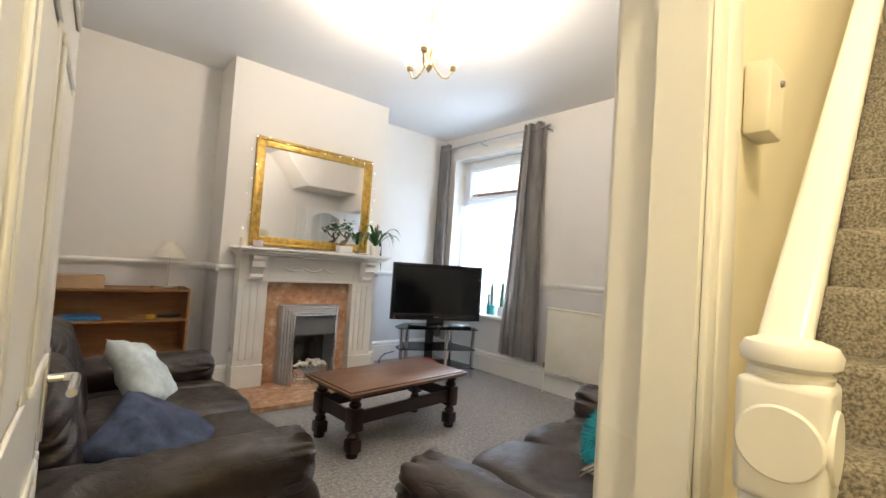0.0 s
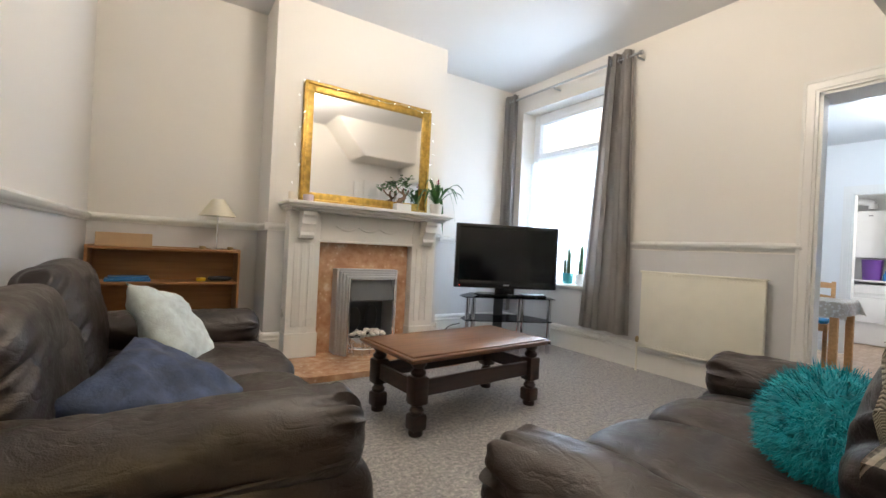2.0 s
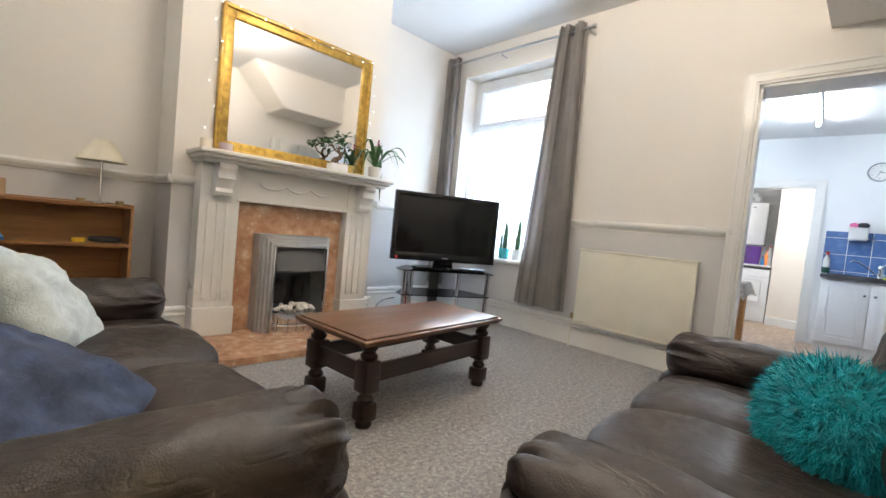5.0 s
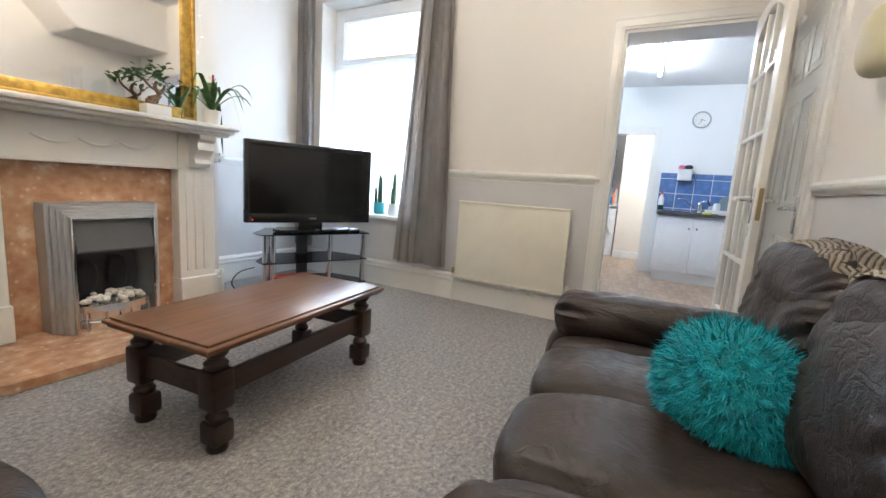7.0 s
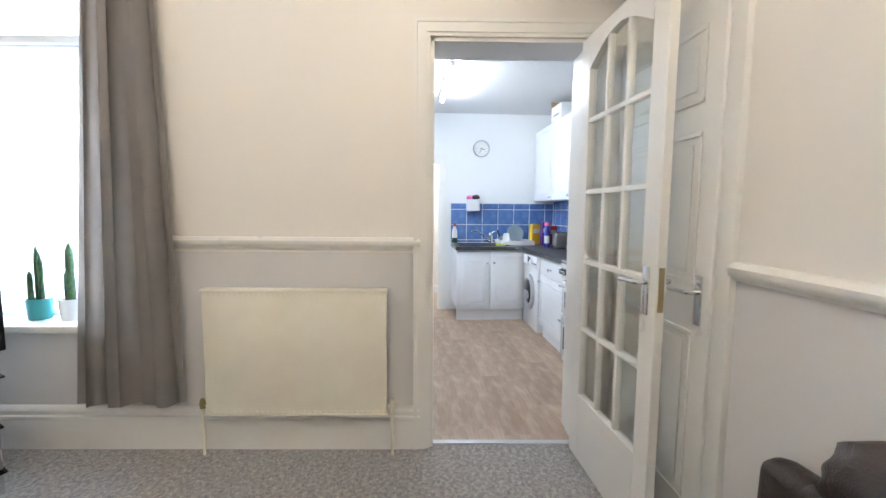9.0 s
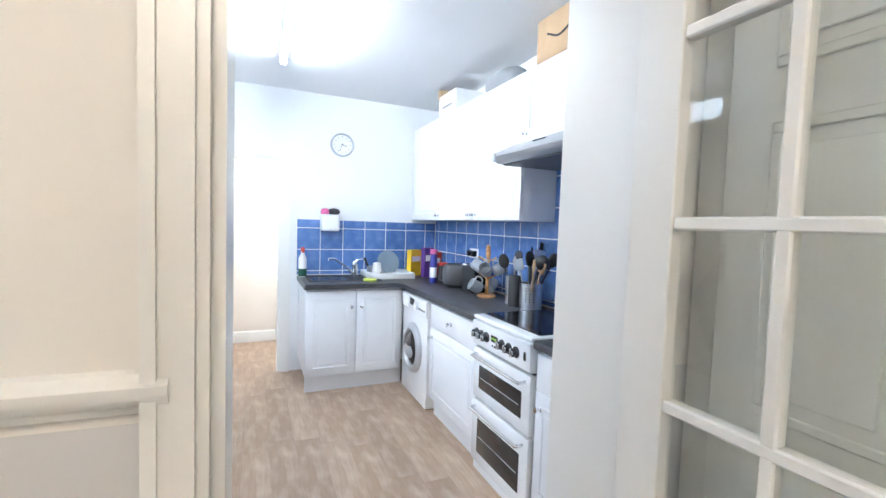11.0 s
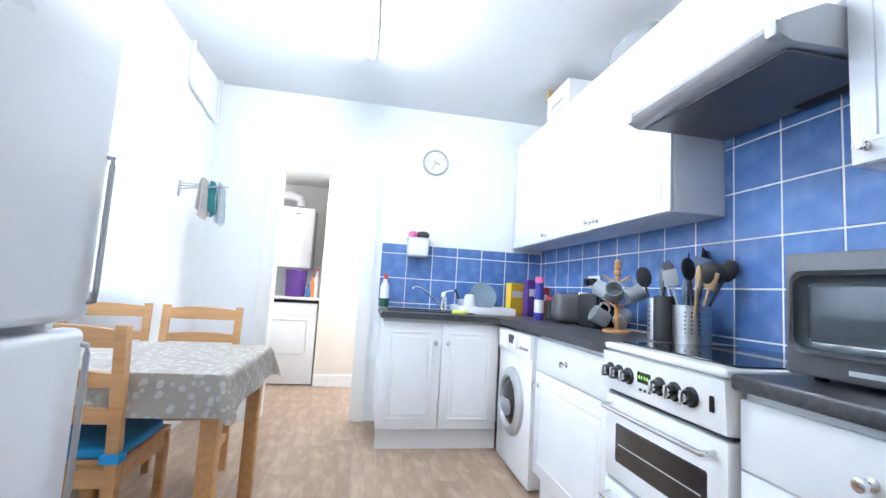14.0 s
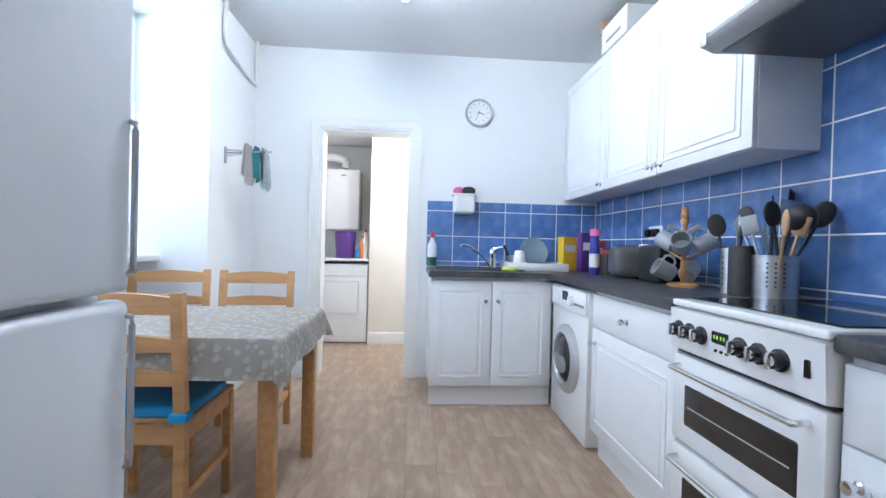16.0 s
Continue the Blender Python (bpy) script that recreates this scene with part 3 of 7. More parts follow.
# door frames
def casing(name, axis, at, lo, hi, top, thick, side, label, width=0.085, thick_hi=None):
    """Architrave on one face and the lining through the wall."""
    bm = B()
    s = side
    bands = ((0.0, 0.012), (0.018, 0.02), (width - 0.02, 0.026))
    for u0, d in bands:
        u1 = width if u0 else 0.018
        for a, b, z0, z1 in ((lo - u1, lo - u0, 0, top + u1), (hi + u0, hi + u1, 0, top + u1), (lo - u0, hi + u0, top + u0, top + u1)):
            c0, c1 = sorted((at, at + s * d))
            if axis == "x":
                box(bm, c0, c1, a, b, z0, z1)
            else:
                box(bm, a, b, c0, c1, z0, z1)
    for a, b, z0, z1 in ((lo - 0.004, lo + 0.02, 0, top), (hi - 0.02, hi + 0.004, 0, top), (lo, hi, top - 0.02, top + 0.004)):
        c0, c1 = sorted((at - s * 0.004, at - s * (thick_hi if thick_hi and a > lo + 0.1 else thick)))
        if axis == "x":
            box(bm, c0, c1, a, b, z0, z1)
        else:
            box(bm, a, b, c0, c1, z0, z1)
    return setting(name, bm, "trim", label, "door frame")


casing("door_frame_1", "x", XW, DY0, DY1, DZ, 0.28, -1, "white moulded door frame between living room and kitchen", thick_hi=0.105)
KIT.append(casing("door_frame_2", "x", XK1, UY0, UY1, UZ, 0.15, -1, "white moulded door frame to the utility room"))
bm = B()
for x0, x1, z0, z1 in ((DX0 - 0.06, DX0, 0, 2.15), (DX1 + 0.04, DX1 + 0.11, 0, 2.15), (DX0, DX1 + 0.04, 2.08, 2.15)):
    box(bm, x0, x1, wall_y(x0), wall_y(x0) + 0.02, z0, z1, 0.004)
    box(bm, x0, x1, 0.52, 0.537, z0, z1, 0.004)
box(bm, DX1 - 0.004, DX1 + 0.04, 0.524, 0.537, 0, 2.08, 0.003)
for x0, x1, y1, z0, z1 in ((DX0 - 0.01, DX0 + 0.022, 9, 0, 2.06), (DX1 - 0.022, DX1 + 0.018, 0.625, 0, 2.06), (DX1 + 0.018, DX1 + 0.045, 9, 0, 2.06), (DX0, DX1 + 0.04, 9, 2.06, 2.085)):
    box(bm, x0, x1, 0.538, min(y1, wall_y(x0) - 0.001), z0, z1)
setting("door_frame_3", bm, "trim", "white painted frame of the hall doorway", "door frame")
bm = B()
for x0, x1, z0, z1 in ((3.18, 3.26, 0, 2.13), (3.98, 4.045, 0, 2.13), (3.26, 3.98, 2.06, 2.13)):
    box(bm, x0, x1, wall_y(x0) - 0.01, wall_y(x0) + 0.022, z0, z1, 0.004)
setting("door_frame_4", bm, "trim", "white painted frame of the cupboard door", "door frame")
bm = box(B(), XW + 0.03, XW + 0.068, DY0 + 0.02, DY1 - 0.02, 0.0, 0.006)
setting("threshold_strip", bm, "steel", "metal threshold strip between carpet and vinyl", "threshold")


def lever(parent, x, y, z, side, way, axis="y"):
    """A chrome lever on its back plate; side: the face's way, way: where the lever points."""
    h = B()
    if axis == "y":
        box(h, x - 0.02, x + 0.02, min(y, y + side * 0.008), max(y, y + side * 0.008), z - 0.09, z + 0.09, 0.003)
        tube(h, arc([(x, y, z + 0.03), (x, y + side * 0.045, z + 0.03), (x + way * 0.02, y + side * 0.05, z + 0.03), (x + way * 0.11, y + side * 0.048, z + 0.026)], 5), 0.009, 10)
    else:
        box(h, min(x, x + side * 0.008), max(x, x + side * 0.008), y - 0.02, y + 0.02, z - 0.09, z + 0.09, 0.003)
        tube(h, arc([(x, y, z + 0.03), (x + side * 0.045, y, z + 0.03), (x + side * 0.05, y + way * 0.02, z + 0.03), (x + side * 0.048, y + way * 0.11, z + 0.026)], 5), 0.009, 10)
    part("door_handle", h, "chrome", parent, "chrome lever handle on a back plate")


# glazed door, standing open into the living room
GD = thing("door_1", (XW - 0.02, 1.02, 0.012), "white fifteen-pane glazed door standing open", "door", 184.0, kind="structure")
W, Hd, T = 0.74, 2.13, 0.036
st, top, bot = 0.10, 0.06, 0.35
bm = box(B(), 0, st, -T, 0, 0, Hd, 0.003, 1)
box(bm, W - st, W, -T, 0, 0, Hd, 0.003, 1)
box(bm, st, W - st, -T, 0, 0, bot, 0.003, 1)
prism(bm, [(st, Hd), (st, Hd - top - 0.10)] + [(st + (W - 2 * st) * k / 12, Hd - top - 0.10 + 0.10 * math.sin(math.pi * k / 12)) for k in range(1, 12)] + [(W - st, Hd - top - 0.10), (W - st, Hd)], "y", -T, 0)
part("door_frame", bm, "trim", GD)
gw, gh = (W - 2 * st) / 3, (Hd - top - bot) / 5
for k in (1, 2):
    part("glazing_bar", box(B(), st + gw * k - 0.012, st + gw * k + 0.012, -T + 0.004, -0.004, bot, Hd - top, 0.004, 1), "trim", GD)
for k in range(1, 5):
    part("glazing_bar", box(B(), st, W - st, -T + 0.003, -0.003, bot + gh * k - 0.012, bot + gh * k + 0.012, 0.004, 1), "trim", GD)
for i in range(3):
    for j in range(5):
        p = part("pane", box(B(), st + gw * i + 0.008, st + gw * (i + 1) - 0.008, -T / 2 - 0.002, -T / 2 + 0.002, bot + gh * j + 0.008, bot + gh * (j + 1) - 0.008), "glass", GD)
        p.visible_shadow = False
lever(GD, W - 0.06, 0, 1.0, 1, -1)
lever(GD, W - 0.06, -T, 1.0, -1, -1)
part("latch", box(B(), W - 0.001, W + 0.003, -T + 0.008, -0.008, 0.93, 1.09), "brass", GD, "brass latch plate")


def panel_door(name, at, turn, w, h, label, panels, hand=1):
    D = thing(name, at, label, "door", turn, kind="structure")
    t = 0.036
    bm = box(B(), 0, w, -t, 0, 0, h, 0.003, 1)
    part("door_leaf", bm, "trim", D)
    for x0, x1, z0, z1 in panels:
        for y0, y1 in ((-0.0005, 0.007), (-t - 0.007, -t + 0.0005)):
            b2 = B()
            for a in ((x0, x1, z0, z0 + 0.02), (x0, x1, z1 - 0.02, z1), (x0, x0 + 0.02, z0 + 0.02, z1 - 0.02), (x1 - 0.02, x1, z0 + 0.02, z1 - 0.02)):
                box(b2, a[0], a[1], y0, y1, a[2], a[3], 0.003, 1)
            box(b2, x0 + 0.045, x1 - 0.045, y0, y1 - 0.002, z0 + 0.045, z1 - 0.045, 0.003, 1)
            part("panel", b2, "trim", D)
    return D


six = lambda w, h: [(0.09, w / 2 - 0.04, 0.18, 0.85), (w / 2 + 0.04, w - 0.09, 0.18, 0.85), (0.09, w / 2 - 0.04, 1.02, 1.58), (w / 2 + 0.04, w - 0.09, 1.02, 1.58), (0.09, w / 2 - 0.04, 1.68, h - 0.1), (w / 2 + 0.04, w - 0.09, 1.68, h - 0.1)]
PD = panel_door("door_2", (3.98, wall_y(3.98) - 0.006, 0.01), 180 + 2.0, 0.72, 2.05, "white six-panel cupboard door, closed", six(0.72, 2.05))
lever(PD, 0.66, -0.036, 0.97, -1, -1)
HD = panel_door("door_3", (0.03, wall_y(0.03) + 0.03, 0.01), 88.0, 0.78, 2.05, "white panelled hall door standing open into the living room", six(0.78, 2.05))
lever(HD, 0.72, -0.036, 0.95, -1, -1)
part("latch", box(B(), 0.779, 0.783, -0.028, -0.008, 0.87, 1.05), "brass", HD, "brass latch plate")


# ---- living room ----
# window: frame, panes, sill, net and curtains
WN = thing("window_1", (XW + 0.20, 0, 0), "white upvc window with a top light above a tall pane", "window", kind="structure")
bm = B()
for y0, y1, z0, z1 in ((WY0, WY0 + 0.07, WZ0, WZ1), (WY1 - 0.07, WY1, WZ0, WZ1), (WY0 + 0.07, WY1 - 0.07, WZ0, WZ0 + 0.07), (WY0 + 0.07, WY1 - 0.07, WZ1 - 0.09, WZ1), (WY0 + 0.07, WY1 - 0.07, 2.10, 2.18)):
    box(bm, 0, 0.07, y0, y1, z0, z1, 0.006, 1)
part("window_frame", bm, "upvc", WN)
bm = B()
for y0, y1, z0, z1 in ((WY0 + 0.07, WY0 + 0.12, 2.18, 2.63), (WY1 - 0.12, WY1 - 0.07, 2.18, 2.63), (WY0 + 0.12, WY1 - 0.12, 2.18, 2.225), (WY0 + 0.12, WY1 - 0.12, 2.585, 2.63)):
    box(bm, -0.02, 0.05, y0, y1, z0, z1, 0.006, 1)
part("casement", bm, "upvc", WN, "opening top light frame")
part("window_handle", tube(B(), [(-0.02, 4.42, 2.235), (-0.05, 4.42, 2.235), (-0.055, 4.52, 2.22)], 0.008, 8), "upvc", WN)
for z0, z1 in ((WZ0 + 0.07, 2.10), (2.225, 2.585)):
    p = part("pane", box(B(), 0.03, 0.036, WY0 + 0.07, WY1 - 0.07, z0, z1), "glass", WN)
    p.visible_shadow = False
setting("window_sill", box(B(), XW - 0.05, XW + 0.20, WY0 - 0.04, WY1 + 0.03, WZ0 - 0.035, WZ0 + 0.004, 0.008), "trim", "white painted window sill", "window sill")


def drape(y0, y1, z0, z1, folds, depth, flare, n=120, rows=14, gather=0.0, phase=0.0):
    bm = B()
    grid = []
    for j in range(rows + 1):
        v = j / rows
        z = z0 + (z1 - z0) * v
        row = []
        for i in range(n + 1):
            u = i / n
            w = 1 + flare * (1 - v)
            yc = (y0 + y1) / 2 + gather * (1 - v)
            y = yc + (u - 0.5) * (y1 - y0) * w
            wob = 0.25 * math.sin(5 * u + 3 * v + phase)
            a = 2 * math.pi * folds * (u + 0.05 * math.sin(7 * u + 1 + phase)) + phase + wob * (1 - v)
            x = depth * (0.85 * math.sin(a) + 0.30 * math.sin(2.3 * a + 1.3)) * (0.75 + 0.35 * math.sin(9 * u + 2))
            row.append(bm.verts.new((x, y + 0.012 * math.sin(4 * math.pi * folds * u), z)))
        grid.append(row)
    for a, b in zip(grid, grid[1:]):
        for i in range(n):
            bm.faces.new((a[i], a[i + 1], b[i + 1], b[i]))
    bmesh.ops.solidify(bm, geom=bm.faces, thickness=0.004)
    return bm


net = solid("net_curtain", drape(WY0 + 0.02, WY1 - 0.02, WZ0 + 0.03, 2.11, 16, 0.012, 0.0), "net", "sheer white net curtain across the lower pane", "net curtain", (XW + 0.15, 0, 0), sharp=80)
CR = thing("curtain_right", (3.94, 0, 0), "long grey eyelet curtain drawn open", "curtain", group="window curtains")
part("cloth", drape(3.17, 3.44, 0.29, 2.93, 3.3, 0.05, 1.05, gather=0.06), "curtain", CR, sharp=80)
CL = thing("curtain_left", (3.94, 0, 0), "long grey eyelet curtain drawn into the corner", "curtain", group="window curtains")
part("cloth", drape(4.715, 4.905, 0.29, 2.93, 3.5, 0.036, 0.12, gather=-0.01, phase=1.0), "curtain", CL, sharp=80)
for c, ys in ((CR, (3.20, 3.29, 3.38)), (CL, (4.74, 4.81, 4.88))):
    for y in ys:
        part("eyelet", lathe(B(), [(0.026, -0.004), (0.034, -0.004), (0.034, 0.004), (0.026, 0.004)], 20, pose(-0.0, y, 2.86, 90, 0, 0)), "steel", c)
RD = thing("curtain_rod", (3.94, 0, 0), "thin grey metal curtain rod above the window", "curtain rod")
part("rod", tube(B(), [(0, 3.10, 2.86), (0, 4.92, 2.86)], 0.012, 12), "steel", RD)
for y in (3.12, 4.12):
    part("bracket", tube(B(), [(0, y, 2.86), (0.02, y, 2.835), (XW - 3.94, y, 2.835)], 0.008, 8), "steel", RD)
part("finial", lathe(B(), [(0.0, 0), (0.018, 0.005), (0.022, 0.02), (0.018, 0.035), (0, 0.04)], 16, pose(0, 3.10, 2.86, 90, 0, 0)), "steel", RD)

# yard wall outside
setting("yard_wall", box(B(), 6.9, 7.1, 3.7, 9.5, -0.1, 2.9), "brick", "weathered brick wall of the house next door", "house wall")
setting("ground", box(B(), XW + 0.33, 40, 3.66, 40, -0.3, -0.15), "grout", "grey concrete yard outside", "ground")


# radiator
RA = thing("radiator", (XW - 0.02, 2.51, 0), "cream panel radiator on the wall below the dado rail", "radiator")
bm = box(B(), -0.075, -0.035, -0.47, 0.47, 0.22, 0.885, 0.01, 2)
part("front_panel", bm, "radiator", RA)
bm = box(B(), -0.082, -0.02, -0.475, 0.475, 0.875, 0.893, 0.004, 1)
part("top_grille", bm, "radiator", RA)
part("bottom_lip", box(B(), -0.082, -0.073, -0.475, 0.475, 0.225, 0.24, 0.003, 1), "radiator", RA)
bm = B()
for k in range(34):
    y = -0.45 + 0.9 * k / 33
    box(bm, -0.080, -0.072, y - 0.006, y + 0.006, 0.243, 0.256)
    box(bm, -0.080, -0.072, y - 0.006, y + 0.006, 0.858, 0.871)
tagged(part("louvres", bm, "radiator", RA), kind="stuff")
for s in (-1, 1):
    bm = tube(B(), [(-0.05, s * 0.47, 0.27), (-0.05, s * 0.497, 0.27), (-0.05, s * 0.497, 0.0)], 0.008, 8)
    part("pipe", bm, "radiator", RA)
    part("valve", lathe(B(), [(0, 0), (0.014, 0), (0.016, 0.03), (0.01, 0.05), (0, 0.05)], 14, pose(-0.05, s * 0.497, 0.255)), "brass" if s > 0 else "radiator", RA)

# fireplace
FP = thing("fireplace_surround", (0, 0, 0), "white painted wooden fireplace surround with carved corbels", "fireplace surround", kind="structure")
F0 = 4.29
for x0, x1 in ((1.235, 1.49), (2.365, 2.62)):
    bm = box(B(), x0, x1, F0 + 0.02, YB, 0.05, 1.24, 0.004, 1)
    box(bm, x0 - 0.006, x1 + 0.006, F0, YB, 0.05, 0.25, 0.005, 1)
    for k in range(3):
        xa = x0 + 0.045 + 0.06 * k
        box(bm, xa, xa + 0.04, F0 + 0.012, F0 + 0.03, 0.30, 0.98, 0.004, 1)
    part("pilaster", bm, "trim", FP, "fluted white pilaster on a plinth block")
    xc = (x0 + x1) / 2
    bm = prism(B(), [(F0 + 0.02, 1.24), (F0 - 0.11, 1.24), (F0 - 0.115, 1.21), (F0 - 0.09, 1.19), (F0 - 0.085, 1.16), (F0 - 0.095, 1.14), (F0 - 0.06, 1.11), (F0 - 0.045, 1.075), (F0 - 0.055, 1.05), (F0 - 0.04, 1.025), (F0 + 0.02, 1.02)], "x", xc - 0.055, xc + 0.055)
    part("corbel", bm, "trim", FP, "carved white scroll corbel")
bm = box(B(), 1.49, 2.365, F0 + 0.025, YB, 1.0, 1.24, 0.004, 1)
box(bm, 1.47, 2.385, F0 + 0.012, F0 + 0.03, 1.0, 1.02, 0.003, 1)
part("frieze", bm, "trim", FP)
bm = B()
for k in range(3):
    x0 = 1.62 + 0.2 * k
    tube(bm, arc([(x0, F0 + 0.022, 1.145), (x0 + 0.05, F0 + 0.018, 1.118), (x0 + 0.1, F0 + 0.016, 1.11), (x0 + 0.15, F0 + 0.018, 1.118), (x0 + 0.2, F0 + 0.022, 1.145)], 4), 0.008, 8)
part("swag", bm, "trim", FP, "carved swag in the frieze")
bm = box(B(), 1.17, 2.685, 4.10, YB, 1.285, 1.315, 0.01, 2)
box(bm, 1.19, 2.665, 4.13, YB, 1.262, 1.286, 0.006, 1)
box(bm, 1.21, 2.645, 4.17, YB, 1.24, 1.263, 0.006, 1)
part("mantel_shelf", bm, "trim", FP)
bm = B()
for x0, x1, z0, z1 in ((1.49, 1.64, 0.05, 1.0), (2.215, 2.365, 0.05, 1.0), (1.64, 2.215, 0.76, 1.0)):
    box(bm, x0, x1, YB - 0.06, YB - 0.03, z0, z1)
part("back_panel", bm, "marble", FP, "polished pink marble back panel")
HE = thing("hearth", (0, 0, 0), "polished pink marble hearth slab", "hearth", kind="structure")
part("slab", prism(B(), [(1.16, 4.455), (1.16, 3.84), (1.30, 3.74), (2.56, 3.74), (2.70, 3.84), (2.70, 4.455)], "z", 0.005, 0.05), "marble", HE)
EF = thing("electric_fire", (1.925, 0, 0.05), "silver electric fire with white pebbles and open front", "electric fire")
bm = B()
for k in range(4):
    d, g = 0.028 * k, 0.018 * k
    for x0, x1, z0, z1 in ((-0.285 + g, -0.265 + g, 0, 0.73 - g), (0.265 - g, 0.285 - g, 0, 0.73 - g), (-0.265 + g, 0.265 - g, 0.71 - g, 0.73 - g)):
        box(bm, x0, x1, 4.28 - d, 4.425, z0, z1, 0.004, 1)
part("frame", bm, "silver", EF, "stepped silver fire frame")
bm = B()
for x0, x1, z0, z1 in ((-0.215, -0.20, 0.0, 0.66), (0.20, 0.215, 0.0, 0.66), (-0.20, 0.20, 0.645, 0.66)):
    box(bm, x0, x1, 4.16, 4.19, z0, z1, 0.004, 1)
part("trim", bm, "chrome", EF, "chrome inner trim")
bm = box(B(), -0.2, 0.2, 4.40, 4.415, 0, 0.65)
part("back", bm, "fireback", EF, "dark glossy back")
bm = prism(B(), [(4.38, 0.645), (4.205, 0.645), (4.155, 0.475), (4.165, 0.462), (4.38, 0.50)], "x", -0.195, 0.195)
part("canopy", bm, "canopy", EF, "sloping dark grey canopy")
# two dark lumps added for the black flame-like shapes above the pebbles
for k, (x, h) in enumerate(((-0.09, 0.20), (0.07, 0.22))):
    bm = blob(B(), (x, 4.35, 0.19 + h / 2), (0.11, 0.06, h), 2.2, 6, 0.02, 16, None, 40 + k)
    part("log", bm, "blackm", EF, "dark upright lump inside the fire", sharp=70)
bm = prism(B(), [(-0.2, 4.39), (-0.2, 4.22), (-0.12, 4.15), (0, 4.125), (0.12, 4.15), (0.2, 4.22), (0.2, 4.39)], "z", 0.115, 0.155)
part("tray", bm, "chrome", EF)
bm = prism(B(), [(-0.18, 4.39), (-0.18, 4.23), (-0.1, 4.17), (0, 4.15), (0.1, 4.17), (0.18, 4.23), (0.18, 4.39)], "z", 0.0, 0.114)
part("ash_box", bm, "chrome", EF)
bm = B()
for k in range(5):
    x = -0.16 + 0.08 * k
    y = 4.125 + 0.9 * x * x * 2.2
    tube(bm, [(x, y, 0.0), (x, y, 0.115)], 0.005, 6)
tube(bm, arc([(-0.19, 4.21, 0.06), (-0.1, 4.145, 0.06), (0, 4.122, 0.06), (0.1, 4.145, 0.06), (0.19, 4.21, 0.06)], 4), 0.005, 6)
part("fret", bm, "chrome", EF, "chrome fret bars")
rng = random.Random(3)
for k in range(34):
    x, y = rng.uniform(-0.17, 0.17), rng.uniform(4.17, 4.36)
    bm = B()
    blob(bm, (x, y, 0.17 + rng.uniform(0, 0.02)), (rng.uniform(0.03, 0.06), rng.uniform(0.025, 0.045), rng.uniform(0.02, 0.035)), 2.2, 2, 0.004, 30, None, k)
    part("pebble", bm, "pebble", EF)

# mirror with fairy lights
MI = thing("wall_mirror", (1.945, 4.435, 1.335), "large wall mirror in a gilt frame above the mantel", "mirror")
mw, mh, f = 1.235, 1.02, 0.085
for x0, x1, z0, z1 in ((-mw / 2, -mw / 2 + f, 0, mh), (mw / 2 - f, mw / 2, 0, mh), (-mw / 2 + f, mw / 2 - f, 0, f), (-mw / 2 + f, mw / 2 - f, mh - f, mh)):
    bm = box(B(), x0, x1, -0.015, 0.022, z0, z1, 0.006, 2)
    if x1 - x0 < z1 - z0:
        xo = x0 if x0 < 0 else x1 - 0.028
        box(bm, xo, xo + 0.028, -0.032, 0.0, z0, z1, 0.008, 2)
    else:
        zo = z0 if z0 < 0.1 else z1 - 0.028
        box(bm, x0 - f, x1 + f, -0.032, 0.0, zo, zo + 0.028, 0.008, 2)
    part("frame_side", bm, "gold", MI, "moulded gilt frame side")
part("mirror_glass", box(B(), -mw / 2 + f - 0.01, mw / 2 - f + 0.01, 0.004, 0.01, f - 0.01, mh - f + 0.01), "mirror", MI)
FL = thing("fairy_lights", (1.945, 4.40, 1.33), "string of small warm fairy lights draped over the mirror", "fairy lights")
pts = [(-0.70, 0.02, 0.10), (-0.64, -0.01, 0.30), (-0.68, 0.01, 0.52), (-0.61, -0.01, 0.70), (-0.66, 0.01, 0.88), (-0.60, -0.01, 1.03), (-0.4, -0.008, 0.995), (-0.15, -0.01, 1.01), (0.1, -0.008, 0.985), (0.3, -0.01, 1.005), (0.5, -0.008, 0.98), (0.62, -0.01, 0.99), (0.645, 0.01, 0.78), (0.67, 0.02, 0.60), (0.64, 0.02, 0.45), (0.69, 0.02, 0.25)]
pts = arc(pts, 4)
part("wire", tube(B(), pts, 0.0012, 4), "whitecard", FL)
for k in range(1, len(pts), 3):
    part("bulb", lathe(B(), [(0, -0.006), (0.005, 0), (0, 0.006)], 6, Matrix.Translation(pts[k])), "fairy", FL)


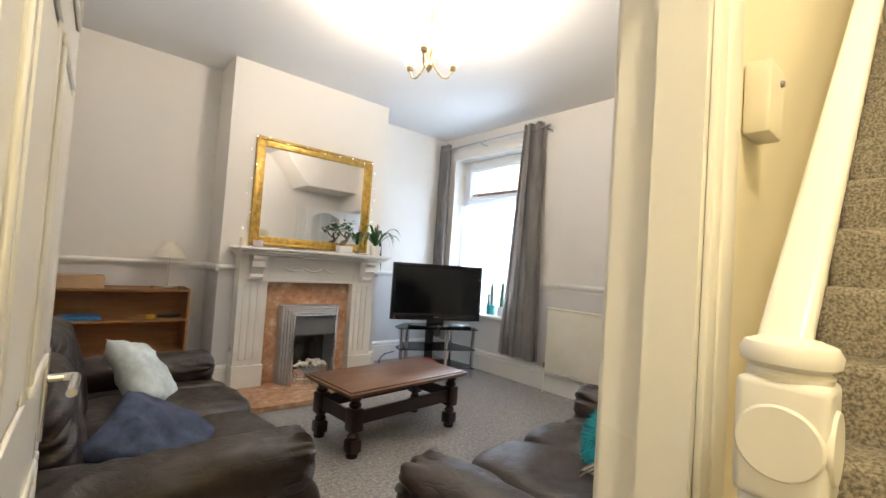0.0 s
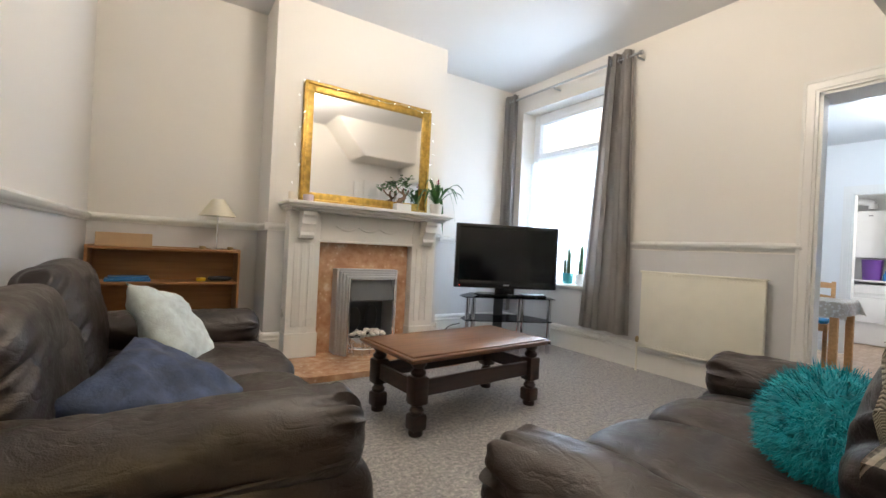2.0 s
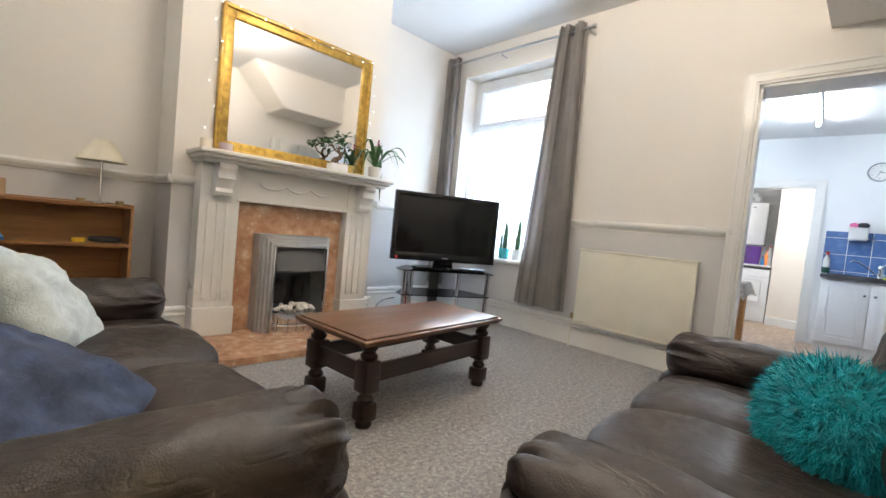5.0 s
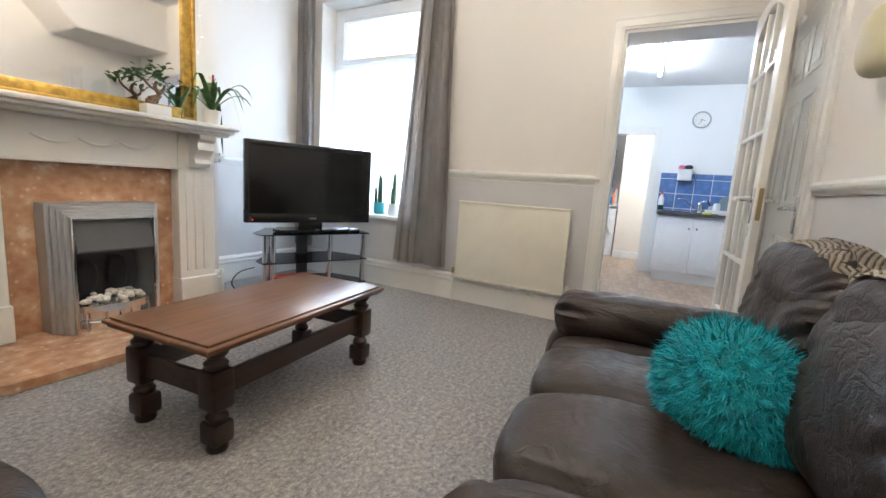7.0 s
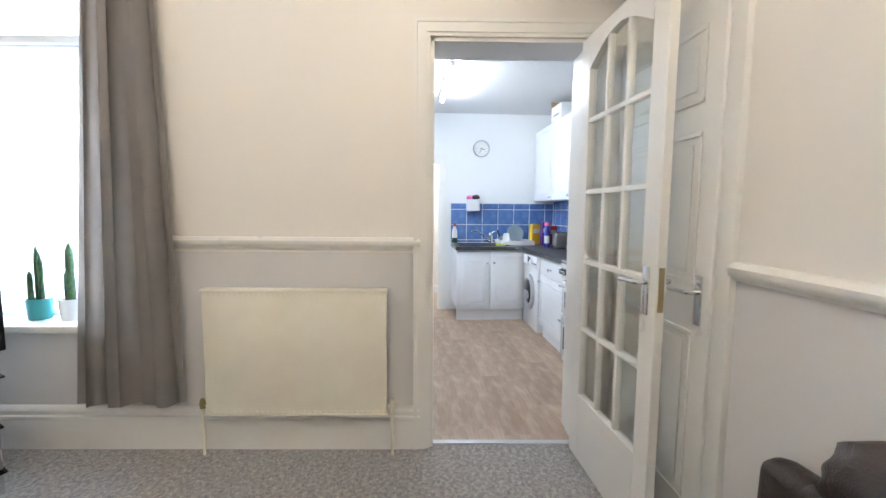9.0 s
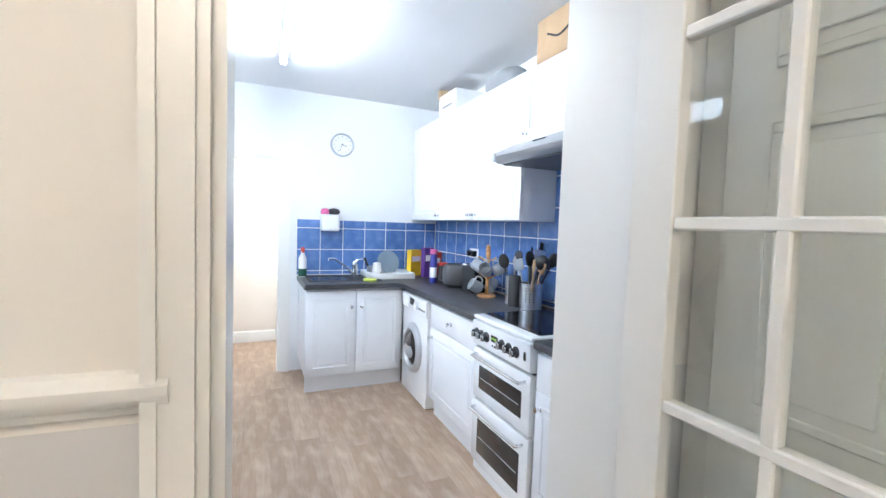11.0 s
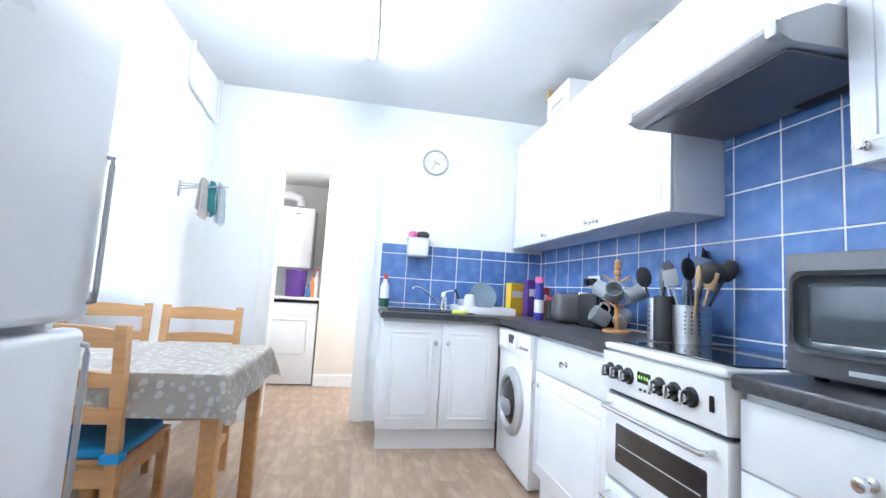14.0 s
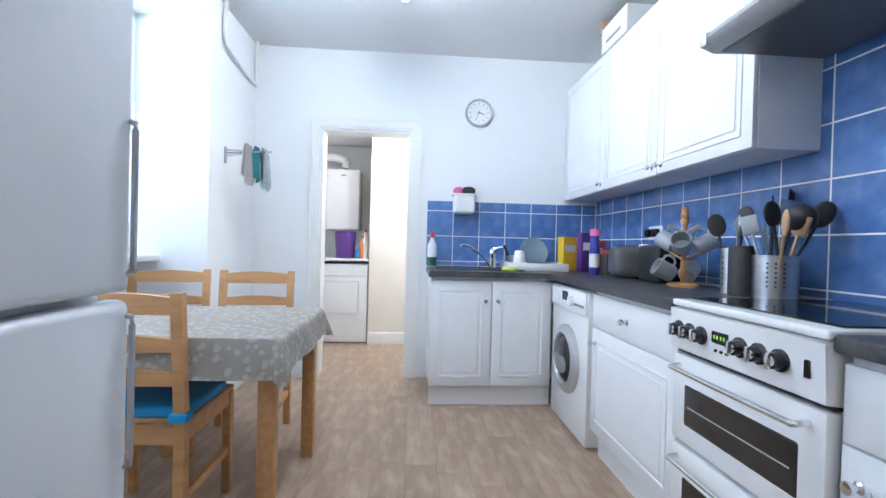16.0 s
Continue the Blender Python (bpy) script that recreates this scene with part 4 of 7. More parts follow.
# chandelier
CH = thing("chandelier", (1.74, 2.42, 0), "three-arm antique brass chandelier with opal glass shades", "ceiling light")
bm = lathe(B(), [(0, HL), (0.06, HL), (0.055, HL - 0.02), (0.02, HL - 0.035), (0.012, HL - 0.06), (0.012, 2.66), (0.03, 2.64), (0.034, 2.62), (0.02, 2.59), (0.014, 2.55), (0.024, 2.53), (0.018, 2.505), (0.006, 2.49), (0, 2.48)], 20)
part("stem", bm, "brass", CH)
for k in range(3):
    a = radians(100 + 120 * k)
    ca, sa = math.cos(a), math.sin(a)
    P = lambda r, z: (r * ca, r * sa, z)
    arm = part("arm", tube(B(), arc([P(0.02, 2.56), P(0.05, 2.515), P(0.095, 2.475), P(0.14, 2.485), P(0.165, 2.54)], 5), 0.006, 8), "brass", CH)
    part("cup", lathe(B(), [(0, 2.53), (0.02, 2.535), (0.026, 2.56), (0.015, 2.57), (0, 2.57)], 16, pose(0.165 * ca, 0.165 * sa, 0)), "brass", arm)
    s = part("shade", lathe(B(), [(0.022, 2.56), (0.04, 2.58), (0.052, 2.62), (0.06, 2.66), (0.072, 2.685), (0.068, 2.685), (0.056, 2.66), (0.048, 2.62), (0.036, 2.585), (0.02, 2.566)], 20, pose(0.165 * ca, 0.165 * sa, 0)), "shade", arm, "opal bell glass shade")
    part("bulb", lathe(B(), [(0, 2.575), (0.012, 2.58), (0.016, 2.60), (0.022, 2.63), (0.02, 2.65), (0, 2.665)], 12, pose(0.165 * ca, 0.165 * sa, 0)), "bulb", arm, "glowing bulb")

# coffee table
CT = thing("coffee_table", (1.993, 2.955, 0), "low mahogany coffee table with dark turned block legs", "coffee table", 5.0)
bm = box(B(), -0.53, 0.53, -0.268, 0.268, 0.424, 0.438, 0.006, 2)
box(bm, -0.55, 0.55, -0.288, 0.288, 0.412, 0.428, 0.007, 3)
box(bm, -0.538, 0.538, -0.276, 0.276, 0.398, 0.414, 0.006, 2)
part("tabletop", bm, "mahog", CT)
for sx in (-1, 1):
    for sy in (-1, 1):
        cx, cy = sx * 0.45, sy * 0.205
        o = pose(cx, cy, 0)
        bm = lathe(B(), [(0, 0), (0.036, 0), (0.04, 0.01), (0.037, 0.028), (0.03, 0.032)], 20, o)
        box(bm, cx - 0.043, cx + 0.043, cy - 0.043, cy + 0.043, 0.03, 0.115, 0.012, 2)
        lathe(bm, [(0.03, 0.112), (0.038, 0.122), (0.04, 0.135), (0.03, 0.148), (0.03, 0.158), (0.04, 0.168)], 20, o)
        box(bm, cx - 0.045, cx + 0.045, cy - 0.045, cy + 0.045, 0.165, 0.315, 0.012, 2)
        lathe(bm, [(0.03, 0.313), (0.04, 0.325), (0.042, 0.338), (0.03, 0.35), (0.03, 0.36), (0.042, 0.372), (0.046, 0.398)], 20, o)
        part("leg", bm, "darkwood", CT, "dark turned block leg")
for s in (-1, 1):
    part("rail", box(B(), -0.43, 0.43, s * 0.205 - 0.012, s * 0.205 + 0.012, 0.20, 0.29, 0.004, 1), "darkwood", CT)
    part("rail", box(B(), s * 0.46 - 0.012, s * 0.46 + 0.012, -0.17, 0.17, 0.20, 0.29, 0.004, 1), "darkwood", CT)
    part("top_bearer", box(B(), s * 0.46 - 0.02, s * 0.46 + 0.02, -0.2, 0.2, 0.375, 0.398, 0.004, 1), "darkwood", CT)


# television and stand
TV = thing("television", (3.32, 4.05, 0.555), "large flat-screen television with glossy black frame, switched off", "television", -23.5)
w, h = 1.07, 0.64
z0 = 0.07
bm = B()
for x0, x1, a, b in ((-w / 2, -w / 2 + 0.04, z0, z0 + h), (w / 2 - 0.04, w / 2, z0, z0 + h), (-w / 2 + 0.04, w / 2 - 0.04, z0 + h - 0.04, z0 + h), (-w / 2 + 0.04, w / 2 - 0.04, z0, z0 + 0.075)):
    box(bm, x0, x1, -0.02, 0.03, a, b, 0.006, 2)
part("bezel", bm, "black", TV)
part("back_cover", box(B(), -w / 2 + 0.03, w / 2 - 0.03, 0.01, 0.075, z0 + 0.03, z0 + h - 0.03, 0.02, 2), "blackm", TV)
part("screen", box(B(), -w / 2 + 0.038, w / 2 - 0.038, -0.012, 0.0, z0 + 0.07, z0 + h - 0.038), "screen", TV, "dark glossy screen")
part("badge", box(B(), -0.03, 0.03, -0.0225, -0.019, z0 + 0.03, z0 + 0.04), "silver", TV)
part("power_light", box(B(), -w / 2 + 0.05, -w / 2 + 0.058, -0.0225, -0.019, z0 + 0.02, z0 + 0.028), "led", TV)
part("neck", box(B(), -0.10, 0.10, 0.0, 0.05, 0.015, z0 + 0.05, 0.01, 2), "black", TV)
part("foot", prism(B(), [(-0.27, -0.10), (0.27, -0.10), (0.32, 0.0), (0.25, 0.13), (-0.25, 0.13), (-0.32, 0.0)], "z", 0.0, 0.018), "black", TV)
TS = thing("tv_stand", (3.34, 4.08, 0), "corner stand with smoked glass shelves on chrome legs", "tv stand", -23.5)
shp = [(-0.46, -0.20), (0.46, -0.20), (0.48, -0.05), (0.30, 0.26), (-0.30, 0.26), (-0.48, -0.05)]
for z in (0.11, 0.32, 0.547):
    part("shelf", prism(B(), [(a * (1 if z > 0.5 else 0.96), b) for a, b in shp], "z", z - 0.008, z), "smoke", TS, "smoked glass shelf")
for x, y in ((-0.42, -0.16), (-0.36, -0.165), (0.42, -0.16), (0.10, -0.17), (-0.28, 0.22), (0.28, 0.22)):
    part("leg", tube(B(), [(x, y, 0), (x, y, 0.538)], 0.021, 14), "chrome", TS, "chrome tube leg")
part("back_column", box(B(), -0.05, 0.05, 0.19, 0.22, 0.0, 0.538, 0.01, 2), "hoodunder", TS)
GB = solid("board_game_box", box(B(), -0.15, 0.15, -0.11, 0.11, 0, 0.085, 0.003, 1), "red", "red board game box lying on the glass shelf", "game box", (3.12, 4.02, 0.111), -15)
bm = B()
for k in range(7):
    box(bm, -0.11 + 0.03 * k, -0.096 + 0.03 * k, -0.1125, -0.1095, 0.026 + 0.004 * k, (0.062, 0.05, 0.058)[k % 3] + 0.004 * k)
part("lettering", bm, "yellow", GB, "yellow lettering bars")
solid("set_top_box", box(B(), -0.12, 0.12, -0.08, 0.08, 0, 0.03, 0.005, 1), "black", "small black set-top box on the glass top", "set-top box", (3.55, 3.90, 0.548), -20)
solid("cable", tube(B(), arc([(2.95, 4.30, 0.25), (2.88, 4.40, 0.20), (2.86, 4.46, 0.10), (2.92, 4.40, 0.012), (3.05, 4.33, 0.012)], 6), 0.005, 6), "black", "black mains cable trailing to the floor", "cable")

from mathutils.bvhtree import BVHTree
# ---- sofas ----
def ridge(*q):
    return 0.5 - abs(noise.noise(Vector(q)))


def padded(bm, c, size, p, n, m=None, seed=0, soft=0.006, gather=0.0):
    """A stuffed leather pad; gather: creases that run in from its two ends."""
    k = len(bm.verts)
    blob(bm, (0, 0, 0), size, p, n)
    bm.verts.ensure_lookup_table()
    h = Vector(size) * 0.5
    for v in bm.verts[k:]:
        q = v.co.copy()
        d = Vector((q.x / h.x, q.y / h.y, q.z / h.z))
        w = noise.noise(Vector((q.x * 5 + seed * 3.7, q.y * 5, q.z * 5 + seed))) * soft
        if gather:
            e = max(0.0, (abs(d.x) - 0.35) / 0.65)
            w += gather * e * (ridge(q.x * 3 + seed, q.y * 5, q.z * 21 + 4 * d.x) - 0.25)
        q += d.normalized() * w + Vector(c)
        v.co = q if m is None else m @ q
    return bm


def roll(bm, x, y0, y1, z, rx, rz, seed):
    """A stuffed roll along y, pleated where the leather is gathered into its front end."""
    ys = [(y0 + 0.05 * (1 - math.cos(math.pi / 2 * k / 6)), math.sin(math.pi / 2 * k / 6)) for k in range(7)]
    ys += [(y0 + 0.05 + (y1 - y0 - 0.13) * k / 34, 1.0) for k in range(1, 35)]
    ys += [(y1 - 0.08 + 0.08 * math.sin(math.pi / 2 * k / 12), math.cos(math.pi / 2 * k / 12)) for k in range(1, 13)]
    N = 60
    rows = []
    for y, f in ys:
        row = []
        w = math.exp(-max(0.0, y1 - 0.05 - y) / 0.085)
        for i in range(N):
            a = math.tau * i / N
            ca, sa = math.cos(a), math.sin(a)
            ca, sa = math.copysign(abs(ca) ** 0.85, ca), math.copysign(abs(sa) ** 0.85, sa)
            d = 0.058 * w * (ridge(ca * 3.4 + seed, sa * 3.4, y * 2.5) - 0.32)
            d += 0.022 * (ridge(a * 0.6 + seed, y * 8 + 0.9 * math.sin(2 * a), seed) - 0.3) + 0.012 * noise.noise(Vector((y * 4, ca, sa + seed)))
            row.append(bm.verts.new((x + ca * (rx + d) * f, y + 0.012 * w * noise.noise(Vector((ca * 2, sa * 2, seed))), z + sa * (rz + d) * f)))
        rows.append(row)
    for a, b in zip(rows, rows[1:]):
        for i in range(N):
            bm.faces.new((a[i], a[(i + 1) % N], b[(i + 1) % N], b[i]))
    bmesh.ops.remove_doubles(bm, verts=bm.verts, dist=0.0005)
    return bm


def sofa(name, at, turn, length, seats, label, depth=0.94, sag=(0, 0), low=(0, 0), back_set=0.0, back_up=0.0):
    """Faces +y; x runs along its length."""
    S = thing(name, at, label, "sofa", turn, group="leather sofas")
    L2 = length / 2
    arm = 0.27
    bm = box(B(), -L2 + 0.03, L2 - 0.03, 0.06, depth - 0.10 - back_set, 0.05, 0.30, 0.03, 3)
    part("base", bm, "leather", S)
    for s in (-1, 1):
        bm = padded(B(), (s * (L2 - arm / 2), depth / 2, 0.235 - low[(s + 1) // 2] / 2), (arm + 0.005, depth - 0.01, 0.43 - low[(s + 1) // 2]), 3.8, 16, None, 1 + s, 0.008)
        a = part("arm_side", bm, "leather", S, sharp=80)
        bm = roll(B(), s * (L2 - arm / 2), 0.05, depth - 0.035, 0.468 - low[(s + 1) // 2], arm / 2 - 0.002, 0.112, 4 + s + at[0])
        zl = 0.425 - low[(s + 1) // 2]
        seam = arc([(s * (L2 - 0.012), 0.10, zl), (s * (L2 - 0.006), depth * 0.5, zl), (s * (L2 - 0.008), depth - 0.16, zl), (s * (L2 - 0.016), depth - 0.10, zl + 0.004)], 6)
        part("piping", tube(B(), seam, 0.007, 8), "leather_dark", a, "dark stitched piping along the arm")
        part("arm_pad", bm, "leather", a, "padded roll arm in creased brown leather", sharp=80)
    w = (length - 2 * arm) / seats
    for k in range(seats):
        xc = -L2 + arm + w * (k + 0.5)
        side = -1 if k < seats / 2 else 1
        bw = 0.14
        bm = padded(B(), (xc + side * (w - bw) / 2, depth / 2 + 0.10 - back_set / 2, 0.325), (bw + 0.015, depth - 0.18 - back_set, 0.20), 4, 12, None, k, 0.006)
        part("seat_bolster", bm, "leather", S, sharp=80)
        bm = padded(B(), (xc - side * bw / 2, depth / 2 + 0.105 - back_set / 2, 0.335), (w - bw + 0.012, depth - 0.18 - back_set, 0.215), 4.2, 22, None, k + 3, 0.022, 0.02)
        part("seat_cushion", bm, "leather", S, "brown leather seat cushion", sharp=80)
        tilt = pose(xc, 0.155, 0.62 + back_up - sag[k], 12, 0, 0)
        bm = padded(B(), (0, 0, -0.03), (w + 0.02, 0.20, 0.42), 3.2, 30, tilt, 11 + k, 0.024, 0.055)
        padded(bm, (0, -0.012, 0.12), (w + 0.0, 0.22, 0.27), 2.7, 30, tilt, 21 + k, 0.024, 0.055)
        part("back_cushion", bm, "leather", S, "plump brown leather back cushion with gathered creases", sharp=80)
    bm = box(B(), -L2 + 0.04, L2 - 0.04, 0.03, 0.13, 0.05, 0.70, 0.04, 3, pose(0, 0, 0, 2, 0, 0))
    part("back", bm, "leather", S)
    for sx in (-1, 1):
        for y in (0.12, depth - 0.16):
            part("foot", box(B(), sx * (L2 - 0.12) - 0.03, sx * (L2 - 0.12) + 0.03, y - 0.03, y + 0.03, 0, 0.055, 0.006, 1), "darkwood", S)
    return S


sofa("large_sofa", (XL + 0.04, 2.72, 0), -90, 1.90, 2, "large brown leather two-seat sofa along the wall", 1.0, (0, 0.05), (0, -0.015))
SMALL = sofa("two_seat_sofa", (2.015, 0.80, 0), 5.5, 1.71, 2, "brown leather two-seat sofa with rolled arms", 0.95, (0, 0), (0.045, 0), 0.07, 0.05)


def cushion(name, at, rot, size, material, label, thick=0.15, fur=0, seed=1):
    C = thing(name, (0, 0, 0), label, "cushion", group="scatter cushions")
    C.matrix_world = pose(*at, *rot)
    bm = B()
    r = bmesh.ops.create_grid(bm, x_segments=22, y_segments=22, size=1.0)
    top = [v for v in r["verts"]]
    bmesh.ops.duplicate(bm, geom=bm.verts[:] + bm.edges[:] + bm.faces[:])
    bm.verts.ensure_lookup_table()
    for i, v in enumerate(bm.verts):
        s = 1 if i < len(top) else -1
        u, w = v.co.x, v.co.y
        pinch = 1 - 0.08 * (1 - u * u) * w * w - 0.08 * (1 - w * w) * u * u
        f = max(0.0, (1 - u ** 4) * (1 - w ** 4)) ** 0.55
        nz = noise.noise(Vector((u * 2.2 + seed, w * 2.2, s * 3.0))) * 0.03 + noise.noise(Vector((u * 6 + seed, w * 6, s))) * 0.012
        v.co = Vector((u * size * 0.5 * pinch, w * size * 0.5 * pinch, s * (thick * 0.5 * f + (nz * f))))
    bmesh.ops.remove_doubles(bm, verts=bm.verts, dist=0.0008)
    part("cover", bm, material, C, sharp=80)
    return C


cushion("white_cushion", (0.46, 3.12, 0.55), (56, 14, 62), 0.44, "whitecush", "off-white textured cushion propped on the leather sofa", seed=2)
cushion("navy_cushion", (0.42, 2.31, 0.485), (30, -14, 64), 0.42, "navy", "dark navy chenille cushion slumped on the leather sofa", 0.17, seed=5)
# long-haired cushion
FC = thing("fluffy_cushion", (2.04, 1.125, 0.485), "long-haired teal fluffy cushion on the leather sofa", "cushion", group="scatter cushions")
bm = B()
bmesh.ops.create_icosphere(bm, subdivisions=4, radius=1.0)
rng = random.Random(8)
sh = pose(0, 0, 0, 50, 0, 24)
size = Vector((0.210, 0.215, 0.175))
hair = B()
for v in bm.verts:
    d = v.co.copy()
    v.co = sh @ Vector((d.x * size.x, d.y * size.y, d.z * size.z))
for k in range(24000):
    d = Vector((rng.gauss(0, 1), rng.gauss(0, 1), rng.gauss(0, 1))).normalized()
    p = sh @ Vector((d.x * size.x, d.y * size.y, d.z * size.z))
    nrm = (sh.to_3x3() @ Vector((d.x / size.x, d.y / size.y, d.z / size.z))).normalized()
    hang = (nrm * 0.25 + Vector((rng.gauss(0, 0.4), rng.gauss(0, 0.4), rng.gauss(0, 0.4) - 0.5))).normalized()
    ln = rng.uniform(0.024, 0.042)
    side = nrm.cross(hang)
    if side.length < 0.05:
        continue
    side = side.normalized() * rng.uniform(0.0010, 0.0021)
    q = p + nrm * ln * 0.35 + hang * ln * 0.45
    e2 = p + nrm * ln * 0.36 + hang * ln
    vs = [hair.verts.new(c) for c in (p - side, p + side, q + side * 0.9, q - side * 0.9, e2)]
    hair.faces.new(vs[:4])
    hair.faces.new((vs[3], vs[2], vs[4]))
part("cover", bm, "teal", FC, sharp=80)
tagged(part("fur", hair, "teal", FC, "shaggy teal pile", sharp=80), kind="stuff")

# striped throw, lying along the top of the small sofa's back
bm = B()
for ob in SMALL.children:
    if ob.name.split(".")[0] in ("back_cushion", "back", "seat_cushion"):
        k = len(bm.verts)
        bm.from_mesh(ob.data)
        bm.verts.ensure_lookup_table()
        for v in bm.verts[k:]:
            v.co = SMALL.matrix_basis @ v.co
tree = BVHTree.FromBMesh(bm)
bm.free()
bm = B()
grid = []
for i in range(61):
    x = 1.27 + 1.14 * i / 60
    edge = 0.935 + 0.012 * noise.noise(Vector((x * 4, 0, 0)))
    row = []
    for j in range(15):
        y = 0.80 + (edge - 0.80) * j / 14
        hit = tree.ray_cast(Vector((x, y, 1.4)), Vector((0, 0, -1)))[0]
        row.append(Vector((x, y, max(0.70, hit.z if hit else 0.7) + 0.012)))
    top = row[-1].z
    for j in range(1, 19):
        z = top - 0.025 * j / 18
        hit = tree.ray_cast(Vector((x, 1.9, z)), Vector((0, -1, 0)))[0]
        y = max(row[-1].y, hit.y + 0.012 if hit else row[-1].y)
        row.append(Vector((x + 0.02 * (top - z), min(y, row[-1].y + 0.02), z)))
    run_length = [0.0]
    for a, b in zip(row, row[1:]):
        run_length.append(run_length[-1] + (b - a).length)
    grid.append([(bm.verts.new(c + Vector((0, 0.004, 0.004)) * noise.noise(c * 14)), (x, s)) for c, s in zip(row, run_length)])
uv = bm.loops.layers.uv.new("weave")
for a, b in zip(grid, grid[1:]):
    for i in range(len(a) - 1):
        quad = (a[i], a[i + 1], b[i + 1], b[i])
        for lp, q in zip(bm.faces.new([q[0] for q in quad]).loops, quad):
            lp[uv].uv = q[1]
bmesh.ops.solidify(bm, geom=bm.faces, thickness=0.006)
solid("striped_throw", bm, "stripes", "black and cream striped throw over the sofa back", "throw", sharp=80)
# bookshelf in the alcove
BK = thing("bookcase", (0.43, 4.755, 0), "low teak-veneer bookcase with two open shelves", "bookcase")
w2, d2 = 0.49, 0.14
for s in (-1, 1):
    part("side", box(B(), s * w2 - 0.009, s * w2 + 0.009, -d2, d2, 0, 0.90, 0.002, 1), "teak", BK)
for z in (0.07, 0.36, 0.635, 0.893):
    part("shelf", box(B(), -w2 + 0.009, w2 - 0.009, -d2, d2, z - 0.018, z, 0.002, 1), "teak", BK)
part("back_board", box(B(), -w2 + 0.009, w2 - 0.009, d2 - 0.006, d2, 0.0, 0.9), "teak", BK)
solid("cardboard_box", box(B(), -0.17, 0.17, -0.10, 0.10, 0, 0.10, 0.004, 1), "card", "shallow brown cardboard box on the bookcase", "box", (0.15, 4.76, 0.894), 2)
bm = box(B(), -0.14, 0.14, -0.09, 0.09, 0, 0.02, 0.003, 1)
box(bm, -0.12, 0.13, -0.085, 0.085, 0.021, 0.035, 0.003, 1)
solid("blue_folders", bm, "blue", "blue plastic folders lying on the shelf", "folders", (0.18, 4.74, 0.636), 4)
solid("yellow_tin", lathe(B(), [(0, 0), (0.035, 0), (0.035, 0.025), (0, 0.025)], 18), "yellow", "small yellow tin on the shelf", "tin", (0.66, 4.73, 0.636))
bm = blob(B(), (0, 0, 0.02), (0.18, 0.06, 0.04), 3, 6, 0.006, 20)
solid("black_pouch", bm, "blackm", "soft black pouch on the shelf", "pouch", (0.80, 4.74, 0.636), sharp=80)
LP = thing("table_lamp", (0.76, 4.74, 0.894), "small chrome table lamp with cream coolie shade", "table lamp")
part("base", lathe(B(), [(0, 0), (0.06, 0), (0.06, 0.01), (0.02, 0.016), (0.006, 0.022), (0.006, 0.30), (0, 0.30)], 20), "chrome", LP)
part("shade", lathe(B(), [(0.045, 0.415), (0.138, 0.275), (0.134, 0.275), (0.043, 0.411)], 28), "cream", LP, "cream fabric coolie shade")
for s in (-1, 1):
    solid("candle_cup", lathe(B(), [(0, 0), (0.022, 0), (0.024, 0.025), (0.018, 0.025), (0.017, 0.012), (0, 0.012)], 16), "brass", "small metal candle cup on the bookcase", "candle holder", (0.76 + s * 0.10, 4.70, 0.894), group="candle cups")


# plants
def leaf_blade(bm, p0, way, length, width, droop, n=7):
    way = Vector(way).normalized()
    side = way.cross(Vector((0, 0, 1))).normalized()
    prev = None
    for i in range(n + 1):
        u = i / n
        c = Vector(p0) + way * length * u + Vector((0, 0, -droop * u * u * u * length * 2.0))
        w = width * (math.sin(math.pi * (0.08 + 0.92 * u)) ** 0.6 if u < 1 else 0.0) * 0.5 + 0.0005
        a, b, m = bm.verts.new(c - side * w), bm.verts.new(c + side * w), bm.verts.new(c - Vector((0, 0, w * 0.35)))
        if prev:
            bm.faces.new((prev[0], prev[2], m, a))
            bm.faces.new((prev[2], prev[1], b, m))
        prev = (a, b, m)


def pot(parent, r, h, material, label=""):
    part("pot", lathe(B(), [(0, 0), (r * 0.8, 0), (r * 0.84, 0.01), (r, h), (r * 0.9, h), (r * 0.86, h - 0.015), (0, h - 0.015)], 24), material, parent, label)
    part("soil", lathe(B(), [(0, h - 0.016), (r * 0.87, h - 0.014), (0, h - 0.008)], 16), "soil", parent)


BR = thing("bromeliad", (2.57, 4.25, 1.316), "bromeliad with arching green leaves in a pale pot", "potted plant")
pot(BR, 0.062, 0.10, "terra", "pale ceramic pot")
rng = random.Random(4)
for k in range(15):
    a = k * 2.4 + rng.uniform(-0.3, 0.3)
    up = rng.uniform(0.9, 3.2)
    bm = B()
    leaf_blade(bm, (0, 0, 0.09), (math.cos(a), math.sin(a), up), rng.uniform(0.36, 0.56), 0.034, rng.uniform(0.2, 0.75))
    part("leaf", bm, "leaf", BR, sharp=80)
bm = B()
tube(bm, [(0, 0, 0.09), (0.01, 0.0, 0.30)], 0.004, 6)
for k in range(12):
    leaf_blade(bm, (0.01, 0, 0.21 + 0.009 * k), (math.cos(k * 2.1), math.sin(k * 2.1), 1.2), 0.05, 0.014, 0.1, 4)
part("flower", bm, "flower", BR, "pink flower spike", sharp=80)
BO = thing("bonsai", (2.23, 4.30, 1.316), "small ficus bonsai in a white rectangular pot", "potted plant")
bm = box(B(), -0.075, 0.075, -0.045, 0.045, 0, 0.075, 0.006, 2)
part("pot", bm, "plaster", BO, "white rectangular ceramic pot")
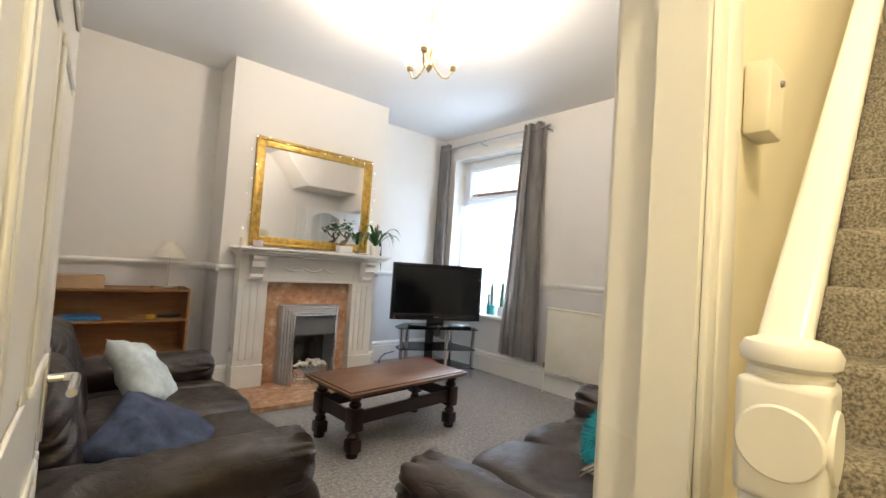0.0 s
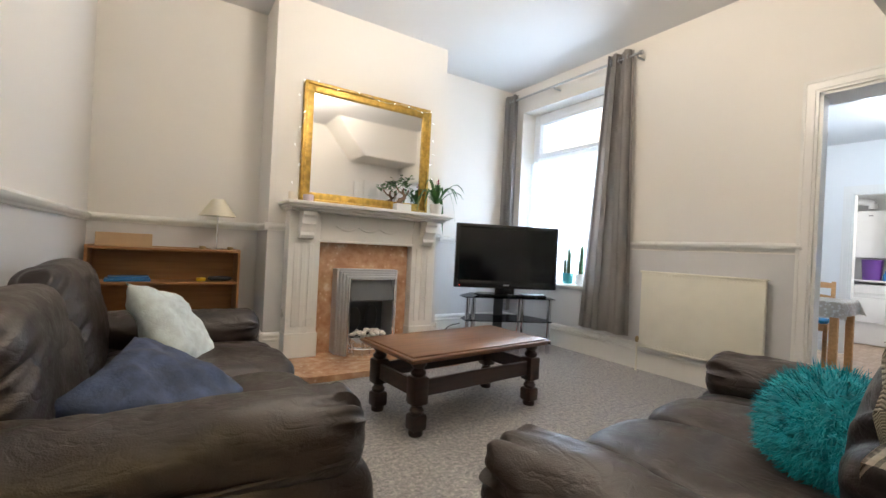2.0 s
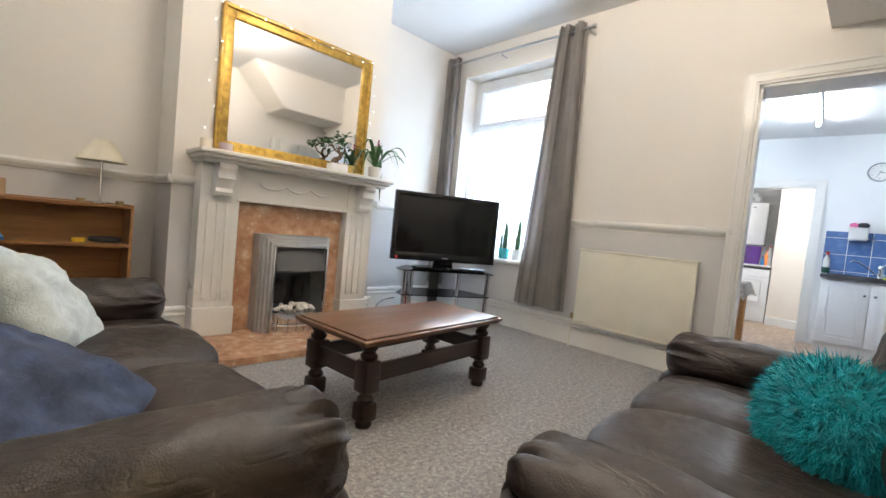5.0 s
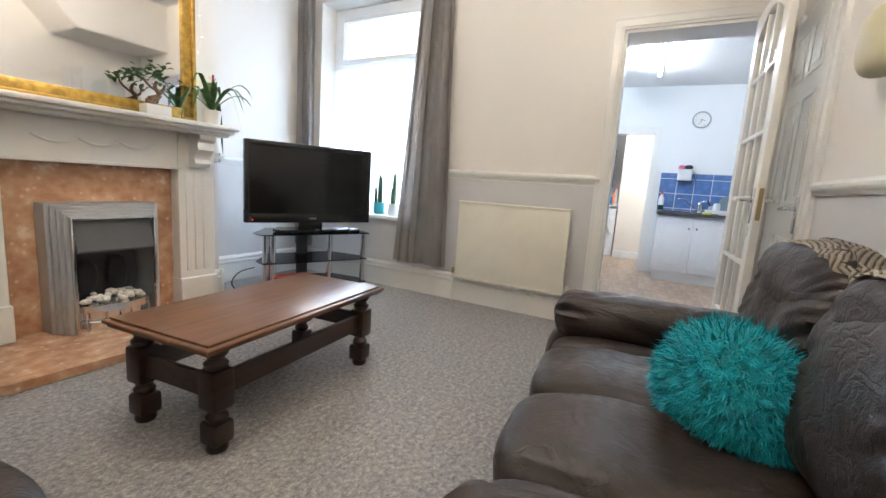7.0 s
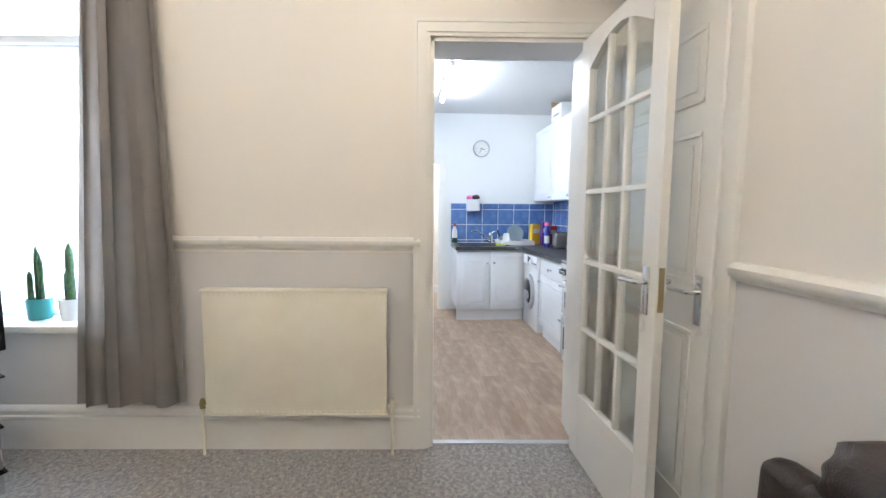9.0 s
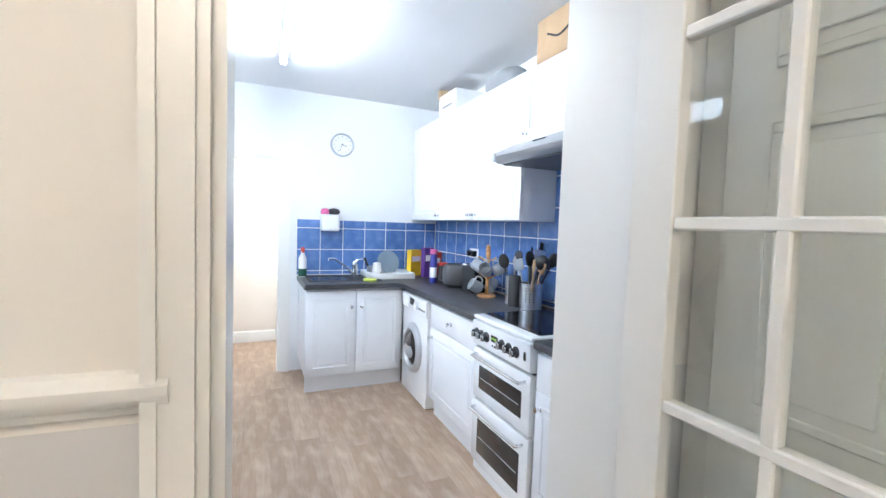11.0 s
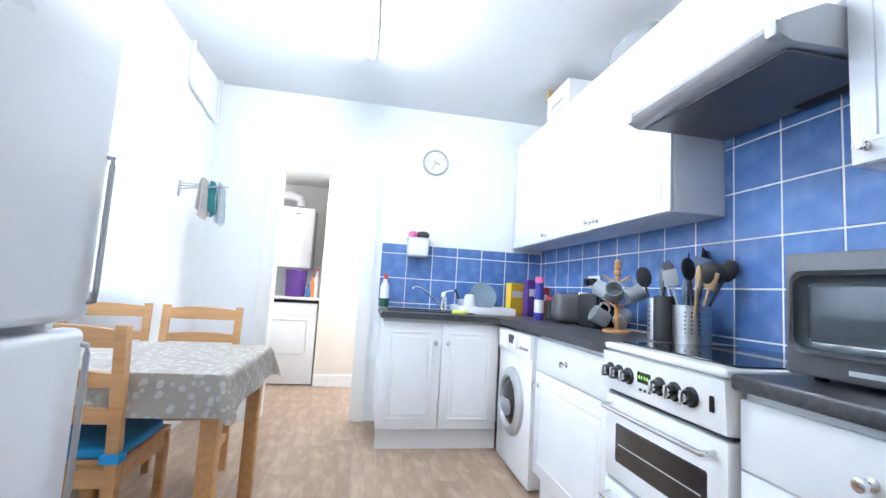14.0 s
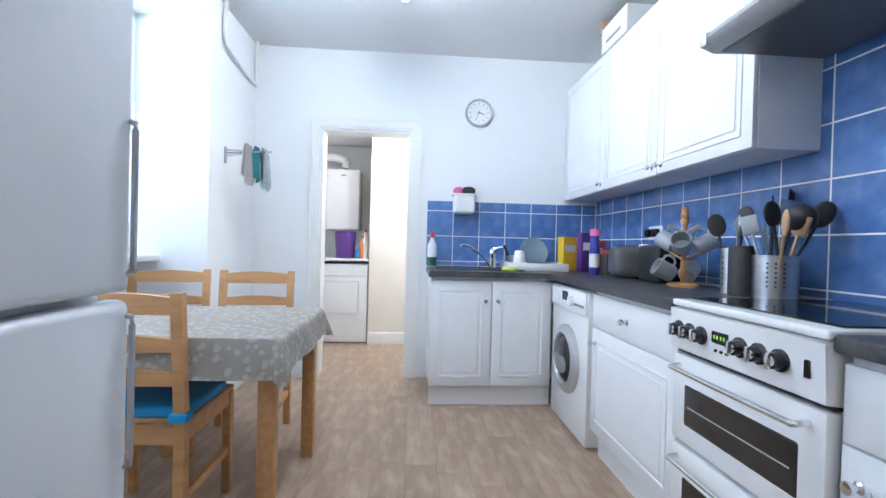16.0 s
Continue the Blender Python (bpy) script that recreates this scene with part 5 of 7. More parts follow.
bm = tube(B(), arc([(-0.02, 0, 0.07), (-0.035, 0.0, 0.10), (0.0, 0.0, 0.12), (0.025, 0.0, 0.145), (0.0, 0.0, 0.18), (0.01, 0, 0.22)], 5), 0.02, 10, [1.3 - 0.9 * k / 25 for k in range(26)])
tube(bm, arc([(0.02, 0, 0.14), (0.05, 0.01, 0.17), (0.06, 0, 0.21)], 4), 0.008, 8)
tube(bm, arc([(-0.01, 0, 0.17), (-0.05, 0.0, 0.20), (-0.07, 0, 0.23)], 4), 0.007, 8)
part("trunk", bm, "bark", BO, "thick twisted bark trunk", sharp=80)
bm = B()
for k in range(70):
    c = rng.choice([(0.01, 0, 0.27), (0.07, 0, 0.23), (-0.085, 0, 0.255), (0.03, 0, 0.31)])
    a = rng.uniform(0, 6.28)
    leaf_blade(bm, (c[0] + rng.gauss(0, 0.022), c[1] + rng.gauss(0, 0.03), c[2] + rng.gauss(0, 0.018)), (math.cos(a), math.sin(a), rng.uniform(-0.4, 0.8)), 0.042, 0.03, 0.2, 3)
tagged(part("foliage", bm, "leaf", BO, "small oval green leaves", sharp=80), kind="stuff")
for nm, x, y, material, lab in (("cactus_teal_pot", 4.16, 3.98, "tealpot", "teal pot"), ("cactus_white_pot", 4.16, 3.80, "plaster", "white pot")):
    C = thing(nm, (x, y, WZ0 + 0.005), "spiky green cactus in a %s on the window sill" % lab, "cactus", group="sill cacti")
    pot(C, 0.062, 0.115, material, lab)
    bm = B()
    for dx, dy, h, r in (((0, 0, 0.31, 0.015), (0.03, 0.03, 0.22, 0.014), (-0.02, -0.035, 0.27, 0.014), (0.0, 0.045, 0.17, 0.015)) if material == "tealpot" else ((0, 0, 0.33, 0.022), (0.02, 0.04, 0.17, 0.015))):
        prof = [(r * 0.8, 0.1), (r, 0.13), (r * 0.9, 0.1 + h * 0.5), (r, 0.1 + h * 0.6), (r * 0.85, 0.1 + h * 0.85), (0, 0.1 + h)]
        lathe(bm, prof, 9, pose(dx, dy, 0, 0, 0, 15))
        for q in range(26):
            a, z = q * 2.4, 0.13 + (h - 0.04) * q / 26
            leaf_blade(bm, (dx + r * 0.8 * math.cos(a), dy + r * 0.8 * math.sin(a), z), (math.cos(a), math.sin(a), 0.9), 0.018, 0.005, 0.0, 2)
    part("cactus_body", bm, "cactus", C, "spiny cactus stems", sharp=60)
# mantel clutter
solid("candle_jar", lathe(B(), [(0, 0), (0.04, 0), (0.042, 0.06), (0.036, 0.06), (0.034, 0.05), (0, 0.05)], 20), mat("lilac_wax", (0.50, 0.42, 0.47), 0.4), "lilac candle in a glass jar on the mantel", "candle", (1.36, 4.26, 1.316))
solid("candle_glass", lathe(B(), [(0, 0), (0.035, 0), (0.037, 0.075), (0.033, 0.075), (0.031, 0.01), (0, 0.01)], 20), "shade", "frosted white tealight glass on the mantel", "tealight holder", (1.25, 4.30, 1.316))
solid("mantel_card", box(B(), -0.07, 0.07, -0.02, 0.02, 0, 0.006, 0.002, 1), "card", "flat brown trinket lying on the mantel", "trinket", (2.38, 4.20, 1.316), 10)
solid("mantel_coaster", box(B(), -0.05, 0.05, -0.02, 0.02, 0, 0.005, 0.002, 1), "blackm", "thin dark strip lying on the mantel", "trinket", (1.72, 4.2, 1.316), 3)
# door chime, thermostat
DC = thing("door_chime", (1.185, 0.535, 1.655), "cream plastic door chime box on the hall wall", "door chime")
part("cover", box(B(), -0.05, 0.05, -0.045, 0.004, -0.075, 0.075, 0.008, 2), "cream", DC)
part("button", lathe(B(), [(0, 0), (0.008, 0), (0.006, 0.006), (0, 0.006)], 12, pose(0.02, -0.045, 0.04, 90, 0, 0)), "ink", DC)
WT = thing("wall_light", (2.60, wall_y(2.60), 1.565), "rounded cream wall light above the sofa back", "wall light")
part("cover", blob(B(), (0, 0.05, 0), (0.20, 0.12, 0.22), 2.8, 10, 0.0), mat("cream_plastic", (0.58, 0.53, 0.36), 0.45), WT, sharp=60)


# ---- kitchen structure ----
def kset(name, bm, material, label, category="wall", sharp=38):
    ob = setting(name, bm, material, label, category, sharp)
    KIT.append(ob)
    return ob


def kthing(name, at, label, category, turn=0, group="", kind=""):
    ob = thing(name, at, label, category, turn, group, kind)
    KIT.append(ob)
    return ob


def ksolid(name, bm, material, label, category, at=(0, 0, 0), turn=0, group="", sharp=38):
    ob = solid(name, bm, material, label, category, at, turn, group, "", sharp)
    KIT.append(ob)
    return ob


RX0, RX1, RZ, RY = 5.02, 6.90, 2.40, 3.16         # window recess
bm = box(B(), XK1, XK1 + 0.15, -0.15, UY0, -0.08, HK)
box(bm, XK1, XK1 + 0.15, UY0, UY1, UZ, HK)
box(bm, XK1, XK1 + 0.15, UY1, 3.5, -0.08, HK)
WKB = kset("wall_kitchen_back", bm, "kitchen", "plain white kitchen end wall")
WKR = kset("wall_kitchen_right", box(B(), 4.10, XK1, -0.15, 0, -0.08, HK), "kitchen", "white kitchen wall behind the worktop")
bm = box(B(), 4.46, RX0, YK1, 3.45, 0, HK)
box(bm, RX1, XK1, YK1, 3.45, 0, HK)
box(bm, RX0, RX1, YK1, 3.45, RZ, HK)
box(bm, RX0, RX1, RY + 0.08, 3.45, 0, 0.92)
kset("wall_kitchen_left", bm, "kitchen", "white wall with a deep window recess")
setting("wall_kitchen_entry", box(B(), XK0 - 0.012, XK0 + 0.004, -0.2, DY0 - 0.03, -0.08, HK + 0.1), "kitchen", "white wall beside the kitchen doorway")
kset("ceiling_over", prism(B(), [(4.02, -0.2), (XK1, -0.2), (XK1, 3.5), (4.36, 3.5)], "z", HK + 0.1, HK + 0.2), "ceil", "ceiling slab above the kitchen", "ceiling")
KW = kthing("window_2", (0, RY + 0.08, 0), "white upvc kitchen window in a recess", "window", kind="structure")
bm = B()
for x0, x1, z0, z1 in ((RX0, RX0 + 0.07, 0.92, RZ), (RX1 - 0.07, RX1, 0.92, RZ), (RX0 + 0.07, RX1 - 0.07, 0.92, 0.99), (RX0 + 0.07, RX1 - 0.07, RZ - 0.08, RZ), (RX0 + 0.07, RX1 - 0.07, 1.86, 1.93), (5.93, 5.99, 0.99, 1.86)):
    box(bm, x0, x1, 0, 0.06, z0, z1, 0.005, 1)
part("window_frame", bm, "upvc", KW)
for x0, x1, z0, z1 in ((RX0 + 0.07, 5.93, 0.99, 1.86), (5.99, RX1 - 0.07, 0.99, 1.86), (RX0 + 0.07, RX1 - 0.07, 1.93, RZ - 0.08)):
    p = part("pane", box(B(), x0, x1, 0.02, 0.026, z0, z1), "glass", KW)
    p.visible_shadow = False
n2 = ksolid("kitchen_net_curtain", drape(-0.02 - RX1 + 0.06, -RX0 - 0.06, 1.0, 1.84, 22, 0.01, 0.0), "net", "sheer white net across the kitchen window", "net curtain", (0, RY + 0.05, 0), 90, sharp=80)
kset("window_sill_2", box(B(), RX0, RX1, RY - 0.09, RY + 0.08, 0.89, 0.925, 0.006), "trim", "white kitchen window sill", "window sill")
# skirting and utility room
bm = B()
run(bm, [(0, 0), (0.018, 0), (0.018, 0.10), (0.012, 0.12), (0, 0.125)], (XK1, UY1 + 0.09), (XK1, YK1), (-1, 0))
run(bm, [(0, 0), (0.018, 0), (0.018, 0.10), (0.012, 0.12), (0, 0.125)], (RX1, YK1), (XK1, YK1), (0, -1))
kset("baseboard_kitchen", bm, "trim", "white kitchen skirting board", "skirting board")
UX = 8.79
bm = box(B(), UX, UX + 1.0, 1.0, 1.99, 0, 2.19)
kset("wall_utility_end", bm, mat("warm_plaster", (0.80, 0.74, 0.66), 0.7, vary=0.03, scale=2), "warm white utility room wall")
kset("wall_utility_back", box(B(), UX + 0.62, UX + 0.72, 1.99, 3.1, 0, 2.19), "kitchen", "grey-white utility back wall")
kset("wall_utility_left", box(B(), XK1 + 0.15, UX + 0.7, 2.62, 2.72, 0, 2.19), "kitchen", "utility side wall")
kset("wall_utility_right", box(B(), XK1 + 0.15, UX, 1.0, 1.1, 0, 2.19), "kitchen", "utility side wall")
bm = B()
run(bm, [(0, 0), (0.018, 0), (0.018, 0.10), (0.012, 0.12), (0, 0.125)], (UX, 1.1), (UX, 1.99), (-1, 0))
kset("baseboard_utility", bm, "trim", "white utility skirting board", "skirting board")
DR = kthing("tumble_dryer", (UX + 0.02, 2.295, 0), "white tumble dryer under the utility shelf", "tumble dryer")
part("body", box(B(), 0, 0.55, -0.29, 0.29, 0.01, 0.80, 0.008, 2), "enamel", DR)
part("control_panel", box(B(), -0.012, 0, -0.28, 0.28, 0.68, 0.79, 0.004, 1), "enamel", DR)
part("door", box(B(), -0.014, 0, -0.20, 0.22, 0.30, 0.63, 0.02, 3), "enamel", DR)
part("knob", lathe(B(), [(0, 0), (0.02, 0), (0.018, 0.02), (0, 0.02)], 16, pose(-0.012, -0.18, 0.735, 0, -90, 0)), "kwhite", DR)
ksolid("utility_shelf", box(B(), UX - 0.02, UX + 0.6, 2.0, 2.61, 0.835, 0.86, 0.004, 1), "kwhite", "white shelf board over the dryer", "shelf")
BX = kthing("boiler", (UX + 0.30, 2.335, 1.175), "white wall-hung boiler with a flue on top", "boiler")
part("case", box(B(), 0, 0.31, -0.185, 0.185, 0, 0.69, 0.015, 3), "enamel", BX)
part("badge", box(B(), -0.002, 0.001, -0.03, 0.02, 0.61, 0.625), "ink", BX)
part("flue", tube(B(), arc([(0.15, 0, 0.72), (0.15, 0, 0.80), (0.15, 0.10, 0.84), (0.15, 0.24, 0.84)], 5), 0.05, 16), "enamel", BX)
BU = kthing("bucket", (UX + 0.16, 2.27, 0.861), "purple plastic bucket on the utility shelf", "bucket")
part("body", lathe(B(), [(0, 0), (0.10, 0), (0.115, 0.29), (0.108, 0.29), (0.095, 0.012), (0, 0.012)], 24), "purple", BU)
for y, c, h, l in ((2.075, "orange", 0.25, "orange spray bottle"), (2.045, "whitecard", 0.32, "white bottle with red cap"), (2.12, "blue", 0.14, "blue plastic tub")):
    b = kthing("cleaning_bottle", (UX + 0.10, y, 0.861), l + " on the utility shelf", "bottle", group="cleaning bottles")
    part("body", lathe(B(), [(0, 0), (0.032, 0), (0.034, h * 0.6), (0.014, h * 0.8), (0.014, h * 0.9), (0, h * 0.9)], 16), c, b)
    part("cap", lathe(B(), [(0, h * 0.9), (0.016, h * 0.9), (0.014, h), (0, h)], 12), "red" if c != "blue" else "blue", b)

# ---- units ----
ZC, ZT, FY = 0.820, 0.860, 0.575                   # worktop's two faces, door fronts on the long side
FX = 6.99                                          # door fronts on the short side


def knob(parent, m):
    part("knob", lathe(B(), [(0, 0), (0.013, 0), (0.013, 0.004), (0.006, 0.008), (0.006, 0.018), (0.014, 0.026), (0.013, 0.034), (0, 0.038)], 16, m), "chrome", parent, "chrome knob")


def shaker(parent, w, h, name="door", t=0.019, panel=True):
    """A routed door in the x-z plane whose face looks to -y; its corner at the parent's origin."""
    bm = box(B(), 0.002, w - 0.002, 0, t, 0.002, h - 0.002, 0.004, 2)
    d = part(name, bm, "kwhite", parent)
    if panel and h > 0.25:
        e = 0.058
        bm = B()
        for a in ((e, w - e, e, e + 0.012), (e, w - e, h - e - 0.012, h - e), (e, e + 0.012, e + 0.012, h - e - 0.012), (w - e - 0.012, w - e, e + 0.012, h - e - 0.012)):
            box(bm, a[0], a[1], -0.005, 0.002, a[2], a[3], 0.002, 1)
        box(bm, e + 0.03, w - e - 0.03, -0.004, 0.002, e + 0.03, h - e - 0.03, 0.003, 1)
        part("panel_moulding", bm, "kwhite", d)
    return d


# sink unit on the end wall: faces -x
SU = kthing("sink_base_unit", (FX, 0, 0), "white base unit with two routed doors under the sink", "base unit")
part("body", box(B(), 0.02, XK1 - FX - 0.004, 0.60, 1.395, 0.13, ZC, 0.002, 1), "kwhite", SU)
part("plinth", box(B(), 0.05, 0.07, 0.56, 1.39, 0.0, 0.13), "kwhite", SU)
for i, y1 in enumerate((1.395, 0.982)):
    w = 0.41
    bm = box(B(), 0, 0.019, y1 - w + 0.002, y1 - 0.002, 0.135, 0.80, 0.004, 2)
    d = part("door", bm, "kwhite", SU)
    bm = B()
    e, z0, z1, a0, a1 = 0.058, 0.135 + 0.058, 0.80 - 0.058, y1 - w + 0.058, y1 - 0.058
    for b0, b1, c0, c1 in ((a0, a1, z0, z0 + 0.012), (a0, a1, z1 - 0.012, z1), (a0, a0 + 0.012, z0 + 0.012, z1 - 0.012), (a1 - 0.012, a1, z0 + 0.012, z1 - 0.012)):
        box(bm, -0.005, 0.002, b0, b1, c0, c1, 0.002, 1)
    box(bm, -0.004, 0.002, a0 + 0.03, a1 - 0.03, z0 + 0.03, z1 - 0.03, 0.003, 1)
    part("panel_moulding", bm, "kwhite", d)
    knob(d, pose(0, 0.983 + (0.042 if i == 0 else -0.042), 0.675, 0, -90, 0))


def base_unit(name, x0, x1, label, drawer=True, right=False):
    U = kthing(name, (x0, FY, 0), label, "base unit")
    w = x1 - x0
    part("body", box(B(), 0.002, w - 0.002, -FY + 0.02, -0.02, 0.13, ZC - 0.002, 0.002, 1), "kwhite", U)
    part("plinth", box(B(), 0, w, -0.07, -0.05, 0, 0.13), "kwhite", U)
    dh = 0.50 if drawer else 0.67
    for nm, z, h in (("door", 0.135, dh), ("drawer_front", 0.135 + dh + 0.004, 0.80 - 0.139 - dh)):
        if h < 0.05:
            continue
        bm = box(B(), 0.002, w - 0.002, -0.019, 0, z, z + h, 0.004, 2)
        d = part(nm, bm, "kwhite", U)
        if nm == "door":
            e = 0.055
            bm = B()
            for a in ((e, w - e, z + e, z + e + 0.012), (e, w - e, z + h - e - 0.012, z + h - e), (e, e + 0.012, z + e + 0.012, z + h - e - 0.012), (w - e - 0.012, w - e, z + e + 0.012, z + h - e - 0.012)):
                box(bm, a[0], a[1], -0.002, 0.005, a[2], a[3], 0.002, 1)
            box(bm, e + 0.03, w - e - 0.03, -0.002, 0.004, z + e + 0.03, z + h - e - 0.03, 0.003, 1)
            part("panel_moulding", bm, "kwhite", d)
            knob(d, pose(w - 0.045, 0, z + h - 0.07, -90, 0, 0))
        else:
            knob(d, pose(w / 2, 0, z + h / 2, -90, 0, 0))
    return U


base_unit("drawer_base_unit", 5.60, 6.325, "white base unit with a drawer above a routed door")
base_unit("corner_base_unit", 4.44, 5.02, "white base unit with a drawer beside the cooker")

# worktops
bm = prism(B(), [(5.60, 0.003), (XK1 - 0.002, 0.003), (XK1 - 0.002, 1.41), (FX - 0.03, 1.41), (FX - 0.03, 0.66), (FX - 0.07, FY + 0.025), (5.60, FY + 0.025)], "z", ZC, ZT)
bmesh.ops.bevel(bm, geom=[e for e in bm.edges if abs(e.verts[0].co.z - ZT) < 1e-5 and abs(e.verts[1].co.z - ZT) < 1e-5], offset=0.008, segments=3, affect="EDGES")
ksolid("worktop", bm, "worktop", "dark mottled laminate worktop round the corner", "worktop")
ksolid("worktop_end", box(B(), 4.41, 5.022, 0.003, FY + 0.025, ZC, ZT, 0.008, 3), "worktop", "dark laminate worktop beside the cooker", "worktop")
kset("worktop_seal", box(B(), 4.42, XK1, 0.008, 0.02, ZT, ZT + 0.012), "trim", "white sealing strip behind the worktop", "trim")
# sink and tap
SK = kthing("sink", (7.33, 1.05, ZT), "dark composite sink with drainer set in the worktop", "sink")
bm = B()
for x0, x1, y0, y1 in ((-0.20, 0.20, -0.33, -0.30), (-0.20, 0.20, 0.27, 0.30), (-0.20, -0.17, -0.30, 0.27), (0.17, 0.20, -0.30, 0.27), (-0.17, 0.17, -0.08, -0.05)):
    box(bm, x0, x1, y0, y1, -0.01, 0.008, 0.004, 1)
part("rim", bm, "blackm", SK)
part("bowl", box(B(), -0.17, 0.17, -0.05, 0.27, -0.002, 0.002), "black", SK)
bm = box(B(), -0.17, 0.17, -0.30, -0.08, 0.0, 0.003)
for k in range(7):
    box(bm, -0.15, 0.15, -0.285 + 0.03 * k, -0.275 + 0.03 * k, 0.003, 0.006)
part("drainer", bm, "blackm", SK)
TP = kthing("mixer_tap", (7.46, 0.90, ZT + 0.006), "chrome mixer tap with a long thin spout", "tap")
part("body", lathe(B(), [(0, 0), (0.028, 0), (0.026, 0.09), (0.03, 0.10), (0.03, 0.13), (0.02, 0.145), (0, 0.145)], 18), "chrome", TP)
part("spout", tube(B(), arc([(0, 0.02, 0.02), (-0.03, 0.10, 0.10), (-0.06, 0.20, 0.165), (-0.07, 0.25, 0.17), (-0.07, 0.262, 0.155)], 6), 0.008, 10), "chrome", TP)
part("lever", tube(B(), [(0, 0, 0.14), (-0.01, -0.05, 0.16), (-0.01, -0.08, 0.165)], 0.007, 8), "chrome", TP)

# washing machine
WM = kthing("washing_machine", (6.365, FY + 0.005, 0), "white front-loading washing machine under the worktop", "washing machine")
part("body", box(B(), 0.003, 0.575, -0.58, 0, 0.015, 0.80, 0.008, 2), "enamel", WM)
part("control_panel", box(B(), 0.008, 0.57, -0.004, 0.014, 0.675, 0.795, 0.006, 2), "enamel", WM)
part("detergent_drawer", box(B(), 0.40, 0.555, 0.0, 0.018, 0.69, 0.785, 0.004, 1), "kwhite", WM)
part("display", box(B(), 0.27, 0.36, 0.0, 0.0165, 0.725, 0.775), "screen", WM)
part("programme_dial", lathe(B(), [(0, 0), (0.03, 0), (0.027, 0.022), (0, 0.024)], 20, pose(0.20, 0.014, 0.735, -90, 0, 0)), "kwhite", WM)
bm = B()
for k in range(5):
    lathe(bm, [(0, 0), (0.008, 0), (0.007, 0.005), (0, 0.005)], 10, pose(0.04 + 0.028 * k, 0.014, 0.72, -90, 0, 0))
part("buttons", bm, "ink", WM)
o = pose(0.29, 0.0, 0.40, -90, 0, 0)
part("door_ring", lathe(B(), [(0.175, 0.0), (0.19, 0.0), (0.188, 0.022), (0.172, 0.036), (0.145, 0.038), (0.135, 0.024), (0.135, 0.0)], 40, o), "silver", WM, "silver door ring")
part("door_glass", lathe(B(), [(0.136, 0.012), (0.12, 0.028), (0.08, 0.044), (0, 0.052)], 32, o), "ovenglass", WM, "dark bowl glass")
part("drum", lathe(B(), [(0.10, 0.0455), (0.098, 0.046), (0.06, 0.053), (0, 0.056)], 28, pose(0.29, 0.0, 0.375, -90, 0, 0) @ Matrix.Diagonal((1, 0.55, 1, 1))), "steel", WM, "shiny drum behind the glass")

# cooker
CK = kthing("cooker", (5.028, FY + 0.0, 0), "white freestanding double-oven cooker with black glass hob", "cooker")
w = 0.565
part("body", box(B(), 0.0, w, -0.59, -0.02, 0.03, 0.845, 0.006, 2), "enamel", CK)
part("hob_surround", box(B(), -0.003, w + 0.003, -0.60, 0.03, 0.845, 0.868, 0.009, 3), "enamel", CK)
part("hob_glass", box(B(), 0.02, w - 0.02, -0.57, -0.03, 0.868, 0.873, 0.002, 1), "ceramic", CK, "black ceramic hob glass")
bm = prism(B(), [(-0.02, 0.845), (0.035, 0.838), (0.028, 0.71), (-0.02, 0.705)], "x", 0.0, w)
part("fascia", bm, "enamel", CK)
for i, x in enumerate((0.515, 0.46, 0.405, 0.245, 0.18, 0.115)):
    o = pose(x, 0.032, 0.775, -92, 0, 0)
    k = part("control_knob", lathe(B(), [(0, 0), (0.027, 0), (0.027, 0.006), (0.021, 0.01), (0.019, 0.028), (0, 0.03)], 22, o), "black", CK, "black knob with chrome cap")
    bm = lathe(B(), [(0, 0.029), (0.014, 0.029), (0.013, 0.034), (0, 0.035)], 18, o)
    box(bm, -0.004, 0.004, -0.019, 0.019, 0.029, 0.040, 0.002, 1, o)
    part("cap", bm, "chrome", k)
part("clock_display", box(B(), 0.29, 0.36, 0.026, 0.034, 0.765, 0.80, 0.002, 1, pose(0, 0, 0)), "screen", CK)
bm = B()
for x in (0.303, 0.316, 0.331, 0.344):
    box(bm, x, x + 0.006, 0.033, 0.0348, 0.777, 0.788)
part("clock_digits", bm, "display", CK, "glowing green digits")
bm = B()
for x in (0.295, 0.318, 0.341):
    lathe(bm, [(0, 0), (0.005, 0), (0.004, 0.005), (0, 0.005)], 10, pose(x, 0.031, 0.745, -90, 0, 0))
part("clock_buttons", bm, "black", CK)
part("rocker_switch", box(B(), 0.035, 0.05, 0.028, 0.037, 0.755, 0.795, 0.002, 1), "black", CK)
# matt black strip put in for the shade between fascia and oven door
part("shadow_gap", box(B(), 0.005, w - 0.005, -0.02, 0.004, 0.696, 0.708), "blackm", CK)
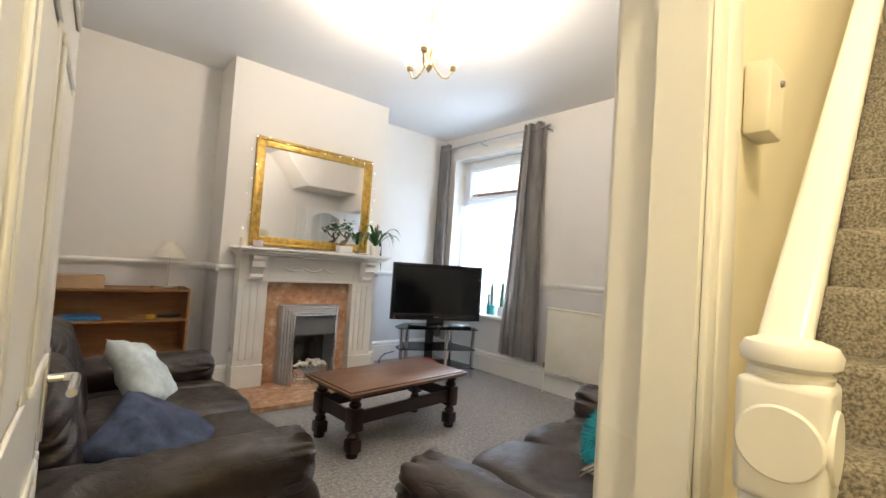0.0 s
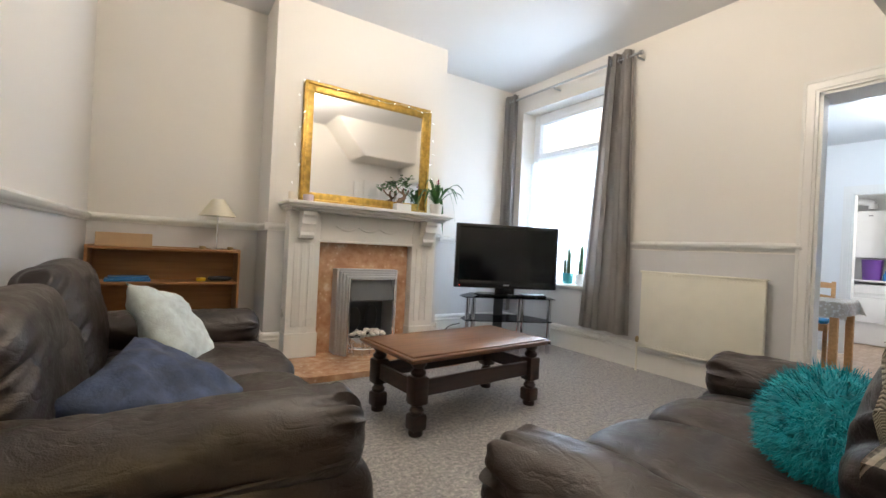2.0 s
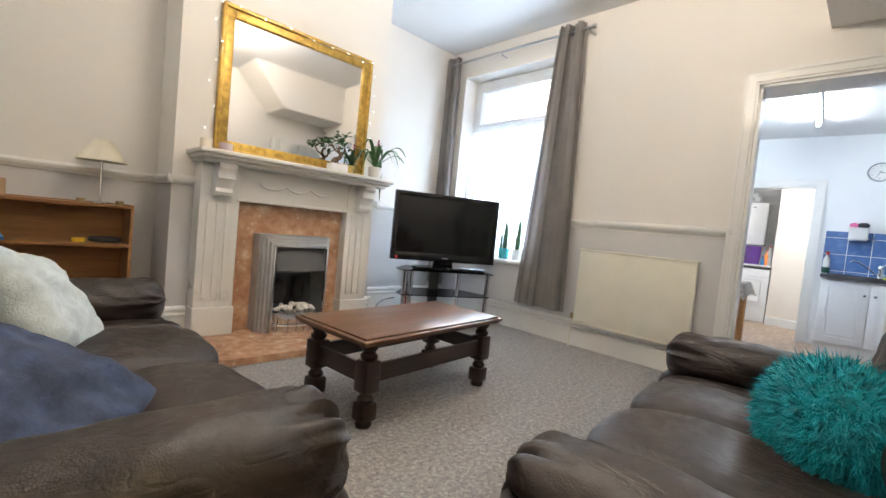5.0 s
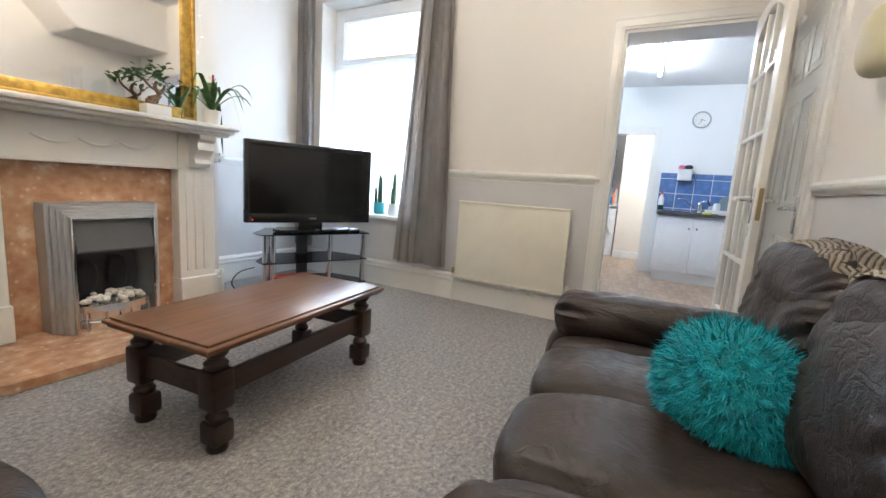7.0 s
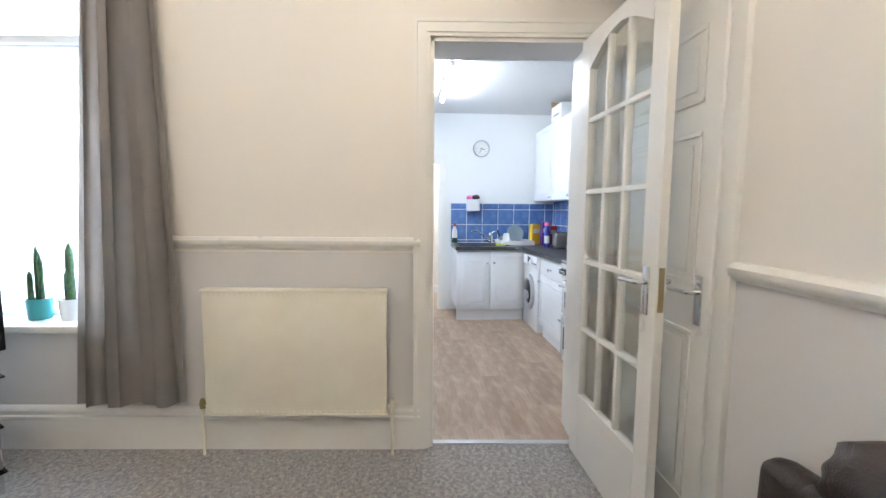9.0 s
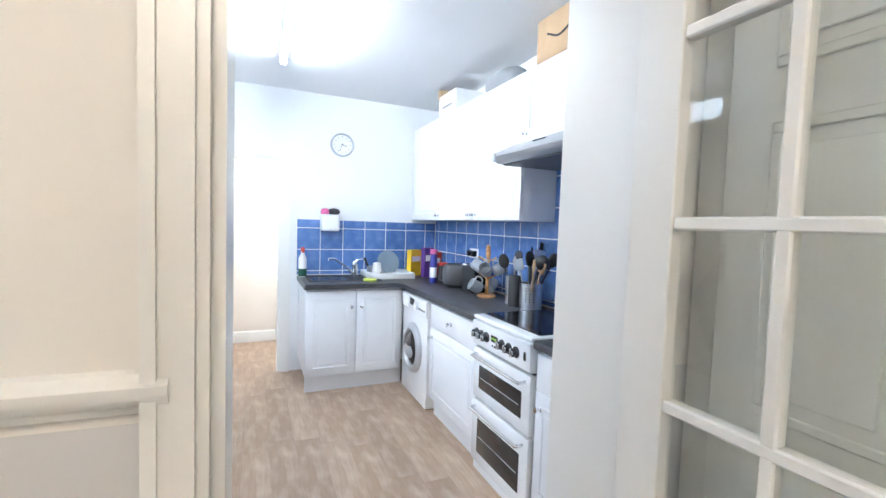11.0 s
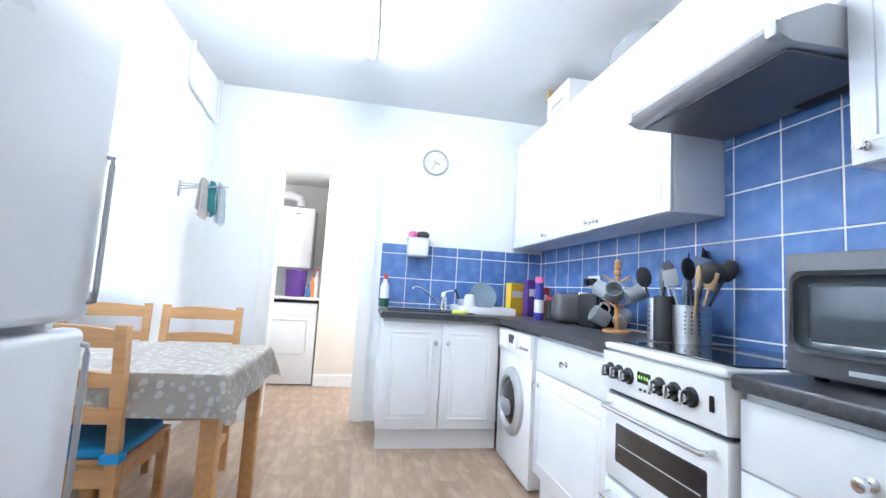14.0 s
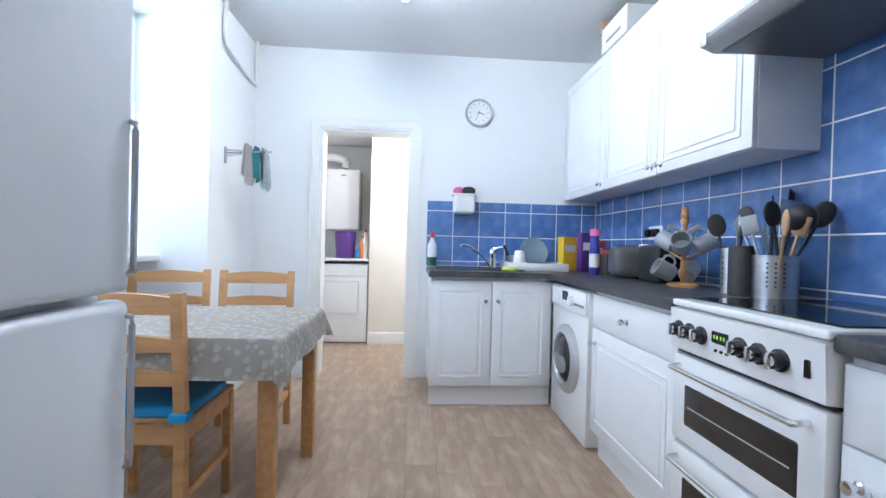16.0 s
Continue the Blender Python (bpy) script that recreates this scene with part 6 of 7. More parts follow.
for z0, z1 in ((0.415, 0.692), (0.06, 0.40)):
    d = part("oven_door", box(B(), 0.004, w - 0.004, -0.02, 0.022, z0, z1, 0.007, 2), "enamel", CK)
    g = box(B(), 0.065, w - 0.065, 0.010, 0.0245, z0 + 0.055, z1 - 0.085, 0.012, 3)
    part("oven_window", g, "ovenglass", d, "dark brown oven glass")
    part("rack", box(B(), 0.09, w - 0.09, 0.0242, 0.0252, (z0 + z1) / 2 - 0.02, (z0 + z1) / 2 - 0.016), "silver", d)
    bm = tube(B(), arc([(0.045, 0.022, z1 - 0.035), (0.05, 0.058, z1 - 0.038), (0.10, 0.062, z1 - 0.038), (w - 0.10, 0.062, z1 - 0.038), (w - 0.05, 0.058, z1 - 0.038), (w - 0.045, 0.022, z1 - 0.035)], 5), 0.008, 10)
    part("handle", bm, "chrome", d, "chrome bar handle")
part("kick_strip", box(B(), 0.004, w - 0.004, -0.03, 0.0, 0.0, 0.055), "enamel", CK)

# wall units
CZ0, CZ1, CY = 1.42, 2.33, 0.28


def wall_unit(name, x0, x1, doors, label, z0=CZ0, z1=CZ1, knobs=(), low=True):
    U = kthing(name, (0, 0, 0), label, "wall unit", group="wall units")
    part("body", box(B(), x0 + 0.001, x1 - 0.001, 0.004, CY - 0.02, z0, z1, 0.002, 1), "kwhite", U)
    w = (x1 - x0) / doors
    for k in range(doors):
        a, b = x0 + w * k, x0 + w * (k + 1)
        d = part("door", box(B(), a + 0.002, b - 0.002, CY - 0.019, CY, z0 + 0.002, z1 - 0.002, 0.004, 2), "kwhite", U)
        e = 0.055
        bm = B()
        for u0, u1, v0, v1 in ((a + e, b - e, z0 + e, z0 + e + 0.012), (a + e, b - e, z1 - e - 0.012, z1 - e), (a + e, a + e + 0.012, z0 + e + 0.012, z1 - e - 0.012), (b - e - 0.012, b - e, z0 + e + 0.012, z1 - e - 0.012)):
            box(bm, u0, u1, CY - 0.002, CY + 0.005, v0, v1, 0.002, 1)
        if z1 - z0 > 0.3:
            box(bm, a + e + 0.03, b - e - 0.03, CY - 0.002, CY + 0.004, z0 + e + 0.03, z1 - e - 0.03, 0.003, 1)
        part("panel_moulding", bm, "kwhite", d)
        kx = b - 0.04 if knobs[k] > 0 else a + 0.04
        knob(d, pose(kx, CY, z0 + 0.045, -90, 0, 0))
    return U


wall_unit("wall_cabinet", 5.655, 6.28, 1, "white wall cabinet with a routed door", knobs=(1,))
wall_unit("wall_cabinet", 6.28, 6.90, 1, "white wall cabinet with a routed door", knobs=(-1,))
wall_unit("corner_wall_cabinet", 6.90, 7.63, 1, "white corner wall cabinet with a routed door", knobs=(-1,))
wall_unit("wall_cabinet", 4.41, 4.965, 1, "white wall cabinet beside the cooker hood", knobs=(1,))
wall_unit("bridging_cabinet", 4.965, 5.655, 1, "shallow white cabinet above the cooker hood", 1.90, CZ1, knobs=(1,))

# cooker hood
HO = kthing("cooker_hood", (4.967, 0, 0.025), "grey steel visor cooker hood under the cabinet", "cooker hood")
prof = [(0.004, 1.855), (0.004, 1.74), (0.45, 1.725), (0.49, 1.74), (0.505, 1.76), (0.49, 1.785), (0.34, 1.855)]
part("canopy", prism(B(), prof, "x", 0.0, 0.675), "hoodsteel", HO)
part("filter_tray", box(B(), 0.03, 0.645, 0.05, 0.44, 1.716, 1.724, 0.002, 1, pose(0, 0, 0)), "hoodunder", HO, "dark filter underside")
bm = B()
for k in range(4):
    box(bm, 0.06, 0.30, 0.06 + 0.012 * k, 0.065 + 0.012 * k, 1.712, 1.717)
part("vent_slots", bm, "blackm", HO)
bm = B()
for k in range(5):
    box(bm, 0.26 + 0.022 * k, 0.275 + 0.022 * k, 0.425, 0.437, 1.8105, 1.817)
part("switches", bm, "black", HO)
for x in (0.02, 0.655):
    part("visor_corner", box(B(), x - 0.02, x + 0.02, 0.46, 0.508, 1.735, 1.785, 0.012, 2), "hoodsteel", HO)

# fridge freezer
FR = kthing("fridge_freezer", (4.47, 2.088, 0), "tall white fridge freezer with long side handles", "fridge freezer")
part("body", box(B(), 0, 0.60, 0.06, 0.66, 0.02, 1.86, 0.012, 2), "fridge", FR)
for z0, z1, hz0, hz1 in ((0.05, 0.930, 0.60, 0.90), (0.945, 1.86, 0.98, 1.28)):
    d = part("door", box(B(), 0, 0.60, 0.0, 0.055, z0, z1, 0.018, 4), "fridge", FR)
    bm = tube(B(), [(0.585, 0.006, hz0), (0.586, -0.010, hz0 + 0.004), (0.582, -0.013, hz0 + 0.02), (0.582, -0.013, hz1 - 0.02), (0.586, -0.010, hz1 - 0.004), (0.585, 0.006, hz1)], 0.006, 10)
    part("handle", bm, "silver", d, "slim grey bar handle")

# table, cloth and chairs
DT = kthing("dining_table", (6.045, 2.36, 0), "small pine dining table under an oilcloth", "dining table")
for sx in (-1, 1):
    for sy in (-1, 1):
        part("leg", box(B(), sx * 0.31 - 0.03, sx * 0.31 + 0.03, sy * 0.335 - 0.03, sy * 0.335 + 0.03, 0, 0.66, 0.006, 2), "pine", DT)
part("tabletop", box(B(), -0.355, 0.355, -0.37, 0.37, 0.66, 0.685, 0.004, 1), "pine", DT)
for s in (-1, 1):
    part("apron", box(B(), -0.28, 0.28, s * 0.335 - 0.01, s * 0.335 + 0.01, 0.58, 0.66), "pine", DT)
    part("apron", box(B(), s * 0.31 - 0.01, s * 0.31 + 0.01, -0.305, 0.305, 0.58, 0.66), "pine", DT)
bm = B()
nx, ny, drop = 56, 48, 0.145
grid = []
for j in range(ny + 1):
    row = []
    for i in range(nx + 1):
        u, v = (i / nx - 0.5) * (0.73 + 2 * drop), (j / ny - 0.5) * (0.76 + 2 * drop)
        hx, hy = 0.365, 0.38
        ox, oy = max(0, abs(u) - hx), max(0, abs(v) - hy)
        o = math.hypot(ox, oy)
        x, y = max(-hx, min(hx, u)), max(-hy, min(hy, v))
        z = 0.689
        if o > 0:
            d = min(o, drop * 1.12)
            flare = 0.10 + 0.05 * math.sin(17 * u + 11 * v) + (0.22 if ox and oy else 0)
            x += math.copysign(ox / o * d * flare + 0.004, u) if ox else 0
            y += math.copysign(oy / o * d * flare + 0.004, v) if oy else 0
            z -= d * 0.97
        else:
            z += 0.0012 * noise.noise(Vector((u * 6, v * 6, 0)))
        row.append(bm.verts.new((x, y, z)))
    grid.append(row)
for a, b in zip(grid, grid[1:]):
    for i in range(nx):
        bm.faces.new((a[i], a[i + 1], b[i + 1], b[i]))
bmesh.ops.solidify(bm, geom=bm.faces, thickness=0.002)
ksolid("tablecloth", bm, "cloth", "grey oilcloth with white daisy spots on the table", "tablecloth", (6.045, 2.36, 0), sharp=60)

CHR = kthing("dining_chair", (5.85, 2.48, 0), "pine ladder-back chair with a blue seat pad", "chair", -90, group="dining chairs")
for sx in (-1, 1):
    bm = box(B(), sx * 0.19 - 0.018, sx * 0.19 + 0.018, 0.17, 0.205, 0, 0.42, 0.005, 1)
    part("front_leg", bm, "pine", CHR)
    bm = prism(B(), [(-0.20, 0), (-0.165, 0), (-0.165, 0.42), (-0.205, 0.85), (-0.24, 0.85), (-0.20, 0.42)], "x", sx * 0.19 - 0.018, sx * 0.19 + 0.018)
    part("back_post", bm, "pine", CHR)
    part("stretcher", box(B(), sx * 0.19 - 0.01, sx * 0.19 + 0.01, -0.165, 0.17, 0.16, 0.19), "pine", CHR)
    part("side_rail", box(B(), sx * 0.19 - 0.012, sx * 0.19 + 0.012, -0.165, 0.17, 0.36, 0.415), "pine", CHR)
part("front_rail", box(B(), -0.172, 0.172, 0.175, 0.20, 0.36, 0.415), "pine", CHR)
part("back_rail", box(B(), -0.172, 0.172, -0.198, -0.17, 0.36, 0.415), "pine", CHR)
part("seat", box(B(), -0.205, 0.205, -0.165, 0.215, 0.415, 0.432, 0.006, 2), "pine", CHR)
for z, h in ((0.55, 0.045), (0.66, 0.045), (0.78, 0.06)):
    y = -0.185 - (z - 0.42) * 0.088
    bm = prism(B(), [(-0.173, z), (0.173, z), (0.173, z + h * 0.9)] + [(0.173 - 0.346 * k / 10, z + h * 0.9 + 0.012 * math.sin(math.pi * k / 10)) for k in range(1, 10)] + [(-0.173, z + h * 0.9)], "y", y - 0.012, y + 0.012)
    part("slat", bm, "pine", CHR)
bm = blob(B(), (0, 0.02, 0.447), (0.40, 0.37, 0.04), 6, 8, 0.002, 6)
pad = part("seat_pad", bm, "seatblue", CHR, "bright blue seat pad", sharp=70)
for s in (-1, 1):
    part("tie", box(B(), s * 0.19 - 0.03, s * 0.19 + 0.03, -0.215, -0.16, 0.432, 0.462, 0.006, 2), "seatblue", pad)
for m in (pose(6.55, 2.42, 0, 0, 0, 94), pose(6.52, 2.87, 0, 0, 0, 102)):
    KIT.append(copy_thing(CHR, m))
ksolid("dark_jacket", blob(B(), (0, 0, 0.05), (0.24, 0.10, 0.14), 2.6, 7, 0.015, 14), "greybag", "dark grey garment lying on the chair seat", "garment", (6.50, 2.43, 0.44), 90, sharp=80)

# ---- kitchen things ----
CLK = kthing("wall_clock", (XK1 - 0.002, 1.012, 2.115), "round silver wall clock with a white face", "wall clock")
o = pose(0, 0, 0, 0, -90, 0)
part("rim", lathe(B(), [(0.094, 0), (0.112, 0), (0.112, 0.02), (0.105, 0.030), (0.097, 0.026), (0.094, 0.012)], 40, o), "silver", CLK)
part("face", lathe(B(), [(0, 0.014), (0.095, 0.014), (0.095, 0.0), (0, 0)], 32, o), "plaster", CLK)
bm = B()
for k in range(12):
    part("hour_mark", box(B(), -0.0165, -0.0135, -0.002, 0.002, 0.066, 0.082, 0, 1, pose(0, 0, 0, 30 * k, 0, 0)), "ink", CLK)
part("clock_pointer", box(B(), -0.018, -0.016, -0.003, 0.003, -0.01, 0.045, 0, 1, pose(0, 0, 0, 108, 0, 0)), "blackm", CLK)
part("clock_pointer", box(B(), -0.020, -0.018, -0.002, 0.002, -0.012, 0.065, 0, 1, pose(0, 0, 0, -158, 0, 0)), "blackm", CLK)

LT = kthing("strip_light", (6.15, 1.60, HK), "white fluorescent strip light on the kitchen ceiling", "ceiling light")
part("batten", box(B(), -0.62, 0.62, -0.03, 0.03, -0.035, -0.002, 0.004, 1), "enamel", LT)
part("tube", tube(B(), [(-0.60, 0, -0.065), (0.60, 0, -0.065)], 0.014, 12), "tube", LT, "glowing fluorescent tube")
for s in (-1, 1):
    part("holder", box(B(), s * 0.61 - 0.01, s * 0.61 + 0.01, -0.02, 0.02, -0.085, -0.03, 0.003, 1), "enamel", LT)

PP = kthing("wall_pipe", (0, YK1 - 0.03, 0), "white painted pipe loop high on the kitchen wall", "pipe")
part("pipe", tube(B(), arc([(7.020, 0, 2.565), (7.020, 0, 2.370), (7.040, 0, 2.310), (7.100, 0, 2.280), (7.510, 0, 2.225), (7.560, 0, 2.240), (7.570, 0, 2.300), (7.570, 0, 2.470), (7.570, 0, 2.565)], 5), 0.014, 10), "trim", PP)
RL = kthing("towel_rail", (7.115, YK1, 1.60), "swing-arm chrome towel rail on the wall", "towel rail")
part("wall_plate", box(B(), -0.012, 0.012, -0.012, 0, -0.06, 0.05, 0.003, 1), "steel", RL)
for k in range(3):
    part("arm", tube(B(), [(0, -0.012, 0.03 - 0.02 * k), (0.02 - 0.10 * k, -0.30, 0.03 - 0.02 * k)], 0.006, 8), "steel", RL)
for k, (c, x, wd, ln) in enumerate((("towel", -0.13, 0.10, 0.25), ("tealpot", -0.06, 0.05, 0.22), ("whitecush", 0.0, 0.11, 0.27))):
    bm = B()
    rows = []
    for j in range(15):
        v = j / 14
        front = v < 0.5
        drop = abs(v - 0.5) * 2 * ln * (1.0 if front else 0.8)
        row = []
        for u in range(13):
            q = u / 12 - 0.5
            fold = 0.016 * math.sin(u * 1.9 + 2 * k) + 0.008 * math.sin(u * 3.7 + k)
            row.append(bm.verts.new((x + wd * q * (1 + 0.35 * drop / ln), -0.20 - 0.03 * k + (-0.012 if front else 0.012) * min(1.0, drop * 20) + fold * (0.3 + drop / ln), 0.045 - drop + 0.02 * math.sin(u * 2.3 + k) * drop / ln)))
        rows.append(row)
    for a, b in zip(rows, rows[1:]):
        for i in range(12):
            bm.faces.new((a[i], a[i + 1], b[i + 1], b[i]))
    bmesh.ops.solidify(bm, geom=bm.faces, thickness=0.003)
    ksolid("tea_towel", bm, c, ("brown striped", "turquoise", "white")[k] + " tea towel hung on the rail", "tea towel", (7.115, YK1, 1.60), group="tea towels", sharp=80)

BS = kthing("hanging_basket", (XK1 - 0.012, 1.125, 1.285), "small white plastic tub hung on the tiles with gloves", "wall tub")
part("tub", box(B(), -0.13, 0.0, -0.085, 0.085, 0, 0.15, 0.02, 3), "plaster", BS)
part("tub_rim", box(B(), -0.138, 0.0, -0.095, 0.095, 0.14, 0.156, 0.005, 2), "plaster", BS)
ksolid("pink_gloves", blob(B(), (-0.06, 0.045, 0.18), (0.09, 0.07, 0.06), 2.3, 6, 0.014, 30), "pink", "pink rubber gloves in the tub", "gloves", (XK1 - 0.012, 1.125, 1.285), sharp=80)
ksolid("black_brush", blob(B(), (-0.06, -0.035, 0.18), (0.09, 0.11, 0.06), 2.3, 6, 0.016, 30, None, 2), "blackm", "black scourer and brush in the tub", "brush", (XK1 - 0.012, 1.125, 1.285), sharp=80)


def bottle(name, at, r, h, material, label, cap="whitecard", neck=0.35, category="bottle"):
    b = kthing(name, at, label, category)
    part("body", lathe(B(), [(0, 0), (r * 0.95, 0), (r, 0.01), (r, h * 0.62), (r * neck, h * 0.8), (r * neck, h * 0.86), (0, h * 0.86)], 20), material, b)
    part("cap", lathe(B(), [(0, h * 0.86), (r * neck * 1.25, h * 0.86), (r * neck * 1.1, h), (0, h)], 14), cap, b)
    return b


b = bottle("spray_bottle", (7.530, 1.370, ZT), 0.036, 0.27, "plaster", "white spray bottle with a red trigger and green base", "red", neck=0.4)
part("sleeve", lathe(B(), [(0.0365, 0.005), (0.037, 0.005), (0.037, 0.075), (0.0365, 0.075)], 20), "green", b, "dark green lower band")
part("trigger", box(B(), -0.06, 0.01, -0.012, 0.012, 0.225, 0.262, 0.006, 2), "red", b)
b = bottle("polish_can", (6.922, 0.316, ZT), 0.033, 0.30, "deepblue", "dark blue spray polish can with pink cap", "pink", 0.85, "spray can")
part("band", lathe(B(), [(0.0335, 0.05), (0.034, 0.05), (0.034, 0.14), (0.0335, 0.14)], 20), "whitecard", b, "white printed band")
ksolid("yellow_cloth", blob(B(), (0, 0, 0.012), (0.13, 0.09, 0.03), 2.3, 9, 0.016, 26), "lime", "crumpled lime-yellow cleaning cloth beside the sink", "cloth", (7.120, 0.840, ZT), 25, sharp=80)
DRK = kthing("dish_drainer", (7.400, 0.600, ZT), "white plastic dish drainer on the worktop", "dish drainer")
bm = box(B(), -0.17, 0.17, -0.20, 0.20, 0, 0.012, 0.004, 1)
for x0, x1, y0, y1 in ((-0.19, -0.175, -0.22, 0.22), (0.175, 0.19, -0.22, 0.22), (-0.175, 0.175, -0.22, -0.205), (-0.175, 0.175, 0.205, 0.22)):
    box(bm, x0, x1, y0, y1, 0.0, 0.055, 0.005, 2)
part("tray", bm, "plaster", DRK)
bm = B()
for k in range(9):
    box(bm, -0.16, 0.16, -0.165 + 0.04 * k, -0.16 + 0.04 * k, 0.012, 0.05)
part("ribs", bm, "plaster", DRK)
pl = ksolid("dinner_plate", lathe(B(), [(0, 0), (0.07, 0), (0.085, 0.006), (0.115, 0.018), (0.115, 0.022), (0.08, 0.011), (0, 0.006)], 32), "plate", "grey-blue dinner plate standing in the drainer", "plate")
pl.matrix_world = pose(7.46, 0.58, ZT + 0.135, 0, -72, 10)
cup = ksolid("upturned_cup", lathe(B(), [(0.04, 0), (0.045, 0.0), (0.038, 0.085), (0.02, 0.095), (0, 0.095)], 20), "plaster", "white cup upside down in the drainer", "cup", (7.330, 0.720, ZT + 0.052))
pn = kthing("saucepan", (7.420, 0.730, ZT + 0.052), "small pan with a black upright grip in the drainer", "saucepan")
part("bowl", lathe(B(), [(0.03, 0), (0.06, 0.0), (0.065, 0.05), (0.0, 0.055)], 20), "steel", pn)
part("grip", tube(B(), [(0.0, 0.05, 0.04), (-0.01, 0.09, 0.13)], 0.011, 8), "blackm", pn)


def carton(name, at, size, material, label, turn=0, category="carton"):
    c = kthing(name, at, label, category, turn)
    part("box", box(B(), -size[0] / 2, size[0] / 2, -size[1] / 2, size[1] / 2, 0, size[2], 0.003, 1), material, c)
    bm = B()
    box(bm, -size[0] / 2 - 0.001, -size[0] / 2 + 0.001, -size[1] * 0.38, size[1] * 0.38, size[2] * 0.55, size[2] * 0.75)
    part("printed_band", bm, "whitecard" if material != "whitecard" else "red", c)
    return c


carton("yellow_carton", (7.470, 0.300, ZT), (0.06, 0.15, 0.26), "yellow", "yellow cardboard carton of washing powder", 25)
carton("purple_packet", (7.330, 0.210, ZT), (0.06, 0.12, 0.29), "purple", "purple and red cereal packet", 15)
carton("red_packet", (7.430, 0.100, ZT), (0.07, 0.14, 0.24), "red", "red food packet against the tiles", 5)
for k, (x, y) in enumerate(((7.08, 0.15), (6.97, 0.12), (6.87, 0.13))):
    j = kthing("storage_jar", (x, y, ZT), "dark storage jar with a red lid on the worktop", "storage jar", group="storage jars")
    part("body", lathe(B(), [(0, 0), (0.045, 0), (0.047, 0.12), (0.04, 0.14), (0, 0.14)], 18), "blackm", j)
    part("lid", lathe(B(), [(0, 0.14), (0.044, 0.14), (0.044, 0.165), (0, 0.165)], 18), "red" if k != 1 else "orange", j)
TO = kthing("toaster", (6.653, 0.186, ZT), "dark grey toaster on the worktop", "toaster", 80)
part("body", blob(B(), (0, 0, 0.10), (0.28, 0.17, 0.19), 5, 8), "hoodunder", TO, sharp=60)
part("slot", box(B(), -0.10, 0.10, -0.035, -0.015, 0.185, 0.197), "blackm", TO)
part("slot", box(B(), -0.10, 0.10, 0.015, 0.035, 0.185, 0.197), "blackm", TO)
part("lever", box(B(), -0.15, -0.13, -0.015, 0.015, 0.09, 0.11, 0.003, 1), "black", TO)
CM = kthing("coffee_machine", (6.384, 0.186, ZT), "black pod coffee machine with water tank", "coffee machine", 85)
part("body", box(B(), -0.06, 0.06, -0.14, 0.10, 0, 0.20, 0.02, 3), "blackm", CM)
part("tank", box(B(), -0.055, 0.055, 0.10, 0.16, 0.01, 0.22, 0.012, 2), "smoke", CM)
part("milk_frother", lathe(B(), [(0, 0), (0.05, 0), (0.052, 0.16), (0.045, 0.17), (0.04, 0.195), (0, 0.2)], 22, pose(-0.02, -0.22, 0)), "black", CM, "black frother jug")
part("frother_lid", lathe(B(), [(0, 0.172), (0.048, 0.172), (0.044, 0.205), (0, 0.21)], 22, pose(-0.02, -0.22, 0)), "chrome", CM)
SO = kthing("wall_socket", (6.72, 0.012, 1.14), "white double socket with black plugs", "socket")
part("plate", box(B(), -0.073, 0.073, 0, 0.01, -0.043, 0.043, 0.003, 1), "enamel", SO)
for x in (-0.035, 0.035):
    part("plug", box(B(), x - 0.024, x + 0.024, 0.01, 0.05, -0.025, 0.025, 0.008, 2), "black", SO)

MT = kthing("mug_tree", (6.150, 0.205, ZT), "wooden mug tree holding grey mugs", "mug tree")
part("base", lathe(B(), [(0, 0), (0.07, 0), (0.07, 0.012), (0.06, 0.018), (0, 0.018)], 24), "pine", MT)
part("post", lathe(B(), [(0, 0.018), (0.012, 0.018), (0.012, 0.30), (0.018, 0.305), (0.02, 0.32), (0.014, 0.33), (0.02, 0.345), (0.014, 0.36), (0.016, 0.375), (0.008, 0.385), (0, 0.385)], 14), "pine", MT)
for k in range(6):
    a, z = radians(60 * k + 20), 0.13 + 0.13 * (k % 2)
    part("peg", tube(B(), [(0, 0, z), (0.075 * math.cos(a), 0.075 * math.sin(a), z + 0.035)], 0.006, 8), "pine", MT)
for k, (a, z) in enumerate(((20, 0.21), (140, 0.20), (255, 0.20), (80, 0.07), (310, 0.065))):
    g = kthing("mug", (0, 0, 0), "grey stoneware mug hung on the wooden mug tree", "mug", group="hanging mugs")
    g.matrix_world = pose(6.150 + 0.075 * math.cos(radians(a)), 0.205 + 0.075 * math.sin(radians(a)), ZT + z, 0, 62, a)
    part("bowl", lathe(B(), [(0, 0), (0.036, 0), (0.042, 0.012), (0.044, 0.09), (0.040, 0.09), (0.037, 0.014), (0, 0.012)], 22, pose(0, 0, -0.03)), "greymug", g)
    part("handle", tube(B(), arc([(-0.04, 0, 0.045), (-0.07, 0, 0.04), (-0.075, 0, 0.01), (-0.06, 0, -0.01), (-0.04, 0, -0.012)], 5), 0.006, 8), "greymug", g)


